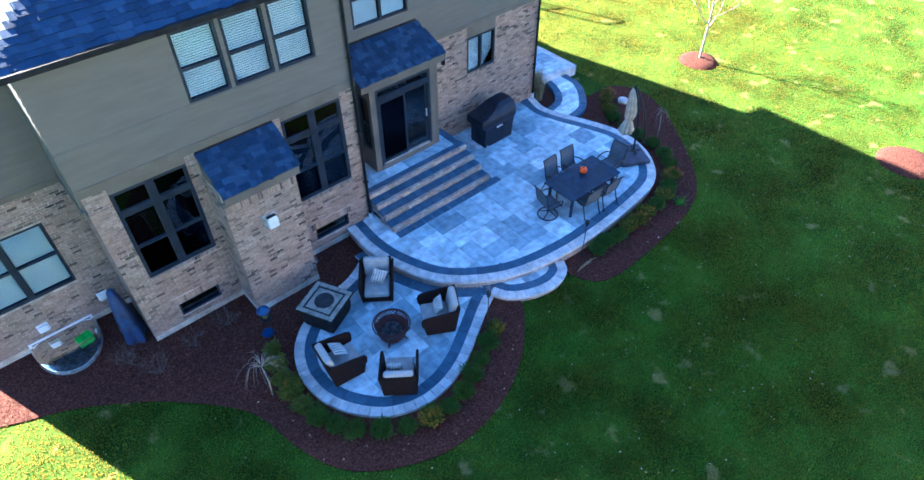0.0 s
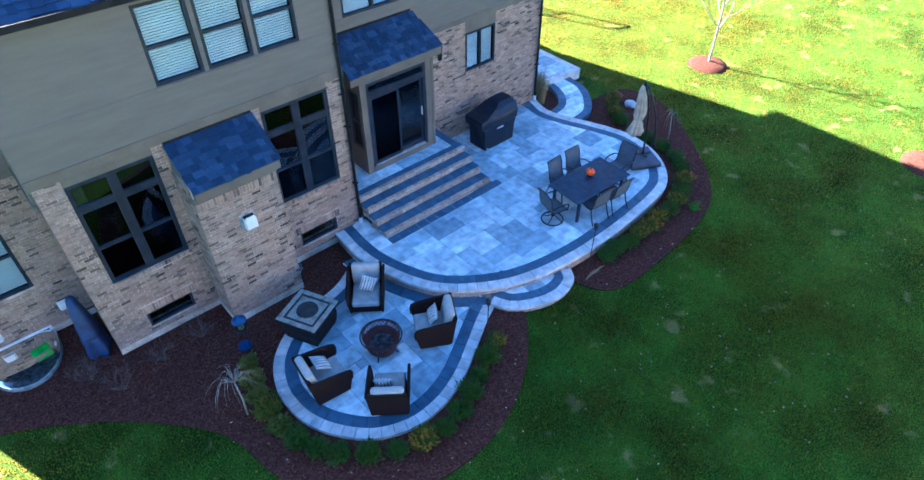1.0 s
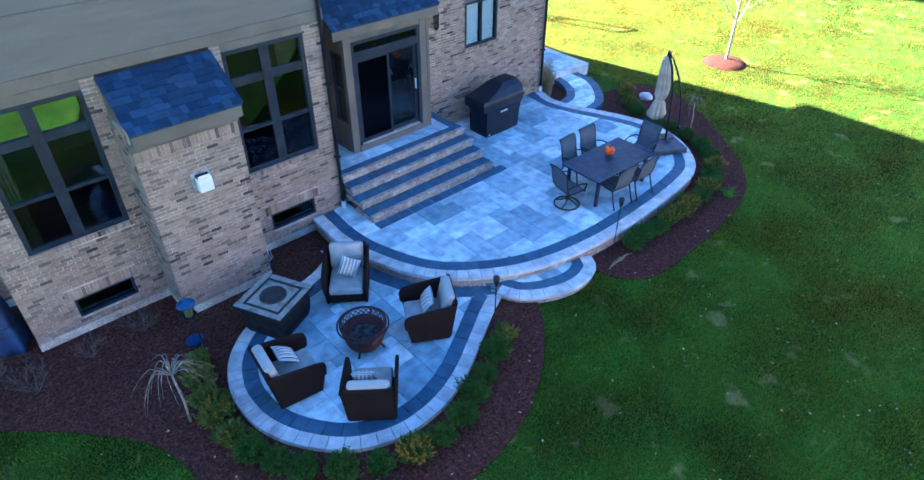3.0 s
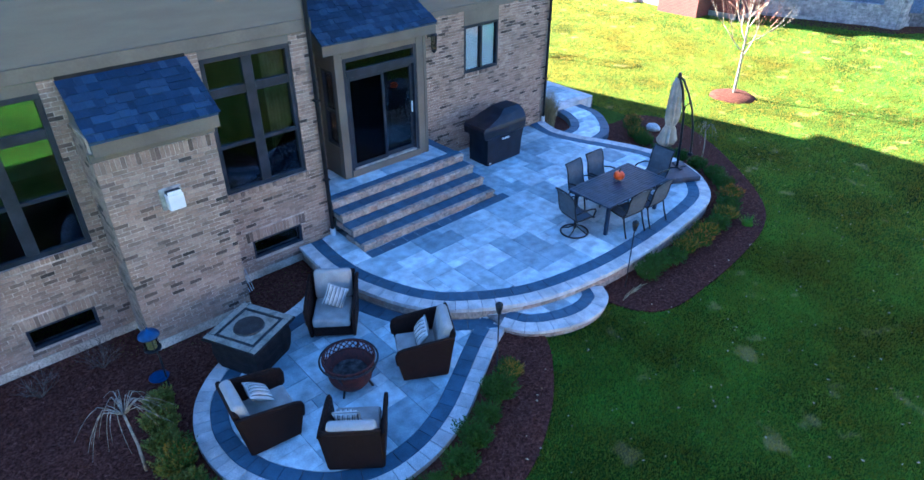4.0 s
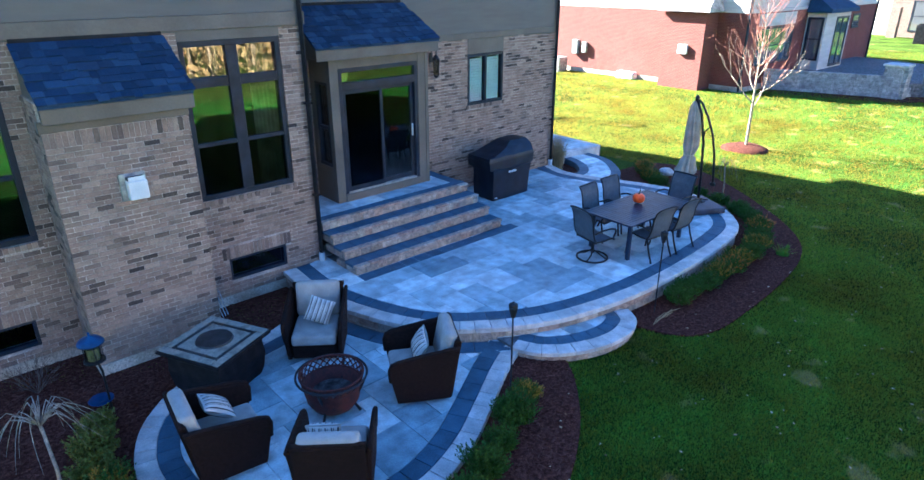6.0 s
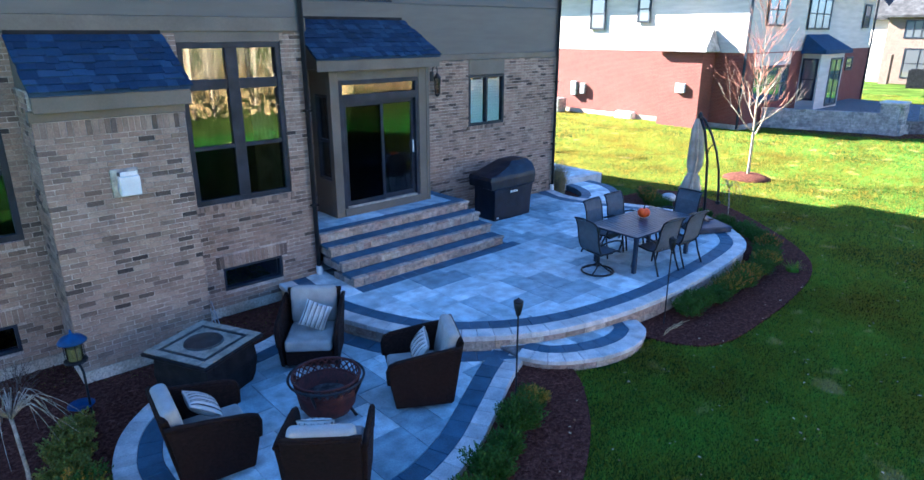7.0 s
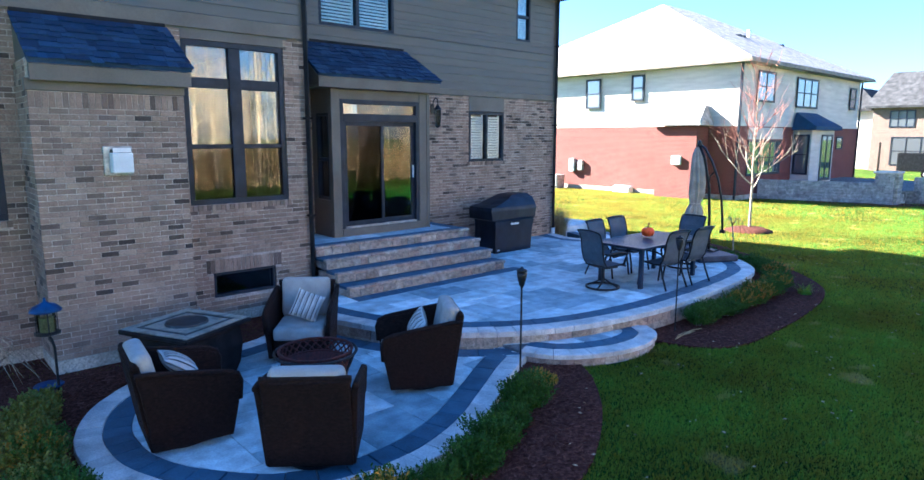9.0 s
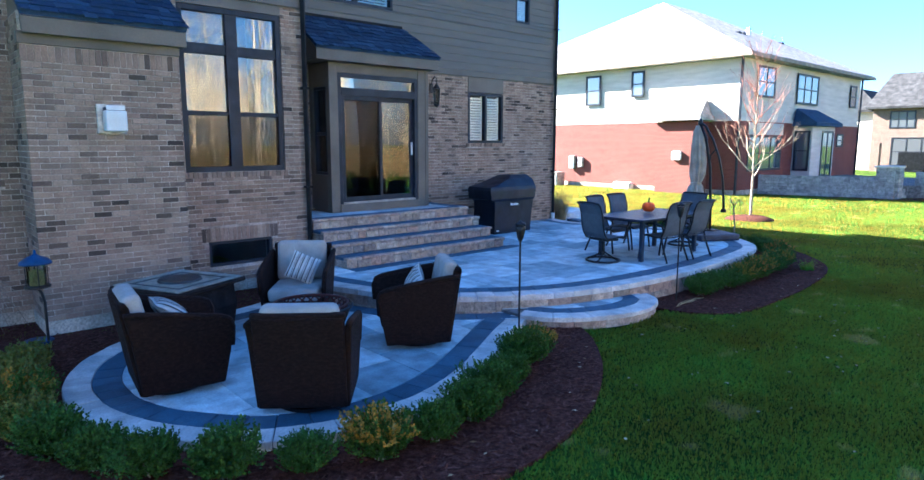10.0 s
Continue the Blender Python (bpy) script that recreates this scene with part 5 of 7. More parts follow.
torch(pose(7.5, 6.55, 0.03), 1.47)
torch(pose(11.0, 6.64, 0.03), 1.45)


def wall_lantern(m):
    t = thing("wall_lantern", "black metal lantern on the brick wall beside the door", "lamp", m=m)
    bm = bmesh.new()
    box(bm, -0.05, -0.02, -0.08, 0.05, 0.0, 0.12, 0.008)
    part("back_plate", bm, M_CAST, t)
    bm = bmesh.new()
    tube(bm, [(0, -0.01, 0.06), (0, -0.05, 0.2), (0, -0.13, 0.26), (0, -0.19, 0.2), (0, -0.19, 0.1)], 0.01, 8)
    part("bracket", bm, M_CAST, t, smooth=True)
    bm = bmesh.new()
    lathe(bm, [(0.09, 0.0), (0.085, 0.02), (0.03, 0.08), (0.012, 0.11)], 8, Matrix.Translation((0, -0.19, 0)))
    part("roof_cap", bm, M_CAST, t)
    bm = bmesh.new()
    lathe(bm, [(0.05, -0.33), (0.056, -0.31), (0.07, -0.005), (0.06, -0.004)], 8, Matrix.Translation((0, -0.19, 0)))
    part("lantern_glass", bm, M_LANTERN, t, "clear glass shade")
    for k in range(4):
        a = math.pi / 2 * k + 0.4
        bm = bmesh.new()
        tube(bm, [(0.058 * math.cos(a), -0.19 + 0.058 * math.sin(a), -0.34), (0.078 * math.cos(a), -0.19 + 0.078 * math.sin(a), 0.0)], 0.007, 6)
        part("cage_bar", bm, M_CAST, t)
    bm = bmesh.new()
    lathe(bm, [(0.02, -0.39), (0.062, -0.35), (0.062, -0.33), (0.02, -0.328)], 8, Matrix.Translation((0, -0.19, 0)))
    part("bottom_cup", bm, M_CAST, t)
    return t


wall_lantern(pose(11.46, RIGHT_Y - 0.002, 3.5))


def vent_box(m):
    t = thing("flue_vent", "square metal fireplace vent cap on the brick", "vent", m=m)
    bm = bmesh.new()
    box(bm, -0.165, -0.03, -0.18, 0.165, 0.0, 0.18, 0.008)
    part("flange", bm, M_METAL, t)
    bm = bmesh.new()
    box(bm, -0.1, -0.17, -0.15, 0.14, -0.03, 0.10, 0.012)
    part("hood", bm, M_WHITE, t, "pale square hood")
    bm = bmesh.new()
    box(bm, -0.09, -0.14, 0.101, 0.13, -0.03, 0.14, 0.004)
    part("louvre", bm, M_CAST, t)
    bm = bmesh.new()
    box(bm, -0.085, -0.16, 0.105, 0.12, -0.15, 0.16, 0.003)
    part("lip", bm, M_WHITE, t)
    return t


M_METAL = material("galvanised_metal", [(0.32, 0.33, 0.33), (0.45, 0.46, 0.46)], 0.4, metal=0.6, vary="local", scale=8, grain_mix=0.15, bump=0.08)
vent_box(pose(4.58, CH_Y - 0.002, 2.62))


def downspout(pts, label):
    t = thing("downspout", label, "downspout", "downspouts of the house")
    bm = bmesh.new()
    tube(bm, pts, 0.045, 4)
    part("pipe", bm, M_GUTTER, t)
    x, y, z = pts[-1]
    bm = bmesh.new()
    cyl(bm, 0.055, 0.055, UPPER_Z + 0.004, UPPER_Z + 0.16, 14, Matrix.Translation((x, y, 0)))
    part("drain_sleeve", bm, M_WHITE, t, "white plastic drain sleeve")
    for zz in (1.6, 3.2, 5.2):
        bm = bmesh.new()
        box(bm, x - 0.055, y - 0.05, zz, x + 0.055, y + 0.06, zz + 0.03)
        part("strap", bm, M_GUTTER, t)


downspout([(7.64, 11.2, 7.2), (7.64, 11.3, 7.0), (7.64, 11.485, 6.6), (7.64, 11.485, 0.5)], "black square downspout at the inner corner")
downspout([(15.56, 12.6, 6.6), (15.56, 12.88, 6.4), (15.56, 12.88, 0.5)], "black square downspout at the house corner")


def small_vent(x, z):
    t = thing("dryer_vent", "small white plastic vent on the brick wall", "vent", "white wall vents", pose(x, WING_Y - 0.002, z))
    bm = bmesh.new()
    box(bm, -0.12, -0.03, -0.12, 0.12, 0, 0.12, 0.008)
    part("plate", bm, M_WHITE, t)
    bm = bmesh.new()
    box(bm, -0.105, -0.09, -0.1, 0.105, -0.03, 0.09, 0.015)
    part("hood", bm, M_WHITE, t)


small_vent(-0.42, 0.58)
small_vent(0.97, 0.66)


def window_well():
    t = thing("window_well", "basement window well with a clear bubble cover", "window well", m=pose(-0.17, WING_Y - 0.01, 0.0))
    n = 20
    bm = bmesh.new()
    out = [(0.74 * math.cos(a), -0.05 - 1.25 * math.sin(a) ** 0.8) for a in np.linspace(0, math.pi, n)]
    inn = [(0.70 * math.cos(a), -0.05 - 1.2 * math.sin(a) ** 0.8) for a in np.linspace(0, math.pi, n)]
    lv = []
    for z in (-0.2, 0.12):
        lv.append([bm.verts.new((x, y, z)) for x, y in out])
        lv.append([bm.verts.new((x, y, z)) for x, y in inn])
    for i in range(n - 1):
        bm.faces.new((lv[0][i], lv[0][i + 1], lv[2][i + 1], lv[2][i]))
        bm.faces.new((lv[1][i + 1], lv[1][i], lv[3][i], lv[3][i + 1]))
        bm.faces.new((lv[2][i], lv[2][i + 1], lv[3][i + 1], lv[3][i]))
    bmesh.ops.recalc_face_normals(bm, faces=bm.faces[:])
    part("rim", bm, M_METAL, t)
    bm = bmesh.new()
    prism(bm, out, 0.034, 0.05)
    part("gravel_floor", bm, M_ASH, t, "dark gravel floor")
    bm = bmesh.new()
    rows = []
    for k in range(7):
        f = k / 6
        h, s = 0.13 + 0.14 * math.sin(f * math.pi / 2), 1 - 0.55 * f ** 2
        rows.append([bm.verts.new((x * s, -0.05 + (y + 0.05) * s, h)) for x, y in out])
    for a, b in zip(rows, rows[1:]):
        for i in range(n - 1):
            bm.faces.new((a[i], a[i + 1], b[i + 1], b[i]))
    bm.faces.new(rows[-1])
    ob = part("bubble_cover", bm, M_CLEAR, t, "clear plastic bubble cover", smooth=True)
    ob.visible_shadow = False
    for nm, a in (("frame_bar", (-0.72, -0.03, -0.10, 0.72, 0.0, -0.03)), ("frame_bar", (-0.72, -0.03, 0.25, 0.72, 0.0, 0.30)), ("frame_post", (-0.72, -0.03, -0.03, -0.66, 0.0, 0.25)), ("frame_post", (0.66, -0.03, -0.03, 0.72, 0.0, 0.25)), ("frame_post", (-0.03, -0.03, -0.03, 0.03, 0.0, 0.25))):
        bm = bmesh.new()
        box(bm, *a, 0.004)
        part(nm, bm, M_WHITE, t, "white window frame")
    for a in ((-0.66, -0.03), (0.03, 0.66)):
        bm = bmesh.new()
        box(bm, a[0], -0.012, -0.03, a[1], -0.006, 0.25)
        part("pane", bm, M_FRAME, t, "dark pane")
    return t


window_well()
tub = thing("storage_tub", "bright green plastic tub inside the window well", "tub", m=pose(0.17, 12.62, 0.051, 0, 0, 12))
bm = bmesh.new()
box(bm, -0.17, -0.11, 0, 0.17, 0.11, 0.2, 0.02)
part("body", bm, M_GREEN, tub)
bm = bmesh.new()
box(bm, -0.18, -0.12, 0.201, 0.18, 0.12, 0.225, 0.008)
part("lid", bm, M_GREEN, tub)


def tarp(m):
    t = thing("tarp_cover", "navy tarpaulin draped over a tall upright garden item", "cover", m=m)
    bm = bmesh.new()
    rows = []
    n = 28
    for k in range(15):
        f = k / 14
        z = 1.52 * (1 - f)
        r = 0.10 + 0.24 * f ** 0.7 if k else 0.05
        rows.append([bm.verts.new((r * (1 + 0.16 * math.sin(5 * a + 2.2 * f) * f + 0.1 * noise.noise(Vector((a * 2, z * 3, 1)))) * math.cos(a) * 0.75, r * 1.4 * (1 + 0.14 * math.sin(5 * a + 1) * f) * math.sin(a), z)) for a in np.linspace(0, 2 * math.pi, n + 1)[:-1]])
    for a, b in zip(rows, rows[1:]):
        for i in range(n):
            bm.faces.new((a[i], b[i], b[(i + 1) % n], a[(i + 1) % n]))
    bm.faces.new(rows[0])
    bm.faces.new(list(reversed(rows[-1])))
    part("sheet", bm, M_TARP, t, smooth=True)
    bm = bmesh.new()
    tube(bm, [(0.29 * math.cos(a) * 0.75, 0.29 * 1.4 * math.sin(a), 0.55 + 0.03 * math.sin(3 * a)) for a in np.linspace(0, 2 * math.pi, 25)[:-1]], 0.008, 6, True)
    part("tie_cord", bm, M_CAST, t)
    return t


tarp(pose(1.12, 12.2, 0.03, 0, 0, 0))


def bird_feeder(m):
    t = thing("bird_feeder", "lantern-shaped bird feeder with blue domed lid on a post", "bird feeder", m=m)
    bm = bmesh.new()
    tube(bm, [(0.05, 0, -0.48), (0.05, 0, 0.2), (0.03, 0, 0.3), (0.0, 0, 0.36)], 0.014, 8)
    part("post", bm, M_CAST, t)
    bm = bmesh.new()
    lathe(bm, [(0.10, 0.36), (0.125, 0.37), (0.125, 0.39), (0.1, 0.395)], 18)
    part("tray", bm, M_CAST, t)
    bm = bmesh.new()
    lathe(bm, [(0.088, 0.395), (0.09, 0.62), (0.08, 0.622)], 18)
    part("seed_tube", bm, M_CLEAR, t, "clear seed tube")
    bm = bmesh.new()
    lathe(bm, [(0.07, 0.396), (0.07, 0.55), (0.02, 0.56)], 14)
    part("seed", bm, M_STRAW, t, "pale bird seed")
    for k in range(4):
        a = math.pi / 2 * k
        bm = bmesh.new()
        tube(bm, [(0.1 * math.cos(a), 0.1 * math.sin(a), 0.39), (0.1 * math.cos(a), 0.1 * math.sin(a), 0.63)], 0.006, 6)
        part("cage_bar", bm, M_CAST, t)
    bm = bmesh.new()
    lathe(bm, [(0.155, 0.62), (0.15, 0.64), (0.11, 0.68), (0.04, 0.71), (0.015, 0.73), (0.012, 0.77)], 20)
    part("domed_lid", bm, M_BLUEMETAL, t, "blue enamel domed lid", smooth=True)
    return t


bird_feeder(pose(3.53, 9.8, 0.45))
dish = thing("blue_dish", "blue enamel garden dish on a short stake", "dish", m=pose(3.5, 9.88, 0.03))
bm = bmesh.new()
cyl(bm, 0.012, 0.012, -0.05, 0.14, 8)
part("stake", bm, M_CAST, dish)
bm = bmesh.new()
lathe(bm, [(0.02, 0.14), (0.11, 0.16), (0.15, 0.19), (0.145, 0.195), (0.02, 0.165)], 20)
part("bowl", bm, M_BLUEMETAL, dish, smooth=True)
stakes = thing("garden_stakes", "bundle of thin pale metal garden stakes leaning at the wall", "stakes", m=pose(5.62, 11.3, 0.03))
for k in range(4):
    bm = bmesh.new()
    tube(bm, [(0.05 * k - 0.05, -0.12 + 0.03 * k, 0.0), (-0.12 + 0.07 * k, 0.2, 0.5 - 0.05 * k)], 0.008, 6)
    part("stake", bm, M_METAL, stakes)


# ---- planting ----
def leaf_mound(rnd, rx, ry, rz, n, size, lobes=7, low=0.0):
    """Upright shoots fanning out of the base to an uneven crown, each set with small leaves."""
    vs, fs = [], []
    bumps = [(Vector((rnd.gauss(0, 1), rnd.gauss(0, 1), rnd.uniform(-0.1, 1))).normalized(), rnd.uniform(0.05, 0.22)) for _ in range(lobes * 2)]
    per = 16
    for _ in range(n // per):
        d = Vector((rnd.gauss(0, 1), rnd.gauss(0, 1), rnd.gauss(0.5, 0.8))).normalized()
        k = (0.78 + sum(b * max(0.0, d.dot(a)) ** 7 for a, b in bumps)) * rnd.choice((1.0, 0.95, 0.88, 0.75, 1.03, 1.14))
        tip = Vector((d.x * rx * k, d.y * ry * k, rz * 0.5 + d.z * rz * 0.5 * k))
        if tip.z < low + 0.03:
            tip.z = low + 0.03 + rnd.random() * 0.05
        way = (d + Vector((0, 0, 0.9)) + Vector((rnd.gauss(0, 0.18), rnd.gauss(0, 0.18), 0))).normalized()
        long = rz * rnd.uniform(0.22, 0.4)
        for q in range(per):
            f = q / (per - 1)
            p = tip - way * long * (1 - f) + Vector((rnd.gauss(0, 0.35), rnd.gauss(0, 0.35), 0)) * size * (1.25 - f)
            if p.z < low:
                continue
            out = Vector((rnd.gauss(0, 1), rnd.gauss(0, 1), rnd.gauss(0, 0.3)))
            up = (way * (0.5 + 0.8 * f) + out.normalized() * 0.8).normalized()
            sd = up.cross(Vector((rnd.gauss(0, 1), rnd.gauss(0, 1), rnd.gauss(0, 1)))).normalized()
            l, w = size * rnd.uniform(0.7, 1.2) * (1.1 - 0.4 * f), size * rnd.uniform(0.26, 0.42)
            i = len(vs)
            vs += [tuple(p), tuple(p + up * l * 0.5 + sd * w), tuple(p + up * l), tuple(p + up * l * 0.5 - sd * w)]
            fs.append((i, i + 1, i + 2, i + 3))
    return vs, fs


def shrub_kind(name, label, seed, rx, rz, n, size, mats, group):
    """One shrub: stems and a leafy crown, the tips in a second colour."""
    rnd = random.Random(seed)
    t = thing(name, label, "shrub", group)
    vs, fs = leaf_mound(rnd, rx, rx, rz, n, size)
    raw("foliage", vs, fs, mats[0], t)["kind"] = "stuff"
    if len(mats) > 1:
        vs, fs = leaf_mound(rnd, rx * 1.02, rx * 1.02, rz * 1.05, n // 2, size, 5, rz * 0.5)
        ob = raw("golden_foliage", vs, fs, mats[1], t)
        ob["label"] = "golden leaf tips"
        ob["kind"] = "stuff"
    bm = bmesh.new()
    for k in range(6):
        a = k * 1.05
        tube(bm, [(0.02 * math.cos(a), 0.02 * math.sin(a), -0.03), (0.1 * rx / 0.25 * math.cos(a), 0.1 * rx / 0.25 * math.sin(a), rz * 0.6)], [0.008, 0.004], 5)
    part("stems", bm, M_GREYTWIG, t)["kind"] = "stuff"
    # shaded inner leaves close the crown
    vs, fs = leaf_mound(rnd, rx * 0.72, rx * 0.72, rz * 0.85, n // 2, size * 1.3)
    raw("inner_foliage", vs, fs, mats[0], t)["kind"] = "stuff"
    return t


def plant_row(spots, kinds, seed):
    rnd = random.Random(seed)
    used = set()
    for i, (x, y, k, s) in enumerate(spots):
        m = pose(x, y, 0.03, 0, 0, rnd.uniform(0, 360))
        src = kinds[k % len(kinds)]
        if id(src) not in used:
            used.add(id(src))
            src.matrix_basis = m @ Matrix.Scale(s, 4)
        else:
            c = copy_thing(src, m)
            c.scale = (s, s, s * rnd.uniform(0.92, 1.08))
    for src in kinds:
        if id(src) not in used:
            bpy.data.objects.remove(src)


box_kinds = [shrub_kind("boxwood", "rounded green boxwood edging the lower patio", 60 + k, 0.29, 0.42, 4200, 0.03, (M_LEAF,), "boxwoods round the lower patio") for k in range(3)]
gold_kinds = [shrub_kind("boxwood", "boxwood with golden autumn tips in the edging row", 70 + k, 0.29, 0.42, 3600, 0.03, (M_LEAF, M_GOLD), "boxwoods round the lower patio") for k in range(2)]
ROW = resample(offset(LOWER, -0.36), 0.02)
spots, gspots = [], []
pick = resample([p for p in ROW if not (p[0] > 3.6 and p[1] > 9.2)], 0.485)
for i, (x, y) in enumerate(pick[1:]):
    if x > 3.4 or y < 8.4:
        if x > 8.0:
            continue
        gold = any(math.hypot(x - a, y - b) < 0.3 for a, b in ((7.85, 6.6), (4.72, 5.55), (2.98, 8.0)))
        (gspots if gold else spots).append((x + 0.05 * math.sin(i * 7.1), y + 0.05 * math.cos(i * 5.3), i, 0.86 + 0.1 * math.sin(i * 3.7)))
plant_row(spots, box_kinds, 1)
plant_row(gspots, gold_kinds, 2)
fluff = [shrub_kind("juniper", "soft yellow-green juniper in the mulch bed", 80 + k, 0.26, 0.4, 2600, 0.036, (M_LIME, M_LIME), "junipers beside the weeping tree") for k in range(1)]
plant_row([(3.34, 9.38, 0, 0.85), (3.2, 8.98, 0, 1.0), (3.1, 8.55, 0, 0.95), (3.05, 8.1, 0, 1.0), (3.08, 7.65, 0, 0.9)], fluff, 3)
bed_kinds = [shrub_kind("spirea", "low green spirea in the raised patio bed", 90, 0.33, 0.4, 3200, 0.03, (M_LEAF,), "shrubs along the raised patio"),
             shrub_kind("spirea", "spirea turning rusty orange in the raised patio bed", 91, 0.32, 0.42, 2600, 0.03, (M_LEAF, M_ORANGE), "shrubs along the raised patio"),
             shrub_kind("spirea", "spirea with golden tips in the raised patio bed", 92, 0.32, 0.42, 2600, 0.03, (M_LEAF, M_GOLD), "shrubs along the raised patio")]
plant_row([(11.55, 6.55, 0, 0.84), (11.95, 6.60, 0, 0.88), (12.4, 6.52, 0, 0.84), (12.85, 6.55, 2, 0.84), (13.3, 6.52, 1, 0.88), (13.75, 6.58, 2, 0.88), (14.25, 6.60, 0, 0.84), (14.75, 6.72, 2, 0.88), (15.2, 6.90, 0, 0.88), (15.7, 7.1, 1, 0.88), (16.15, 7.5, 0, 0.88), (16.45, 7.95, 0, 0.88), (16.65, 8.5, 0, 0.84), (16.7, 9.1, 0, 0.88), (16.75, 9.7, 0, 0.80), (16.9, 10.3, 0, 0.88), (17.15, 10.75, 2, 0.88), (17.6, 11.2, 1, 0.88), (17.95, 11.45, 1, 0.80)], bed_kinds, 4)


def blades_tuft(name, label, m, n, h, spread, mat, category="grass", seed=0):
    rnd = random.Random(seed)
    vs, fs = [], []
    for _ in range(n):
        a, r = rnd.uniform(0, 6.283), rnd.uniform(0, 0.12)
        d = Vector((math.cos(a), math.sin(a), 0))
        p = d * r
        l, lean, w = h * rnd.uniform(0.6, 1.1), spread * rnd.uniform(0.2, 1.0), 0.006
        sd = Vector((-d.y, d.x, 0)) * w
        k = len(vs)
        for f in (0, 0.4, 0.75, 1.0):
            q = p + d * lean * f ** 2 + Vector((0, 0, l * (f - 0.25 * f ** 3 * lean / max(0.05, spread))))
            vs += [tuple(q - sd * (1.05 - f)), tuple(q + sd * (1.05 - f))]
        for j in range(3):
            fs.append((k + 2 * j, k + 2 * j + 1, k + 2 * j + 3, k + 2 * j + 2))
    t = thing(name, label, category, m=m)
    raw("blades", vs, fs, mat, t)["kind"] = "stuff"
    bm = bmesh.new()
    lathe(bm, [(0.13, -0.03), (0.1, 0.05), (0.03, 0.07)], 10)
    part("crown_base", bm, mat, t)
    return t


blades_tuft("ornamental_grass", "tall straw-coloured ornamental grass at the house corner", pose(16.0, 12.95, 0.04), 420, 1.15, 0.4, M_STRAW, seed=3)
blades_tuft("ornamental_grass", "tall straw-coloured ornamental grass beside the walkway", pose(16.35, 13.4, 0.04), 380, 1.05, 0.4, M_STRAW, seed=4)
blades_tuft("daylily", "low green strap-leaved plant in the mulch", pose(14.95, 6.25, 0.035), 90, 0.22, 0.28, M_BLADE, "plant", seed=5)


def grow(bm, rnd, p, d, r, l, depth, spread, lift, minr=0.003, sides=5):
    """A limb that forks."""
    pts, rad = [p], [r]
    for k in range(4):
        d = (d + Vector((rnd.gauss(0, 0.09), rnd.gauss(0, 0.09), rnd.gauss(lift, 0.06)))).normalized()
        p = p + d * l / 4
        pts.append(p)
        rad.append(max(minr, r * (1 - 0.45 * (k + 1) / 4)))
    tube(bm, pts, rad, sides)
    if depth:
        for k in range(rnd.choice((2, 3, 3))):
            i = rnd.choice((2, 3, 4))
            nd = (d + Vector((rnd.gauss(0, spread), rnd.gauss(0, spread), rnd.gauss(0.1, spread * 0.5)))).normalized()
            grow(bm, rnd, pts[i], nd, max(minr, rad[i] * 0.65), l * rnd.uniform(0.55, 0.8), depth - 1, spread, lift, minr, sides)


def lawn_tree(x, y, label, h, seed):
    rnd = random.Random(seed)
    t = thing("young_tree", label, "tree", m=pose(x, y, ground_z(x, y)))
    bm = bmesh.new()
    tube(bm, [(0, 0, -0.05), (0.0, 0.0, 0.1), (0.02, 0.01, 0.8), (0.03, 0.02, 1.6), (0.02, 0.05, 2.6), (0.05, 0.04, 3.6), (0.03, 0.05, h * 0.85)], [0.06, 0.048, 0.04, 0.036, 0.026, 0.017, 0.007], 10)
    part("trunk", bm, M_BARK, t, smooth=True)
    for k in range(16):
        z = 1.3 + k * (h - 2.3) / 16
        a = k * 2.4 + rnd.uniform(-0.3, 0.3)
        bm = bmesh.new()
        up = 0.75 + 0.5 * k / 16
        grow(bm, rnd, Vector((0.025, 0.03, z)), Vector((math.cos(a), math.sin(a), up)).normalized(), 0.024 - 0.0008 * k, 1.15 - 0.035 * k, 2, 0.4, 0.07)
        part("limb", bm, M_BARK if k < 6 else M_TWIG, t, smooth=True)
    bm = bmesh.new()
    for k in range(110):
        z = rnd.uniform(1.9, h)
        a, r = rnd.uniform(0, 6.28), rnd.uniform(0.1, 1.0) * (1 - 0.55 * abs(z - 2.9) / 2.4)
        p = Vector((r * math.cos(a), r * math.sin(a), z))
        d = Vector((math.cos(a) * 0.5, math.sin(a) * 0.5, 1)).normalized()
        tube(bm, [p, p + d * 0.25, p + d * 0.5 + Vector((rnd.gauss(0, 0.04), rnd.gauss(0, 0.04), 0))], [0.006, 0.005, 0.003], 4)
    part("twigs", bm, M_TWIG, t, "reddish bare twigs")["kind"] = "stuff"
    return t


lawn_tree(22.9, 10.85, "young bare tree with pale bark and reddish twigs", 5.3, 5)


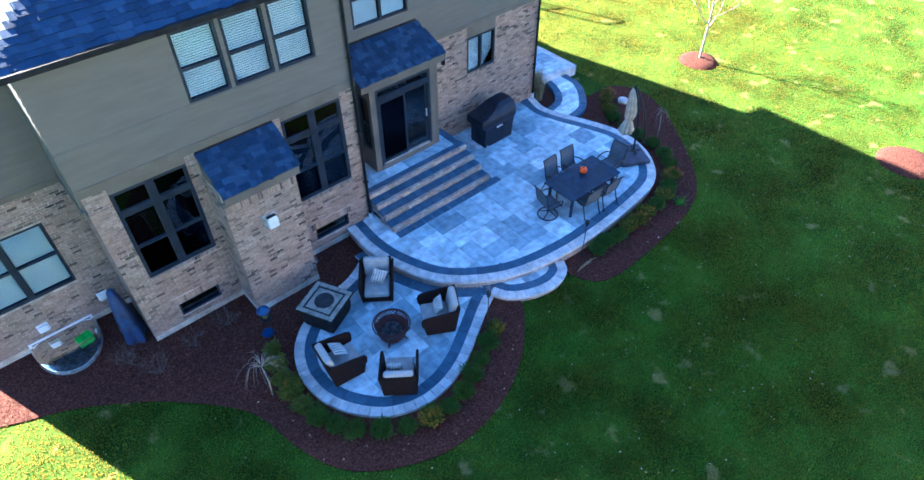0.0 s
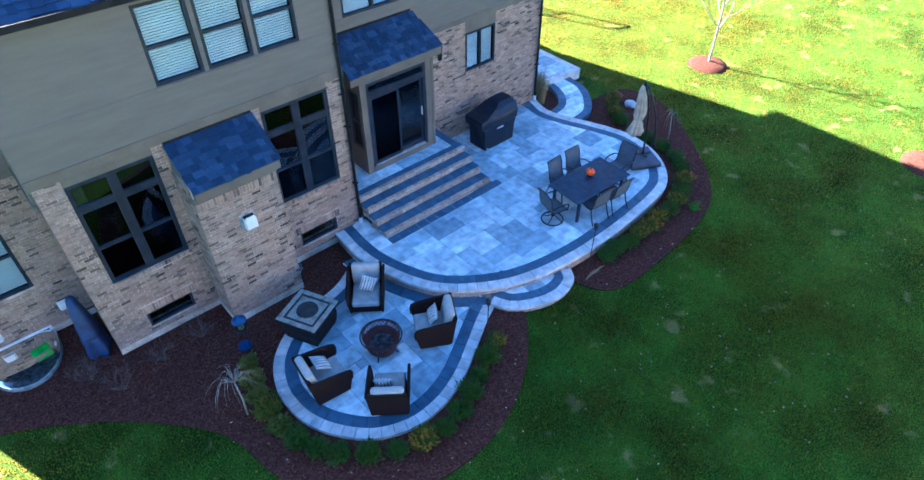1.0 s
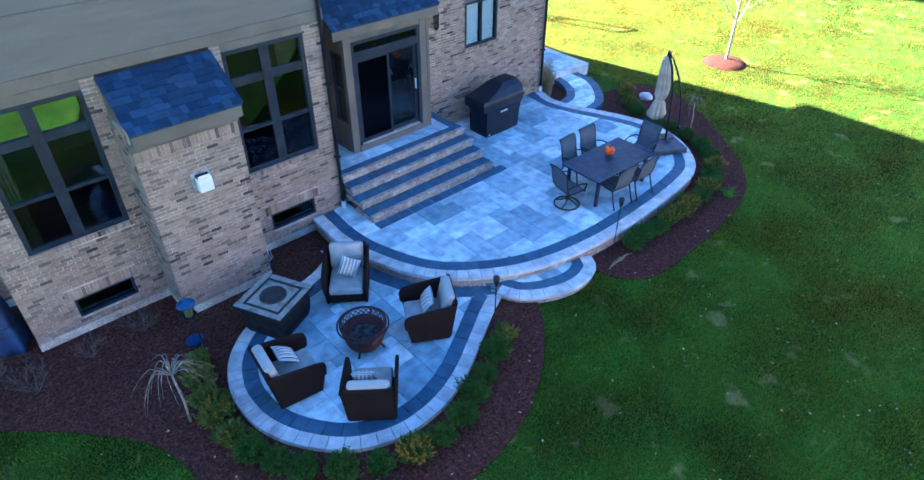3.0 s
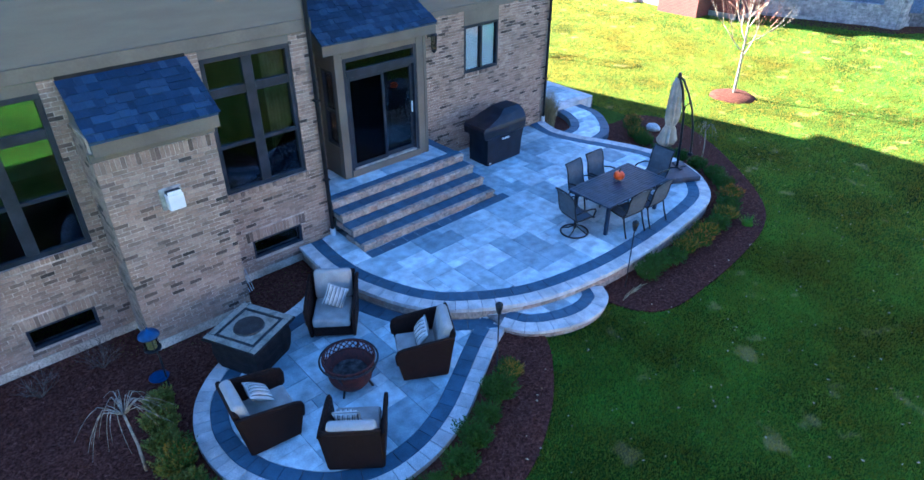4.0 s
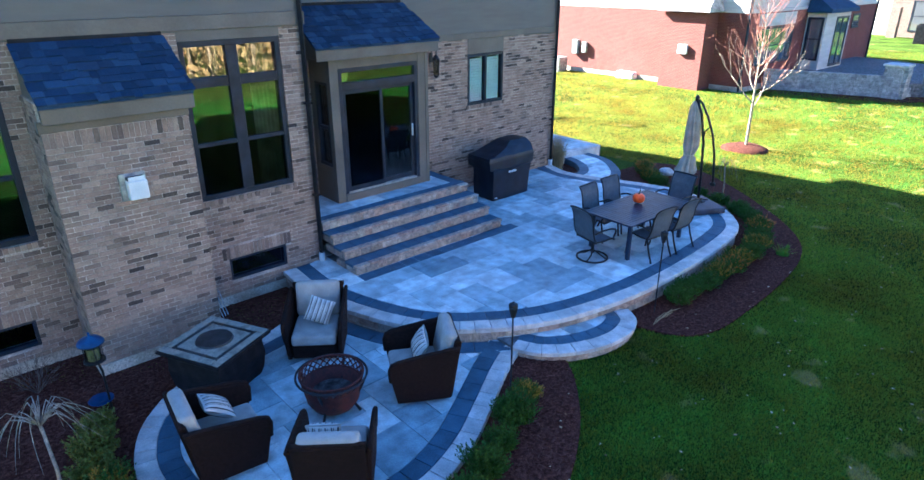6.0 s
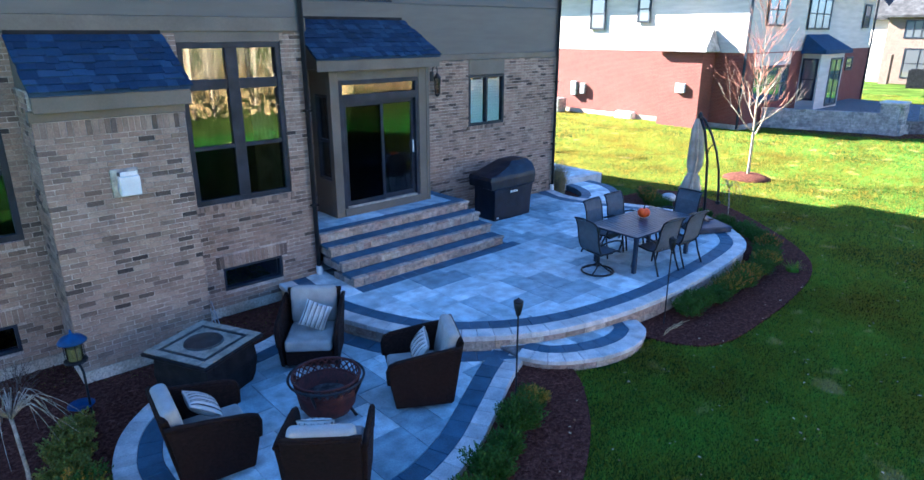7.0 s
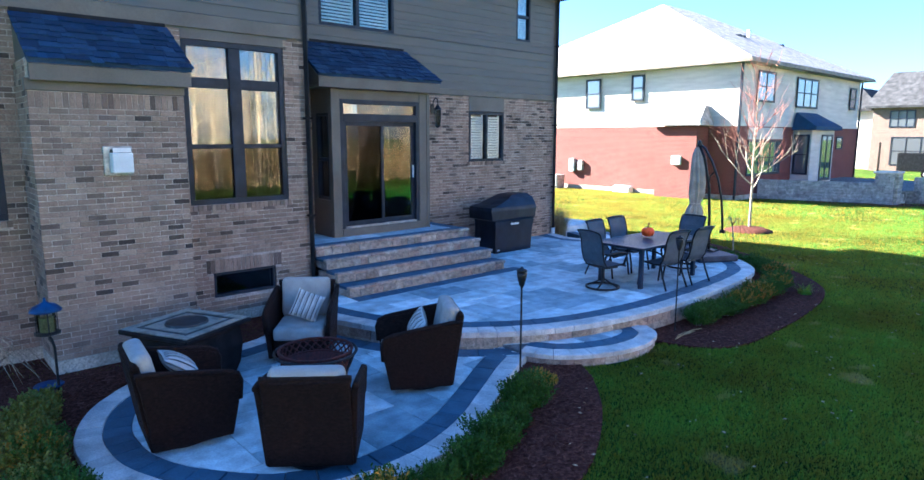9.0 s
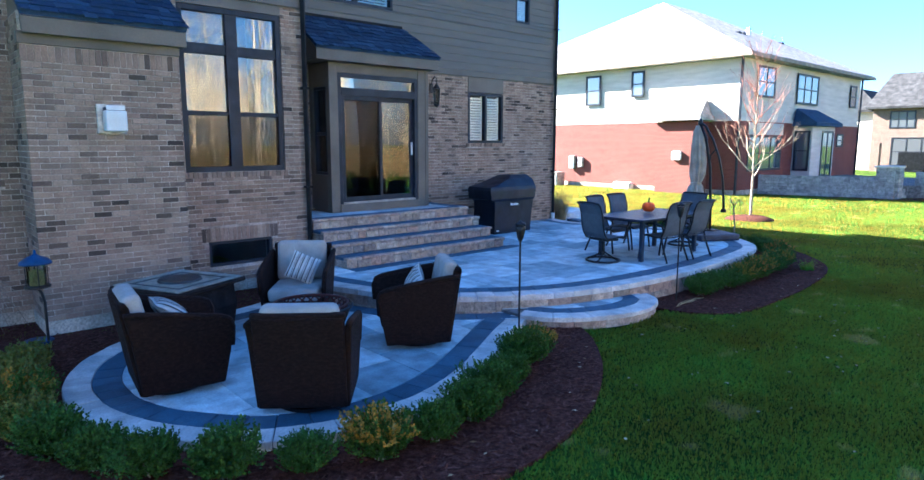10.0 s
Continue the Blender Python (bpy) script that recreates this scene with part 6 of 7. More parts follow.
def mulch_ring(x, y, r, label, seed):
    rnd = random.Random(seed)
    bm = bmesh.new()
    n = 40
    rows = []
    for f, z in ((1.05, -0.03), (0.98, 0.05), (0.7, 0.12), (0.3, 0.16)):
        rows.append([bm.verts.new((x + r * f * (1 + 0.05 * math.sin(3 * a + seed)) * math.cos(a), y + r * f * math.sin(a), ground_z(x, y) + z + rnd.uniform(-0.012, 0.012))) for a in np.linspace(0, 2 * math.pi, n + 1)[:-1]])
    for a, b in zip(rows, rows[1:]):
        for i in range(n):
            bm.faces.new((a[i], a[(i + 1) % n], b[(i + 1) % n], b[i]))
    bm.faces.new(rows[-1])
    return tagged(part("mulch_ring", bm, M_MULCH, smooth=True), label, "mulch", kind="structure")


mulch_ring(22.85, 10.85, 0.72, "round mulch mound under the young tree", 1)
mulch_ring(22.1, 2.7, 0.85, "round mulch mound on the lawn", 2)


def weeping_tree(x, y, h, label, seed, n=16, drop=1.0):
    rnd = random.Random(seed)
    t = thing("weeping_tree", label, "tree", "small weeping trees", pose(x, y, 0.03))
    bm = bmesh.new()
    tube(bm, [(0, 0, -0.05), (0.02, 0.01, h * 0.4), (0.0, 0.05, h * 0.85)], [0.022, 0.018, 0.015], 8)
    part("trunk", bm, M_GREYTWIG, t, smooth=True)
    for k in range(n):
        a = rnd.uniform(0, 6.283)
        r = rnd.uniform(0.35, 0.75) * h / 1.4
        bm = bmesh.new()
        pts = []
        e = rnd.uniform(0.5, 1.0) * drop
        for f in np.linspace(0, 1, 7):
            pts.append((r * f ** 0.8 * math.cos(a + 0.3 * f), 0.05 + r * f ** 0.8 * math.sin(a + 0.3 * f), h * 0.85 + 0.22 * math.sin(min(1, f * 2.2) * math.pi * 0.6) - e * h * 0.75 * max(0, f - 0.25) ** 1.5))
        tube(bm, pts, [0.0062 * (1 - 0.75 * f) for f in np.linspace(0, 1, 7)], 5)
        part("branch", bm, M_GREYTWIG, t, smooth=True)
    return t


weeping_tree(2.76, 8.42, 1.2, "small bare weeping tree in the mulch bed", 8, 26)
weeping_tree(17.3, 8.75, 0.95, "small bare weeping tree behind the umbrella", 9, 11, 1.25)


# unseen stand-in behind the house corner; only its shadow reaches the lawn
def trellis(x0, y0, x1, y1, h):
    t = thing("garden_trellis", "tall black metal frame, unseen, added to cast a shadow on the lawn", "trellis", m=pose(x0, y0, ground_z(x0, y0)))
    d = Vector((x1 - x0, y1 - y0, 0))
    for f in (0.0, 1.0):
        bm = bmesh.new()
        tube(bm, [d * f + Vector((0, 0, -0.05)), d * f + Vector((0, 0, h))], 0.05, 8)
        part("post", bm, M_CAST, t)
    for z in (0.9, h):
        bm = bmesh.new()
        tube(bm, [Vector((0, 0, z)), d * 0.5 + Vector((0, 0, z + 0.06)), d + Vector((0, 0, z))], 0.05, 8)
        part("cross_bar", bm, M_CAST, t)
    for f in (0.25, 0.5, 0.75):
        bm = bmesh.new()
        tube(bm, [d * f + Vector((0, 0, 0.0)), d * f + Vector((0, 0, 0.92))], 0.025, 6)
        part("bar", bm, M_CAST, t)
    return t


trellis(21.2, 19.4, 22.05, 19.05, 2.6)


def dry_bush(x, y, s, seed):
    rnd = random.Random(seed)
    t = thing("dry_bush", "leafless grey-brown dormant bush in the mulch", "shrub", "dormant bushes by the wall", pose(x, y, 0.03))
    for k in range(5):
        bm = bmesh.new()
        a = k * 1.3
        for j in range(3):
            grow(bm, rnd, Vector((0, 0, -0.02)), Vector((math.cos(a + j) * 0.7, math.sin(a + j) * 0.7, 0.9)).normalized(), 0.005, s * 0.5, 2, 0.5, 0.02, 0.002, 4)
        part("stem", bm, M_DARKTWIG, t)


for i, (x, y, s) in enumerate(((2.95, 10.9, 0.6), (1.15, 10.65, 0.65), (0.7, 11.35, 0.6), (2.05, 10.85, 0.5))):
    dry_bush(x, y, s, 20 + i)
rock = thing("boulder", "small pale rounded boulder in the mulch", "rock", m=pose(18.1, 10.8, 0.03))
bm = bmesh.new()
bmesh.ops.create_icosphere(bm, subdivisions=3, radius=0.2)
for v in bm.verts:
    v.co *= 1 + 0.22 * noise.noise(v.co * 6)
    v.co.z = v.co.z * 0.65 + 0.07
part("stone", bm, M_ROCK, rock, smooth=True)
drift = thing("dry_twigs", "loose pale dry twigs lying on the mulch", "twigs", m=pose(10.9, 6.45, 0.04))
for k in range(9):
    bm = bmesh.new()
    a = random.Random(k).uniform(-0.5, 0.5)
    tube(bm, [(-0.3 + 0.06 * k, -0.05 + 0.01 * k, 0.008), (-0.1 + 0.06 * k, 0.05 * a, 0.02), (0.1 + 0.05 * k, 0.12 * a, 0.008)], 0.005, 5)
    part("twig", bm, M_STRAW, drift)

# ---- neighbouring houses ----
def brick_far(name, a, b, c):
    m = bpy.data.materials.new(name)
    m.use_nodes = True
    nt = m.node_tree
    p = nt.nodes["Principled BSDF"]
    p.inputs["Roughness"].default_value = 0.9
    co = nt.nodes.new("ShaderNodeNewGeometry")
    sep = nt.nodes.new("ShaderNodeSeparateXYZ")
    add = nt.nodes.new("ShaderNodeMath")
    cmb = nt.nodes.new("ShaderNodeCombineXYZ")
    nt.links.new(co.outputs["Position"], sep.inputs[0])
    nt.links.new(sep.outputs[0], add.inputs[0])
    nt.links.new(sep.outputs[1], add.inputs[1])
    nt.links.new(add.outputs[0], cmb.inputs[0])
    nt.links.new(sep.outputs[2], cmb.inputs[1])
    br = nt.nodes.new("ShaderNodeTexBrick")
    br.inputs["Color1"].default_value, br.inputs["Color2"].default_value, br.inputs["Mortar"].default_value = rgba(a), rgba(b), rgba(c)
    br.inputs["Scale"].default_value = 1.0
    br.inputs["Mortar Size"].default_value = 0.012
    br.inputs["Brick Width"].default_value, br.inputs["Row Height"].default_value = 0.2032, 0.0677
    nt.links.new(cmb.outputs[0], br.inputs[0])
    nz = nt.nodes.new("ShaderNodeTexNoise")
    nz.inputs["Scale"].default_value = 1.6
    nt.links.new(co.outputs["Position"], nz.inputs[0])
    r = nt.nodes.new("ShaderNodeMapRange")
    r.inputs[3].default_value, r.inputs[4].default_value = 0.75, 1.25
    nt.links.new(nz.outputs[0], r.inputs[0])
    mx = nt.nodes.new("ShaderNodeVectorMath")
    mx.operation = 'MULTIPLY'
    nt.links.new(br.outputs[0], mx.inputs[0])
    nt.links.new(r.outputs[0], mx.inputs[1])
    nt.links.new(mx.outputs[0], p.inputs["Base Color"])
    bp = nt.nodes.new("ShaderNodeBump")
    bp.inputs["Distance"].default_value = 0.008
    nt.links.new(br.outputs["Fac"], bp.inputs["Height"])
    bp.invert = True
    nt.links.new(bp.outputs[0], p.inputs["Normal"])
    return m


M_REDBRICK = brick_far("red_brick_wall", (0.16, 0.034, 0.023), (0.115, 0.023, 0.017), (0.2, 0.09, 0.07))
M_PALESIDE = material("pale_siding", [(0.50, 0.46, 0.40), (0.56, 0.52, 0.46)], 0.7, scale=0.8, grain=12, grain_mix=0.08, bump=0.2, stretch=(1, 1, 7), stain=0.06)
M_ROOFGREY = material("grey_roof_shingle", [(0.24, 0.235, 0.23), (0.31, 0.305, 0.3)], 0.9, scale=3, grain=25, grain_mix=0.25, bump=0.3)
M_TAUPE2 = material("brown_eaves_board", [(0.16, 0.13, 0.09), (0.2, 0.165, 0.12)], 0.6, scale=2, bump=0.05)
M_STONE = material("grey_ledge_stone", [(0.22, 0.22, 0.225), (0.36, 0.355, 0.345), (0.29, 0.285, 0.28), (0.44, 0.43, 0.41)], 0.85, vary="island", grain=20, grain_mix=0.25, bump=0.4)


def far_window(parent, fm, s0, s1, z0, z1, cols=1, rail=True):
    w = new("window")
    w.parent = parent
    def one(nm, a, b, c, d, e, f, mat):
        bm = bmesh.new()
        box(bm, a, e, c, b, f, d, m=fm)
        bmesh.ops.recalc_face_normals(bm, faces=bm.faces[:])
        return part(nm, bm, mat, w)
    one("glass", s0, s1, z0, z1, 0.004, 0.012, M_FARGLASS)
    one("frame", s0 - 0.06, s0 + 0.05, z0, z1, 0.002, 0.04, M_FRAME)
    one("frame", s1 - 0.05, s1 + 0.06, z0, z1, 0.002, 0.04, M_FRAME)
    one("frame", s0 - 0.06, s1 + 0.06, z1 - 0.05, z1 + 0.06, 0.002, 0.045, M_FRAME)
    one("sill", s0 - 0.06, s1 + 0.06, z0 - 0.06, z0 + 0.05, 0.002, 0.05, M_FRAME)
    for k in range(1, cols):
        c = s0 + (s1 - s0) * k / cols
        one("mullion", c - 0.04, c + 0.04, z0, z1, 0.002, 0.036, M_FRAME)
    if rail:
        zc = (z0 + z1) / 2
        one("rail", s0, s1, zc - 0.03, zc + 0.03, 0.002, 0.032, M_FRAME)
    return w


def far_glass():
    m = bpy.data.materials.new("far_window_glass")
    m.use_nodes = True
    p = m.node_tree.nodes["Principled BSDF"]
    p.inputs["Base Color"].default_value = (0.10, 0.11, 0.12, 1)
    p.inputs["Roughness"].default_value = 0.05
    p.inputs["Specular IOR Level"].default_value = 1.0
    p.inputs["IOR"].default_value = 2.0
    return m


M_FARGLASS = far_glass()


def solid(name, parent, mat, *dims, bevel=0.0):
    bm = bmesh.new()
    box(bm, *dims, bevel)
    return part(name, bm, mat, parent)


def hip_roof(name, parent, mat, x0, x1, y0, y1, ze, zr, ridge):
    """ridge: (x0, x1) along x at the middle of y."""
    ym = (y0 + y1) / 2
    v = [(x0, y0, ze), (x1, y0, ze), (x1, y1, ze), (x0, y1, ze), (ridge[0], ym, zr), (ridge[1], ym, zr)]
    v += [(p[0], p[1], ze - 0.2) for p in v[:4]]
    return raw(name, v, [(0, 1, 5, 4), (1, 2, 5), (2, 3, 4, 5), (3, 0, 4), (0, 6, 7, 1), (1, 7, 8, 2), (2, 8, 9, 3), (3, 9, 6, 0), (6, 9, 8, 7)], mat, parent)


NX, NX2, NY, NY2, NZ = 34.0, 51.2, 16.5, 34.5, -0.3
nb = thing("neighbour_house", "two-storey red brick and pale-sided house with grey hip roof", "house")
solid("brick_wall", nb, M_REDBRICK, NX, NY, NZ, NX2, NY2, 3.5)
solid("siding_wall", nb, M_PALESIDE, NX + 0.06, NY + 0.06, 3.5, NX2 - 0.06, NY2 - 0.06, 6.5)
solid("band_board", nb, M_PALESIDE, NX - 0.02, NY - 0.02, 3.46, NX2 + 0.02, NY2 + 0.02, 3.6)
hip_roof("roof", nb, M_ROOFGREY, NX - 0.55, NX2 + 0.55, NY - 0.55, NY2 + 0.55, 6.72, 11.45, (41.2, 45.6))
solid("eaves_gutter", nb, M_TAUPE2, NX - 0.62, NY - 0.62, 6.5, NX2 + 0.62, NY - 0.55, 6.66)
solid("eaves_gutter", nb, M_TAUPE2, NX - 0.62, NY - 0.55, 6.5, NX - 0.55, NY2 + 0.6, 6.66)
solid("downspout", nb, M_FRAME, NX - 0.1, NY + 0.02, -0.2, NX - 0.002, NY + 0.12, 6.5)
solid("downspout", nb, M_FRAME, NX2 - 0.1, NY - 0.09, -0.2, NX2 - 0.0, NY - 0.002, 6.5)
solid("roof_vent", nb, M_WHITE, 43.2, 20.6, 8.7, 43.42, 20.82, 9.5, bevel=0.02)
for x in (41.0, 41.6, 47.2):
    solid("roof_vent", nb, M_FRAME, x, 20.2, 8.6, x + 0.3, 20.5, 8.98, bevel=0.02)
# hearth projection on the near side
solid("hearth_brick", nb, M_REDBRICK, NX - 1.2, 18.15, NZ, NX - 0.01, 20.4, 3.45)
raw("hearth_roof", [(NX - 1.5, 17.85, 3.75), (NX - 1.5, 20.7, 3.75), (NX - 0.01, 20.2, 4.6), (NX - 0.01, 18.35, 4.6), (NX - 1.5, 17.85, 3.5), (NX - 1.5, 20.7, 3.5), (NX - 0.01, 20.7, 3.5), (NX - 0.01, 17.85, 3.5)],
    [(0, 3, 2, 1), (0, 1, 5, 4), (1, 2, 6, 5), (0, 4, 7, 3), (4, 5, 6, 7)], M_ROOFGREY, nb)
solid("wall_vent", nb, M_WHITE, NX - 1.36, 18.9, 1.5, NX - 1.2, 19.4, 1.95, bevel=0.02)
solid("utility_meter", nb, M_METAL, NX - 0.2, 26.0, 0.9, NX, 26.35, 1.5, bevel=0.03)
solid("utility_box", nb, M_METAL, NX - 0.25, 26.6, 0.8, NX, 27.0, 1.6, bevel=0.03)
solid("air_conditioner", nb, M_METAL, NX - 1.1, 27.2, -0.3, NX - 0.3, 28.0, 0.6, bevel=0.05)
solid("window_well", nb, M_WHITE, NX - 0.5, 22.4, -0.3, NX, 23.6, 0.15, bevel=0.1)
nfw = frame_of((NX, 0), (0, 1), (-1, 0))
far_window(nb, nfw, 25.0, 25.95, 4.6, 6.2)
far_window(nb, nfw, 22.1, 22.8, 4.95, 6.25)
nfs = frame_of((0, NY), (1, 0), (0, -1))
far_window(nb, nfs, 35.6, 37.6, 4.75, 6.2, 2)
far_window(nb, nfs, 40.6, 43.6, 4.6, 6.15, 3)
far_window(nb, nfs, 49.2, 50.2, 4.7, 6.0)
far_window(nb, nfs, 34.95, 38.9, 1.0, 2.7, 3)
solid("window_head", nb, M_PALESIDE, 34.85, NY - 0.05, 2.8, 39.0, NY - 0.002, 3.4)
far_window(nb, nfs, 44.9, 46.6, 1.4, 3.0, 2)
far_window(nb, nfs, 47.4, 48.4, 2.2, 2.9)
# bay with doors
solid("bay_wall", nb, M_PALESIDE, 40.5, NY - 1.0, 0.3, 43.9, NY - 0.01, 3.3)
raw("bay_roof", [(40.2, NY - 1.3, 3.5), (44.2, NY - 1.3, 3.5), (43.7, NY - 0.01, 4.3), (40.7, NY - 0.01, 4.3), (40.2, NY - 1.3, 3.3), (44.2, NY - 1.3, 3.3), (44.2, NY - 0.01, 3.3), (40.2, NY - 0.01, 3.3)],
    [(0, 1, 2, 3), (0, 4, 5, 1), (1, 5, 6, 2), (0, 3, 7, 4), (4, 7, 6, 5)], M_SHINGLE, nb)
nfb = frame_of((0, NY - 1.0), (1, 0), (0, -1))
far_window(nb, nfb, 42.0, 43.6, 0.5, 3.0, 2, False)
nfb2 = frame_of((40.5, 0), (0, 1), (-1, 0))
far_window(nb, nfb2, NY - 0.85, NY - 0.15, 0.9, 3.0)
solid("foundation", nb, M_CONCRETE, NX - 0.03, NY - 0.03, -0.4, NX2 + 0.03, NY2 + 0.03, 0.0)

# its raised patio with a ledge-stone wall
npatio = thing("stone_patio_wall", "raised grey ledge-stone patio wall with square piers beside the brick house", "wall")
rnd = random.Random(77)
vs, fs = [], []
def ledge(x0, y0, x1, y1, z0, z1):
    n = max(1, int((z1 - z0) / 0.13))
    for r in range(n):
        za, zb = z0 + (z1 - z0) * r / n, z0 + (z1 - z0) * (r + 1) / n - 0.01
        L = math.hypot(x1 - x0, y1 - y0)
        s = 0.0
        ux, uy = (x1 - x0) / L, (y1 - y0) / L
        while s < L:
            w = min(rnd.choice((0.25, 0.35, 0.5)), L - s)
            e = rnd.uniform(0, 0.03)
            k = len(vs)
            for d in (-0.15, 0.12 + e):
                for q, z in ((s, za), (s + w - 0.01, za), (s + w - 0.01, zb), (s, zb)):
                    vs.append((x0 + ux * q + uy * d, y0 + uy * q - ux * d, z))
            fs.extend([(k + 4, k + 5, k + 6, k + 7), (k, k + 4, k + 7, k + 3), (k + 1, k + 2, k + 6, k + 5), (k + 3, k + 7, k + 6, k + 2), (k, k + 3, k + 2, k + 1), (k, k + 1, k + 5, k + 4)])
            s += w
ledge(36.2, 16.4, 38.0, 11.4, -0.4, 0.75)
for a, b in (((37.9, 11.4), (38.6, 11.4)), ((37.9, 11.4), (37.9, 10.7)), ((37.9, 10.7), (38.6, 10.7))):
    ledge(*a, *b, -0.4, 1.2)
ledge(39.6, 10.3, 39.6, 9.6, -0.4, 1.0)
ledge(38.6, 10.9, 39.6, 10.3, -0.4, 0.2)
ledge(39.6, 9.6, 47.0, 8.2, -0.4, 0.6)
stone = raw("ledge_stones", vs, fs, M_STONE, npatio)
stone["kind"] = "stuff"
solid("coping", npatio, M_COPING, 37.7, 10.55, 1.2, 38.75, 11.6, 1.3, bevel=0.02)
bm = bmesh.new()
prism(bm, [(36.4, 16.4), (38.2, 11.3), (39.6, 9.9), (47.0, 8.5), (49.0, 16.4)], -0.4, 0.35)
part("paving", bm, M_JOINT, npatio)
bm = bmesh.new()
prism(bm, [(34.0, 16.4), (35.6, 13.5), (36.9, 10.6), (38.0, 9.7), (39.6, 9.2), (39.6, 10.2), (38.0, 11.4), (36.3, 16.4)], -0.5, -0.26)
tagged(part("mulch_bed_far", bm, M_MULCH), "dark mulch bed along the stone wall", "mulch bed", kind="structure")

M_FARROOF = material("dark_grey_roof", [(0.03, 0.031, 0.034), (0.045, 0.046, 0.05)], 0.9, scale=2, bump=0.2)
fh = thing("far_house", "distant two-storey brown brick house with grey roof", "house")
M_BROWNBRICK = brick_far("brown_brick_wall", (0.16, 0.1, 0.075), (0.12, 0.078, 0.058), (0.22, 0.18, 0.15))
solid("wall", fh, M_BROWNBRICK, 75, 8, -0.5, 90, 22.4, 5.8)
solid("side_wall", fh, M_PALESIDE, 76.5, 22.42, -0.5, 88, 27.0, 5.6)
raw("roof", [(74.4, 7.0, 5.9), (74.4, 23.0, 5.9), (79.5, 22.2, 9.4), (79.5, 8.0, 9.4), (91, 7.0, 5.9), (91, 23.0, 5.9), (74.4, 7.0, 5.7), (74.4, 23.0, 5.7), (91, 23.0, 5.7), (91, 7.0, 5.7)], [(0, 3, 2, 1), (1, 2, 5), (2, 3, 4, 5), (3, 0, 4), (0, 1, 7, 6), (1, 5, 8, 7), (4, 0, 6, 9), (5, 4, 9, 8), (6, 7, 8, 9)], M_FARROOF, fh)
hip_roof("side_roof", fh, M_FARROOF, 76, 89, 22.0, 27.6, 5.7, 8.0, (79, 86))
ff = frame_of((75, 0), (0, 1), (-1, 0))
far_window(fh, ff, 18.9, 20.9, 3.9, 5.4, 3)
far_window(fh, ff, 17.0, 20.6, 0.3, 2.9, 3)
far_window(fh, ff, 10.0, 13.0, 0.6, 2.6, 3)
solid("porch_post", fh, M_BROWNBRICK, 73.5, 21.2, -0.5, 74.2, 21.9, 2.4)

trailer = thing("utility_trailer", "black mesh-sided utility trailer parked beyond the stone wall", "trailer", m=pose(62, 14.2, -0.2, 0, 0, 100))
solid("bed", trailer, M_CAST, -2.4, -0.95, 0.55, 2.4, 0.95, 0.7, bevel=0.02)
for y in (-0.95, 0.91):
    solid("side_gate", trailer, M_CAST, -2.4, y, 0.7, 2.4, y + 0.04, 1.9, bevel=0.01)
solid("end_gate", trailer, M_CAST, -2.44, -0.95, 0.7, -2.4, 0.95, 1.9)
for x in (-0.45, 0.45):
    for y in (-1.05, 1.05):
        w = new("wheel")
        w.parent = trailer
        bm = bmesh.new()
        cyl(bm, 0.36, 0.36, -0.1, 0.1, 24, pose(x, y, 0.36, 90))
        part("tyre", bm, M_GUTTER, w)
        bm = bmesh.new()
        cyl(bm, 0.2, 0.2, -0.115, 0.115, 20, pose(x, y, 0.36, 90))
        part("rim", bm, M_WHITE, w, "white steel rim")

# ---- woods beyond the lawn, seen in the panes ----
rnd = random.Random(9)
vs, fs = [], []
def stick(p, d, l, r):
    d = d.normalized()
    a = d.cross(Vector((0.3, 1, 0.2))).normalized()
    b = d.cross(a)
    k = len(vs)
    for f, rr in ((0, r), (1, r * 0.45)):
        for j in range(4):
            vs.append(tuple(p + d * l * f + (a * math.cos(j * 1.571) + b * math.sin(j * 1.571)) * rr))
    for j in range(4):
        fs.append((k + j, k + (j + 1) % 4, k + 4 + (j + 1) % 4, k + 4 + j))
for i in range(420):
    x, y = rnd.uniform(-25, 95), rnd.uniform(-42, -13)
    h, r = rnd.uniform(6, 12), rnd.uniform(0.05, 0.16)
    p = Vector((x, y, -0.3))
    d = Vector((rnd.gauss(0, 0.05), rnd.gauss(0, 0.05), 1))
    stick(p, d, h, r)
    for k in range(22):
        f = rnd.uniform(0.25, 0.97)
        a = rnd.uniform(0, 6.28)
        e = Vector((math.cos(a), math.sin(a), rnd.uniform(0.5, 1.6)))
        l = rnd.uniform(0.8, 2.6) * (1.15 - f * 0.6)
        q = p + d * h * f
        stick(q, e, l, r * 0.3)
        for g in range(3):
            stick(q + e.normalized() * l * rnd.uniform(0.4, 1), Vector((e.x + rnd.gauss(0, 0.6), e.y + rnd.gauss(0, 0.6), e.z + rnd.gauss(0.3, 0.4))), l * 0.55, r * 0.14)
woods = raw("bare_woods", vs, fs, material("woodland_bark", [(0.26, 0.2, 0.12), (0.52, 0.43, 0.27)], 0.9, scale=0.3, bump=0))
tagged(woods, "leafless autumn woods at the lawn's far side", "woods", kind="stuff")
vs, fs = [], []
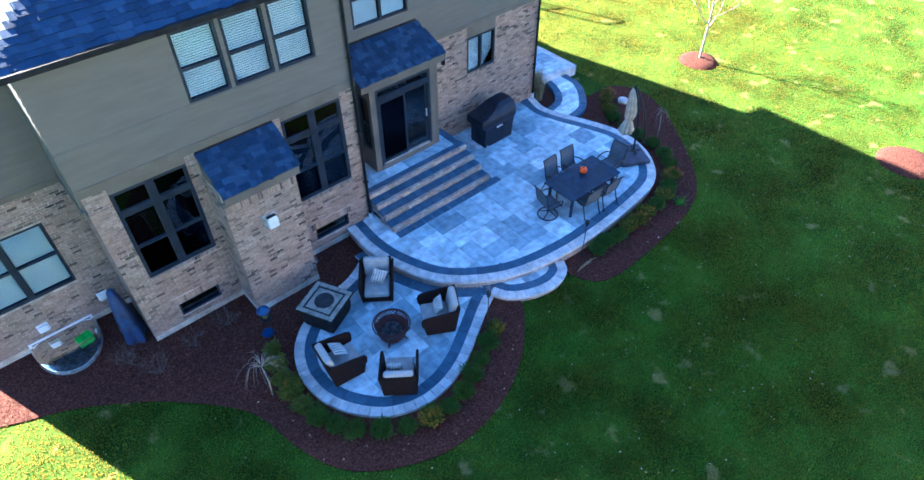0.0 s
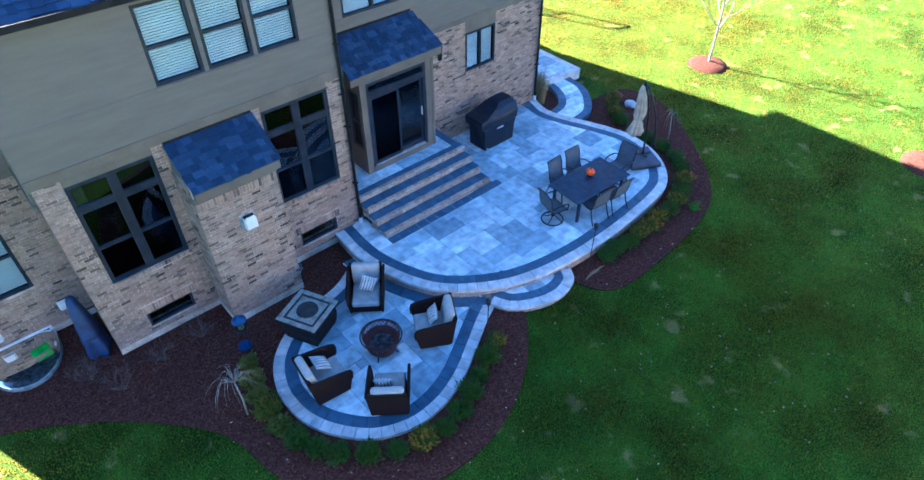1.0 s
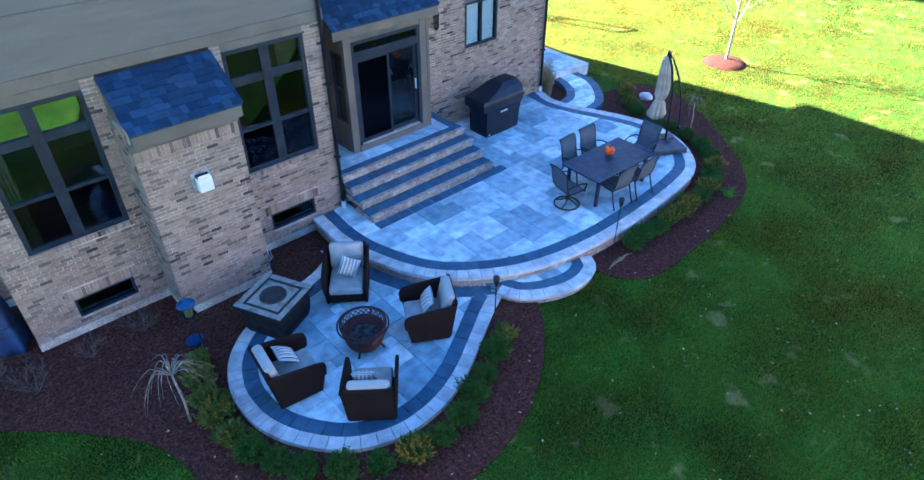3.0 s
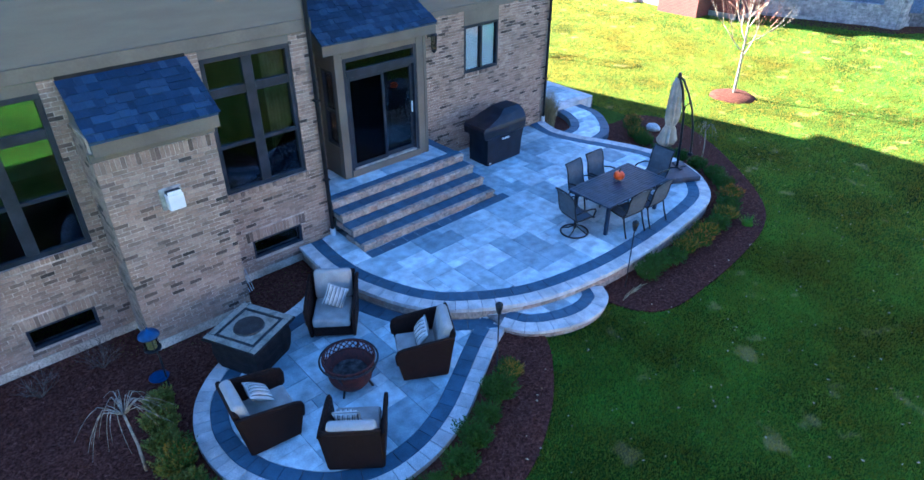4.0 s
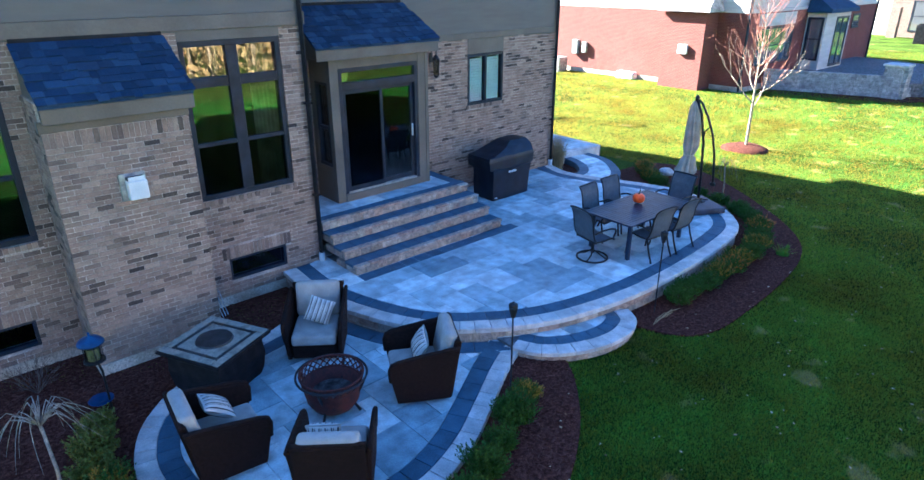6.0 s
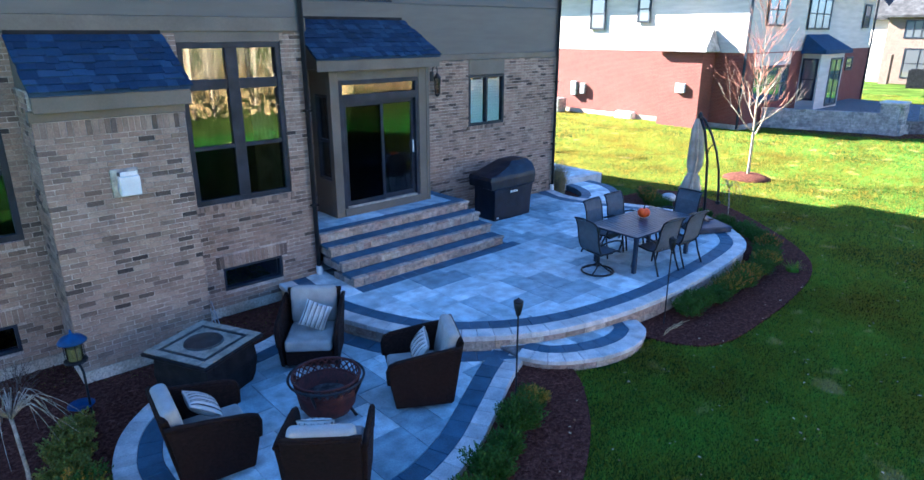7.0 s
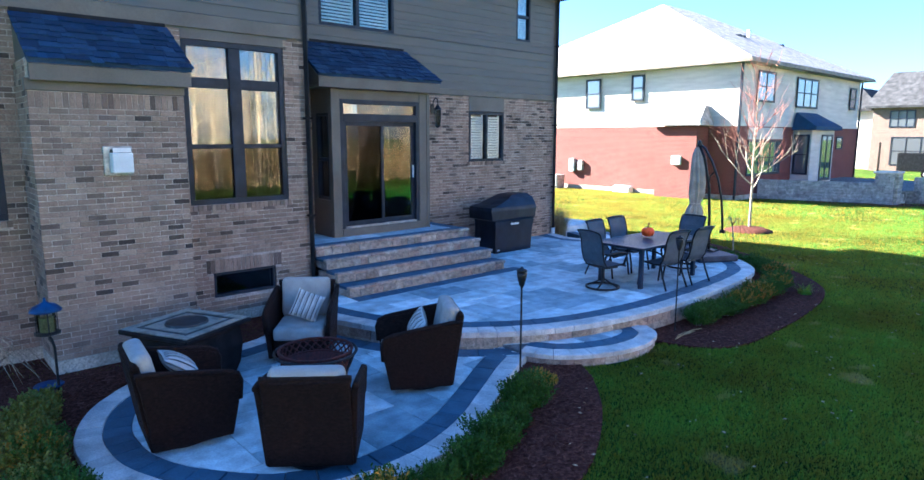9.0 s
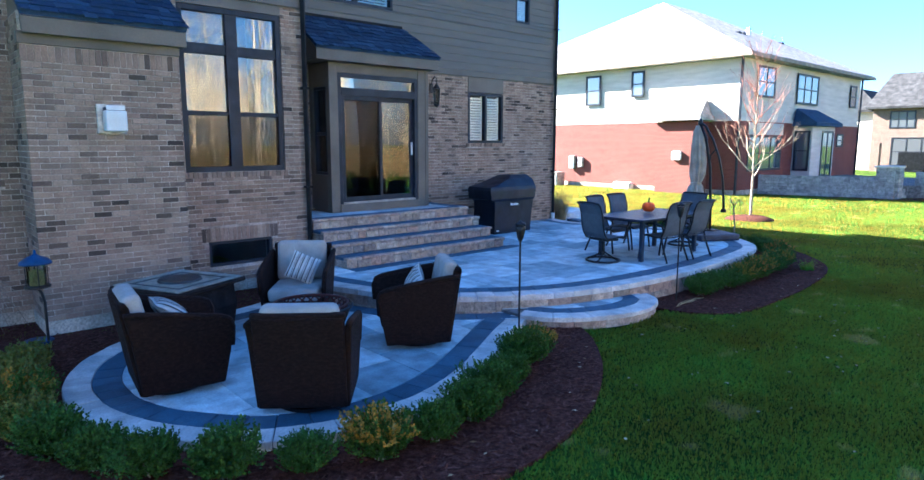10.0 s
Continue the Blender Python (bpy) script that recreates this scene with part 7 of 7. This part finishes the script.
for i in range(26000):
    x, y = rnd.uniform(-30, 100), rnd.uniform(-38, -11.5)
    z = rnd.uniform(0, 1) ** 1.6 * (1.2 + 1.6 * (0.5 + 0.5 * noise.noise(Vector((x * 0.2, y * 0.2, 0)))))
    s = rnd.uniform(0.08, 0.22)
    k = len(vs)
    a = rnd.uniform(0, 6.28)
    u, w = Vector((math.cos(a), math.sin(a), rnd.gauss(0, 0.4))) * s, Vector((rnd.gauss(0, 0.4), rnd.gauss(0, 0.4), 1)) * s
    c = Vector((x, y, z))
    vs += [tuple(c - u), tuple(c - w * 0.6), tuple(c + u), tuple(c + w)]
    fs.append((k, k + 1, k + 2, k + 3))
brush = raw("dry_underbrush", vs, fs, material("tawny_brush", [(0.22, 0.15, 0.06), (0.36, 0.25, 0.10), (0.14, 0.13, 0.05)], 0.9, vary="island", bump=0))
tagged(brush, "tawny dry underbrush below the bare woods", "underbrush", kind="stuff")

# ---- turf and mulch texture ----
def inside(poly, x, y):
    r = False
    n = len(poly)
    for i in range(n):
        (x0, y0), (x1, y1) = poly[i], poly[(i + 1) % n]
        if (y0 > y) != (y1 > y) and x < (x1 - x0) * (y - y0) / (y1 - y0) + x0:
            r = not r
    return r


KEEP_OUT = [BED_LEFT[::3], BED_RIGHT[::3], [(7.0, 13), (8.0, 7.4), (9.2, 6.4), (10.3, 6.5), (15.5, 7.2), (18.6, 11.5), (18.6, 17), (15.0, 17)]]
rng = np.random.default_rng(4)


def inside_all(poly, P):
    r = np.zeros(len(P), bool)
    for (x0, y0), (x1, y1) in zip(poly, poly[1:] + poly[:1]):
        if y0 != y1:
            r ^= ((y0 > P[:, 1]) != (y1 > P[:, 1])) & (P[:, 0] < (x1 - x0) * (P[:, 1] - y0) / (y1 - y0) + x0)
    return r


def turf(n, x0, x1, y0, y1, h, w):
    """Blades over a patch of lawn, thinning out towards its borders."""
    P = rng.uniform((x0, y0), (x1, y1), (n, 2))
    edge = np.minimum(np.minimum(P[:, 0] - x0, x1 - P[:, 0]), np.minimum(P[:, 1] - y0, y1 - P[:, 1]))
    ok = rng.random(n) < np.clip(edge / 3.0, 0, 1)
    for k in KEEP_OUT:
        ok &= ~inside_all(k, P)
    P = P[ok]
    n = len(P)
    t = rng.random(n) * 6.283
    l = h * (0.55 + 0.8 * rng.random(n))
    c, d = rng.random(n) * 0.8 * l, w * (0.6 + rng.random(n))
    z = -0.3 * np.clip((P[:, 0] - 17) / 21, 0, 1) - 0.004
    V = np.empty((n, 3, 3))
    V[:, 0] = np.stack((P[:, 0] + np.sin(t) * d, P[:, 1] - np.cos(t) * d, z), 1)
    V[:, 1] = np.stack((P[:, 0] - np.sin(t) * d, P[:, 1] + np.cos(t) * d, z), 1)
    V[:, 2] = np.stack((P[:, 0] + np.cos(t) * c, P[:, 1] + np.sin(t) * c, z + l), 1)
    me = bpy.data.meshes.new("turf")
    me.vertices.add(3 * n)
    me.vertices.foreach_set("co", V.ravel())
    me.loops.add(3 * n)
    me.loops.foreach_set("vertex_index", np.arange(3 * n))
    me.polygons.add(n)
    me.polygons.foreach_set("loop_start", np.arange(0, 3 * n, 3))
    me.update(calc_edges=True)
    me.materials.append(M_BLADE)
    return me


tagged(new("lawn_grass", turf(800000, -1.0, 30.0, -8.0, 21.0, 0.042, 0.011)), "short green grass blades of the lawn", "grass", kind="stuff")
tagged(new("lawn_grass_near", turf(330000, 5.0, 17.0, -1.5, 8.5, 0.034, 0.007)), "fine green grass blades beside the beds", "grass", kind="stuff")
tagged(new("lawn_grass_far", turf(420000, 24.0, 62.0, -10.0, 32.0, 0.055, 0.015)), "sunlit grass of the far lawn", "grass", kind="stuff")
tagged(new("lawn_grass_side", turf(120000, -8.0, 4.5, 2.0, 13.0, 0.045, 0.01)), "short green grass blades past the mulch bed", "grass", kind="stuff")

vs, fs = [], []
for poly, n in ((BED_LEFT, 30000), (BED_RIGHT, 18000)):
    xs_, ys_ = [p[0] for p in poly], [p[1] for p in poly]
    small = poly[::2]
    P = rng.uniform((min(xs_), min(ys_)), (max(xs_), max(ys_)), (n, 2))
    R = rng.random((n, 4))
    for (x, y), (a, b, c, d) in zip(P.tolist(), R.tolist()):
        if not inside(small, x, y) or (LOWER_BOX[0] < x < LOWER_BOX[1] and LOWER_BOX[2] < y < LOWER_BOX[3]):
            continue
        t, l, w = 6.283 * a, 0.015 + 0.03 * b, 0.004 + 0.006 * c
        u = (math.cos(t) * l, math.sin(t) * l)
        s = (-math.sin(t) * w, math.cos(t) * w)
        k = len(vs)
        z = 0.036 + 0.006 * d
        tilt = 0.014 * (d - 0.3)
        vs += [(x - u[0] - s[0], y - u[1] - s[1], z), (x - u[0] + s[0], y - u[1] + s[1], z + 0.004), (x + u[0] + s[0], y + u[1] + s[1], z + 0.006 + tilt), (x + u[0] - s[0], y + u[1] - s[1], z + 0.002 + tilt)]
        fs.append((k, k + 1, k + 2, k + 3))
tagged(raw("mulch_chips", vs, fs, M_CHIP), "loose red-brown bark chips on the beds", "mulch", kind="stuff")
# fallen leaves
vs, fs = [], []
for i in range(520):
    x, y = rng.uniform(1.5, 20), rng.uniform(0.5, 9.0)
    if 3.2 < x < 16 and 6.2 < y < 13:
        continue
    s, t = rng.uniform(0.015, 0.032), rng.uniform(0, 6.28)
    z = 0.05 + rng.uniform(0, 0.02)
    k = len(vs)
    for q, e in ((0, 1.0), (1.5, 0.6), (3.14, 1.0), (4.6, 0.6)):
        vs.append((x + s * e * math.cos(t + q), y + s * e * math.sin(t + q), z + 0.012 * math.sin(q * 2)))
    fs.append((k, k + 1, k + 2, k + 3))
tagged(raw("fallen_leaves", vs, fs, M_DRYLEAF), "pale dry fallen leaves on the lawn", "leaves", kind="stuff")

# ---- paving, walls and bricks, piece by piece ----
def ring(parent, line, d0, d1, z0, z1, step, mat, gap=0.004, name="paver", skip=None, seed=0, jitter=0.0):
    """Edging pieces along a curve between two offsets."""
    a, b = offset(line, d0), offset(line, d1)
    n = max(1, round(sum(math.hypot(q[0] - p[0], q[1] - p[1]) for p, q in zip(line, line[1:])) / step))
    m = len(line) - 1
    rnd = random.Random(seed)
    def at(poly, f):
        f = max(0.0, min(1.0, f)) * m
        i = min(int(f), m - 1)
        t = f - i
        return (poly[i][0] * (1 - t) + poly[i + 1][0] * t, poly[i][1] * (1 - t) + poly[i + 1][1] * t)
    cuts = [0.0]
    for i in range(1, n):
        cuts.append((i + rnd.uniform(-jitter, jitter)) / n)
    cuts.append(1.0)
    g = gap / (step * n)
    for i in range(n):
        f0, f1 = cuts[i] + g, cuts[i + 1] - g
        poly = [at(a, f0), at(a, (f0 + f1) / 2), at(a, f1), at(b, f1), at(b, (f0 + f1) / 2), at(b, f0)]
        c = ((poly[1][0] + poly[4][0]) / 2, (poly[1][1] + poly[4][1]) / 2)
        if skip and skip(c):
            continue
        bm = bmesh.new()
        j = rnd.uniform(-0.003, 0.003)
        prism(bm, [(p[0] - c[0], p[1] - c[1]) for p in poly], z0, z1 + j, 0.008)
        ob = part(name, bm, mat, parent)
        ob.location = (c[0], c[1], 0)


def clip_rect(poly, x0, y0, x1, y1):
    for axis, lim, sign in ((0, x0, 1), (0, x1, -1), (1, y0, 1), (1, y1, -1)):
        out = []
        for i, p in enumerate(poly):
            q = poly[(i + 1) % len(poly)]
            ip, iq = sign * (p[axis] - lim) >= 0, sign * (q[axis] - lim) >= 0
            if ip:
                out.append(p)
            if ip != iq:
                t = (lim - p[axis]) / (q[axis] - p[axis])
                out.append((p[0] + (q[0] - p[0]) * t, p[1] + (q[1] - p[1]) * t))
        poly = out
        if len(poly) < 3:
            return []
    return poly


def area_of(poly):
    return abs(sum(p[0] * q[1] - q[0] * p[1] for p, q in zip(poly, poly[1:] + poly[:1]))) / 2


def slabs(parent, poly, z, seed, mod=0.225, hide=None):
    """Rectangular flags of mixed size, cut to the outline."""
    rnd = random.Random(seed)
    x0, x1 = min(p[0] for p in poly), max(p[0] for p in poly)
    y0, y1 = min(p[1] for p in poly), max(p[1] for p in poly)
    nx, ny = int((x1 - x0) / mod) + 2, int((y1 - y0) / mod) + 2
    used = set()
    shared = {}
    for j in range(ny):
        for i in range(nx):
            if (i, j) in used:
                continue
            opts = [(3, 2), (2, 3), (3, 2), (2, 2), (3, 3), (4, 2), (2, 1), (1, 1)]
            rnd.shuffle(opts)
            for w, h in sorted(opts[:5], key=lambda o: rnd.random() - 0.08 * o[0] * o[1]) + [(1, 1)]:
                spots = [(i + a, j + b) for a in range(w) for b in range(h)]
                if not any(s in used for s in spots):
                    break
            used.update(spots)
            rx0, ry0 = x0 + i * mod + 0.004, y0 + j * mod + 0.004
            rx1, ry1 = rx0 + w * mod - 0.008, ry0 + h * mod - 0.008
            c = ((rx0 + rx1) / 2, (ry0 + ry1) / 2)
            if hide and hide(c):
                continue
            cut = clip_rect(poly, rx0, ry0, rx1, ry1)
            ar = area_of(cut) if cut else 0
            if ar < 0.004:
                continue
            if ar > 0.995 * (rx1 - rx0) * (ry1 - ry0):
                if (w, h) not in shared:
                    bm = bmesh.new()
                    prism(bm, [(rx0 - c[0], ry0 - c[1]), (rx1 - c[0], ry0 - c[1]), (rx1 - c[0], ry1 - c[1]), (rx0 - c[0], ry1 - c[1])], -0.03, 0, 0.006)
                    shared[(w, h)] = part("slab", bm, M_SLAB, parent)
                    ob = shared[(w, h)]
                else:
                    ob = new("slab", shared[(w, h)].data)
                    ob.parent = parent
            else:
                bm = bmesh.new()
                prism(bm, [(p[0] - c[0], p[1] - c[1]) for p in cut], -0.03, 0, 0.0)
                ob = part("slab", bm, M_SLAB, parent)
            ob.location = (c[0], c[1], z + rnd.uniform(-0.0025, 0.0025))


def base_slab(name, poly, z0, z1, label):
    bm = bmesh.new()
    prism(bm, poly, z0, z1)
    bmesh.ops.triangulate(bm, faces=bm.faces[:])
    return tagged(part(name, bm, M_JOINT), label, "patio", kind="structure")


up_in = offset(UPPER, 0.06)
upper = base_slab("patio_upper", up_in + [(15.62, 12.94), (7.6, 12.94), (7.6, 11.54), (6.95, 11.54)], -0.1, UPPER_Z - 0.014, "raised patio of grey flagstone pavers with a charcoal band")
field = offset(UPPER, 0.492)
in_house = lambda c: (c[1] > 11.5 and c[0] < 7.75) or (7.9 < c[0] < 11.1 and c[1] > 10.7)
ring(upper, UPPER, -0.015, 0.235, UPPER_Z - 0.075, UPPER_Z, 0.24, M_COPING, name="edging_paver", seed=1)
ring(upper, UPPER, 0.241, 0.485, UPPER_Z - 0.05, UPPER_Z, 0.30, M_DARKPAVER, name="band_paver", seed=2)
slabs(upper, field + [(15.3, 12.93), (7.75, 12.93), (7.75, 11.6), (7.4, 11.52)], UPPER_Z, 4, hide=in_house)
for row, (h0, h1) in enumerate(((-0.05, 0.135), (0.138, 0.272))):
    ring(upper, UPPER, 0.02, 0.22, h0, h1, 0.3, M_BLOCK, gap=0.004, name="wall_block", seed=10 + row, jitter=0.28)

toward = [p for p in UPPER if p[0] < 8.9 and p[1] < 10.75]
low_poly = offset(LOWER, 0.02) + [(p[0] + 0.05, p[1] + 0.05) for p in reversed(toward)]
lower = base_slab("patio_lower", low_poly, -0.1, LOWER_Z - 0.014, "lower lounge patio of grey flagstone pavers with a charcoal band")
off_upper = lambda c: c[0] > 6.75 and min(math.hypot(c[0] - p[0], c[1] - p[1]) for p in toward) < 0.12
ring(lower, LOWER, 0.0, 0.235, 0.0, LOWER_Z, 0.24, M_COPING, name="edging_paver", seed=5)
ring(lower, LOWER, 0.241, 0.485, LOWER_Z - 0.05, LOWER_Z, 0.30, M_DARKPAVER, name="band_paver", seed=6, skip=off_upper)
ring(lower, toward, -0.29, -0.02, LOWER_Z - 0.05, LOWER_Z + 0.003, 0.30, M_DARKPAVER, name="band_paver", seed=7)
slabs(lower, offset(LOWER, 0.492)[3:-4] + [(p[0], p[1]) for p in reversed(offset(toward, -0.3)[:-3])], LOWER_Z, 8)

disc_back = [p for p in UPPER if 8.3 < p[0] < 10.6 and p[1] < 8]
disc = base_slab("step_disc", offset(DISC, 0.03) + [(p[0], p[1] + 0.05) for p in reversed(disc_back)], -0.1, DISC_Z - 0.014, "half-round paved step from lawn to raised patio")
ring(disc, DISC, -0.012, 0.24, DISC_Z - 0.06, DISC_Z, 0.26, M_COPING, name="edging_paver", seed=21)
ring(disc, DISC, 0.012, 0.2, -0.05, DISC_Z - 0.063, 0.28, M_BLOCK, name="wall_block", seed=24, jitter=0.25)
ring(disc, DISC, 0.248, 0.46, DISC_Z - 0.05, DISC_Z, 0.28, M_DARKPAVER, name="band_paver", seed=22)
slabs(disc, offset(DISC, 0.47) + [(p[0], p[1] + 0.02) for p in reversed(disc_back)], DISC_Z, 23)

# steps to the door
steps = thing("door_steps", "four wide stone steps with charcoal treads up to the sliding door", "steps", kind="structure")
SX0, SX1 = 7.74, 11.28
FRONTS = [10.5, 10.86, 11.21, 11.55]
for k, y in enumerate(FRONTS):
    z0, z1 = UPPER_Z + 0.175 * k, UPPER_Z + 0.175 * (k + 1)
    back = RIGHT_Y - 0.01 if k == 3 else FRONTS[k + 1] + 0.3
    bm = bmesh.new()
    box(bm, SX0 + 0.06, y + 0.06, z0 - 0.05, SX1 - 0.06, back, z1 - 0.05)
    part("core", bm, M_JOINT, steps)
    rnd = random.Random(40 + k)
    # riser stones along front and end
    for side in (0, 1, 2):
        s, end = (SX0, SX1) if side == 0 else (y + 0.005, back)
        while s < end - 0.02:
            w = min(rnd.choice((0.16, 0.2, 0.26)), end - s)
            if end - s - w < 0.06:
                w = end - s
            bm = bmesh.new()
            dd = rnd.uniform(0, 0.012)
            if side == 0:
                box(bm, s + 0.002, y + dd, z0, s + w - 0.002, y + 0.1, z1 - 0.052, 0.008)
            elif side == 1:
                box(bm, SX1 - 0.1, s + 0.002, z0, SX1 - dd - 0.003, s + w - 0.002, z1 - 0.052, 0.008)
            else:
                box(bm, SX0 + dd, s + 0.002, z0, SX0 + 0.1, s + w - 0.002, z1 - 0.052, 0.008)
            part("riser_stone", bm, M_BLOCK, steps)
            s += w
    # treads: pale nosing stones, then the charcoal band
    s = SX0 - 0.015
    while s < SX1 - 0.05:
        w = min(0.3, SX1 + 0.015 - s)
        if SX1 + 0.015 - s - w < 0.1:
            w = SX1 + 0.015 - s
        bm = bmesh.new()
        box(bm, s + 0.003, y - 0.02, z1 - 0.05, s + w - 0.003, y + 0.09, z1 + rnd.uniform(-0.002, 0.002), 0.01)
        part("nosing_stone", bm, M_BLOCK, steps)
        bm = bmesh.new()
        box(bm, s + 0.003, y + 0.095, z1 - 0.05, s + w - 0.003, y + (0.36 if k < 3 else 0.27), z1 + rnd.uniform(-0.002, 0.002), 0.006)
        part("tread_paver", bm, M_DARKPAVER, steps)
        s += w
    if k == 3:
        slabs(steps, [(SX0 + 0.02, y + 0.275), (SX1 - 0.26, y + 0.275), (SX1 - 0.26, RIGHT_Y - 0.02), (SX0 + 0.02, RIGHT_Y - 0.02)], z1, 50)
        yy = y + 0.275
        while yy < RIGHT_Y - 0.1:
            bm = bmesh.new()
            box(bm, SX1 - 0.255, yy, z1 - 0.05, SX1 - 0.02, min(yy + 0.3, RIGHT_Y - 0.02), z1, 0.006)
            part("tread_paver", bm, M_DARKPAVER, steps)
            yy += 0.304
# charcoal band laid along the foot of the steps
for a in np.arange(SX0, SX1 + 0.2, 0.3):
    bm = bmesh.new()
    box(bm, a + 0.003, FRONTS[0] - 0.25, UPPER_Z - 0.03, min(a + 0.297, SX1 + 0.26), FRONTS[0] - 0.005, UPPER_Z + 0.005, 0.005)
    part("band_paver", bm, M_DARKPAVER, upper)

# walkway round the corner
WALK = spline([(15.75, 11.15), (16.6, 11.3), (17.3, 11.9), (17.75, 12.6), (17.85, 13.35)], 8)
walk_in = spline([(15.62, 12.2), (16.1, 12.3), (16.5, 12.65), (16.75, 13.1), (16.85, 13.5)], 8)
path_low = base_slab("walkway", offset(WALK, 0.02) + list(reversed(walk_in)), -0.1, 0.186, "curved grey paver walkway with a charcoal edge")
ring(path_low, WALK, 0.0, 0.25, 0.0, 0.2, 0.28, M_DARKPAVER, name="band_paver", seed=31)
ring(path_low, walk_in, -0.25, 0.0, 0.0, 0.2, 0.28, M_DARKPAVER, name="band_paver", seed=32)
slabs(path_low, offset(WALK, 0.26) + list(reversed(offset(walk_in, -0.26))), 0.2, 33)
landing = base_slab("walkway_landing", [(16.6, 13.45), (18.4, 13.3), (18.5, 17.0), (16.7, 17.0)], -0.1, 0.336, "pale stone landing beside the house")
slabs(landing, [(16.85, 13.68), (18.2, 13.55), (18.28, 17.0), (16.9, 17.0)], 0.35, 34)
ring(landing, resample([(16.58, 13.43), (18.42, 13.28), (18.52, 17.0)], 0.1), 0.0, 0.24, 0.0, 0.35, 0.3, M_COPING, name="edging_paver", seed=35)


def lay_bricks(ob, fm, L, z0, z1, ops, near):
    """Running bond: the bricks of one stretch as pieces, the rest in one mesh."""
    ends = (0.055 if fm[1][0] > 0.5 else 0.0, L - 0.055 if fm[1][0] < -0.5 else L)
    upright = SOLDIERS.get(ob.name, [])
    ops = ops + [u[:4] for u in upright]
    rnd = random.Random(int(L * 1000) + int(z1 * 10))
    vs, fs = [], []
    shared = None
    count = 0
    base = 0.205 if ob.name != 'wall_right' else 0.0
    rows = int((z1 - base) / COURSE + 0.5)
    flip = fm.to_3x3().determinant() < 0
    for r in range(rows):
        za = base + r * COURSE
        zb = min(za + COURSE - 0.011, z1 - 0.002)
        s = -BRICK_L * (0.5 if r % 2 else 0.0)
        while s < L:
            a, b = max(s, ends[0]), min(s + BRICK_L - 0.011, ends[1])
            s += BRICK_L
            spans = [(a, b)]
            for o in ops:
                if o[2] < zb - 0.01 and o[3] > za + 0.01:
                    nxt = []
                    for p, q in spans:
                        if o[1] <= p or o[0] >= q:
                            nxt.append((p, q))
                        else:
                            if o[0] - p > 0.02:
                                nxt.append((p, o[0]))
                            if q - o[1] > 0.02:
                                nxt.append((o[1], q))
                    spans = nxt
            for p, q in spans:
                if q - p < 0.02:
                    continue
                d = rnd.uniform(-0.003, 0.003)
                if count < 300 and abs(q - p - (BRICK_L - 0.011)) < 1e-4 and abs(zb - za - (COURSE - 0.011)) < 1e-4 and near[0] <= p and q <= near[1] and near[2] <= za and zb <= near[3]:
                    if shared is None:
                        h, w = COURSE - 0.011, BRICK_L - 0.011
                        bm = bmesh.new()
                        box(bm, 0, -0.05, 0, w, 0.0, h, 0.003)
                        bmesh.ops.transform(bm, matrix=fm.to_3x3().to_4x4(), verts=bm.verts[:])
                        bmesh.ops.recalc_face_normals(bm, faces=bm.faces[:])
                        one = part("brick", bm, M_BRICK, ob)
                        shared = one.data
                    else:
                        one = new("brick", shared)
                        one.parent = ob
                    one.location = fm @ Vector((p, d, za))
                    count += 1
                    continue
                k = len(vs)
                for dd in (-0.05, d):
                    for x, z in ((p, za), (q, za), (q, zb), (p, zb)):
                        vs.append(tuple(fm @ Vector((x, dd, z))))
                f = [(k + 4, k + 7, k + 6, k + 5), (k, k + 4, k + 5, k + 1), (k + 2, k + 6, k + 7, k + 3), (k + 1, k + 5, k + 6, k + 2), (k, k + 3, k + 7, k + 4)]
                fs += [tuple(reversed(x)) for x in f] if flip else f
    for s0, s1, za, zb, proud in upright:
        n = max(1, round((s1 - s0) / COURSE))
        for i in range(n):
            p, q = s0 + (s1 - s0) * i / n + 0.004, s0 + (s1 - s0) * (i + 1) / n - 0.004
            d = proud + rnd.uniform(-0.003, 0.003)
            k = len(vs)
            for dd in (-0.05, d):
                for x, z in ((p, za), (q, za), (q, zb), (p, zb)):
                    vs.append(tuple(fm @ Vector((x, dd, z))))
            f = [(k + 4, k + 7, k + 6, k + 5), (k, k + 4, k + 5, k + 1), (k + 2, k + 6, k + 7, k + 3), (k + 1, k + 5, k + 6, k + 2), (k, k + 3, k + 7, k + 4)]
            fs += [tuple(reversed(x)) for x in f] if flip else f
    if vs:
        me_ob = raw("bricks", vs, fs, M_BRICKS, ob)
        me_ob["kind"] = "stuff"


for job in BRICK_JOBS:
    lay_bricks(*job)
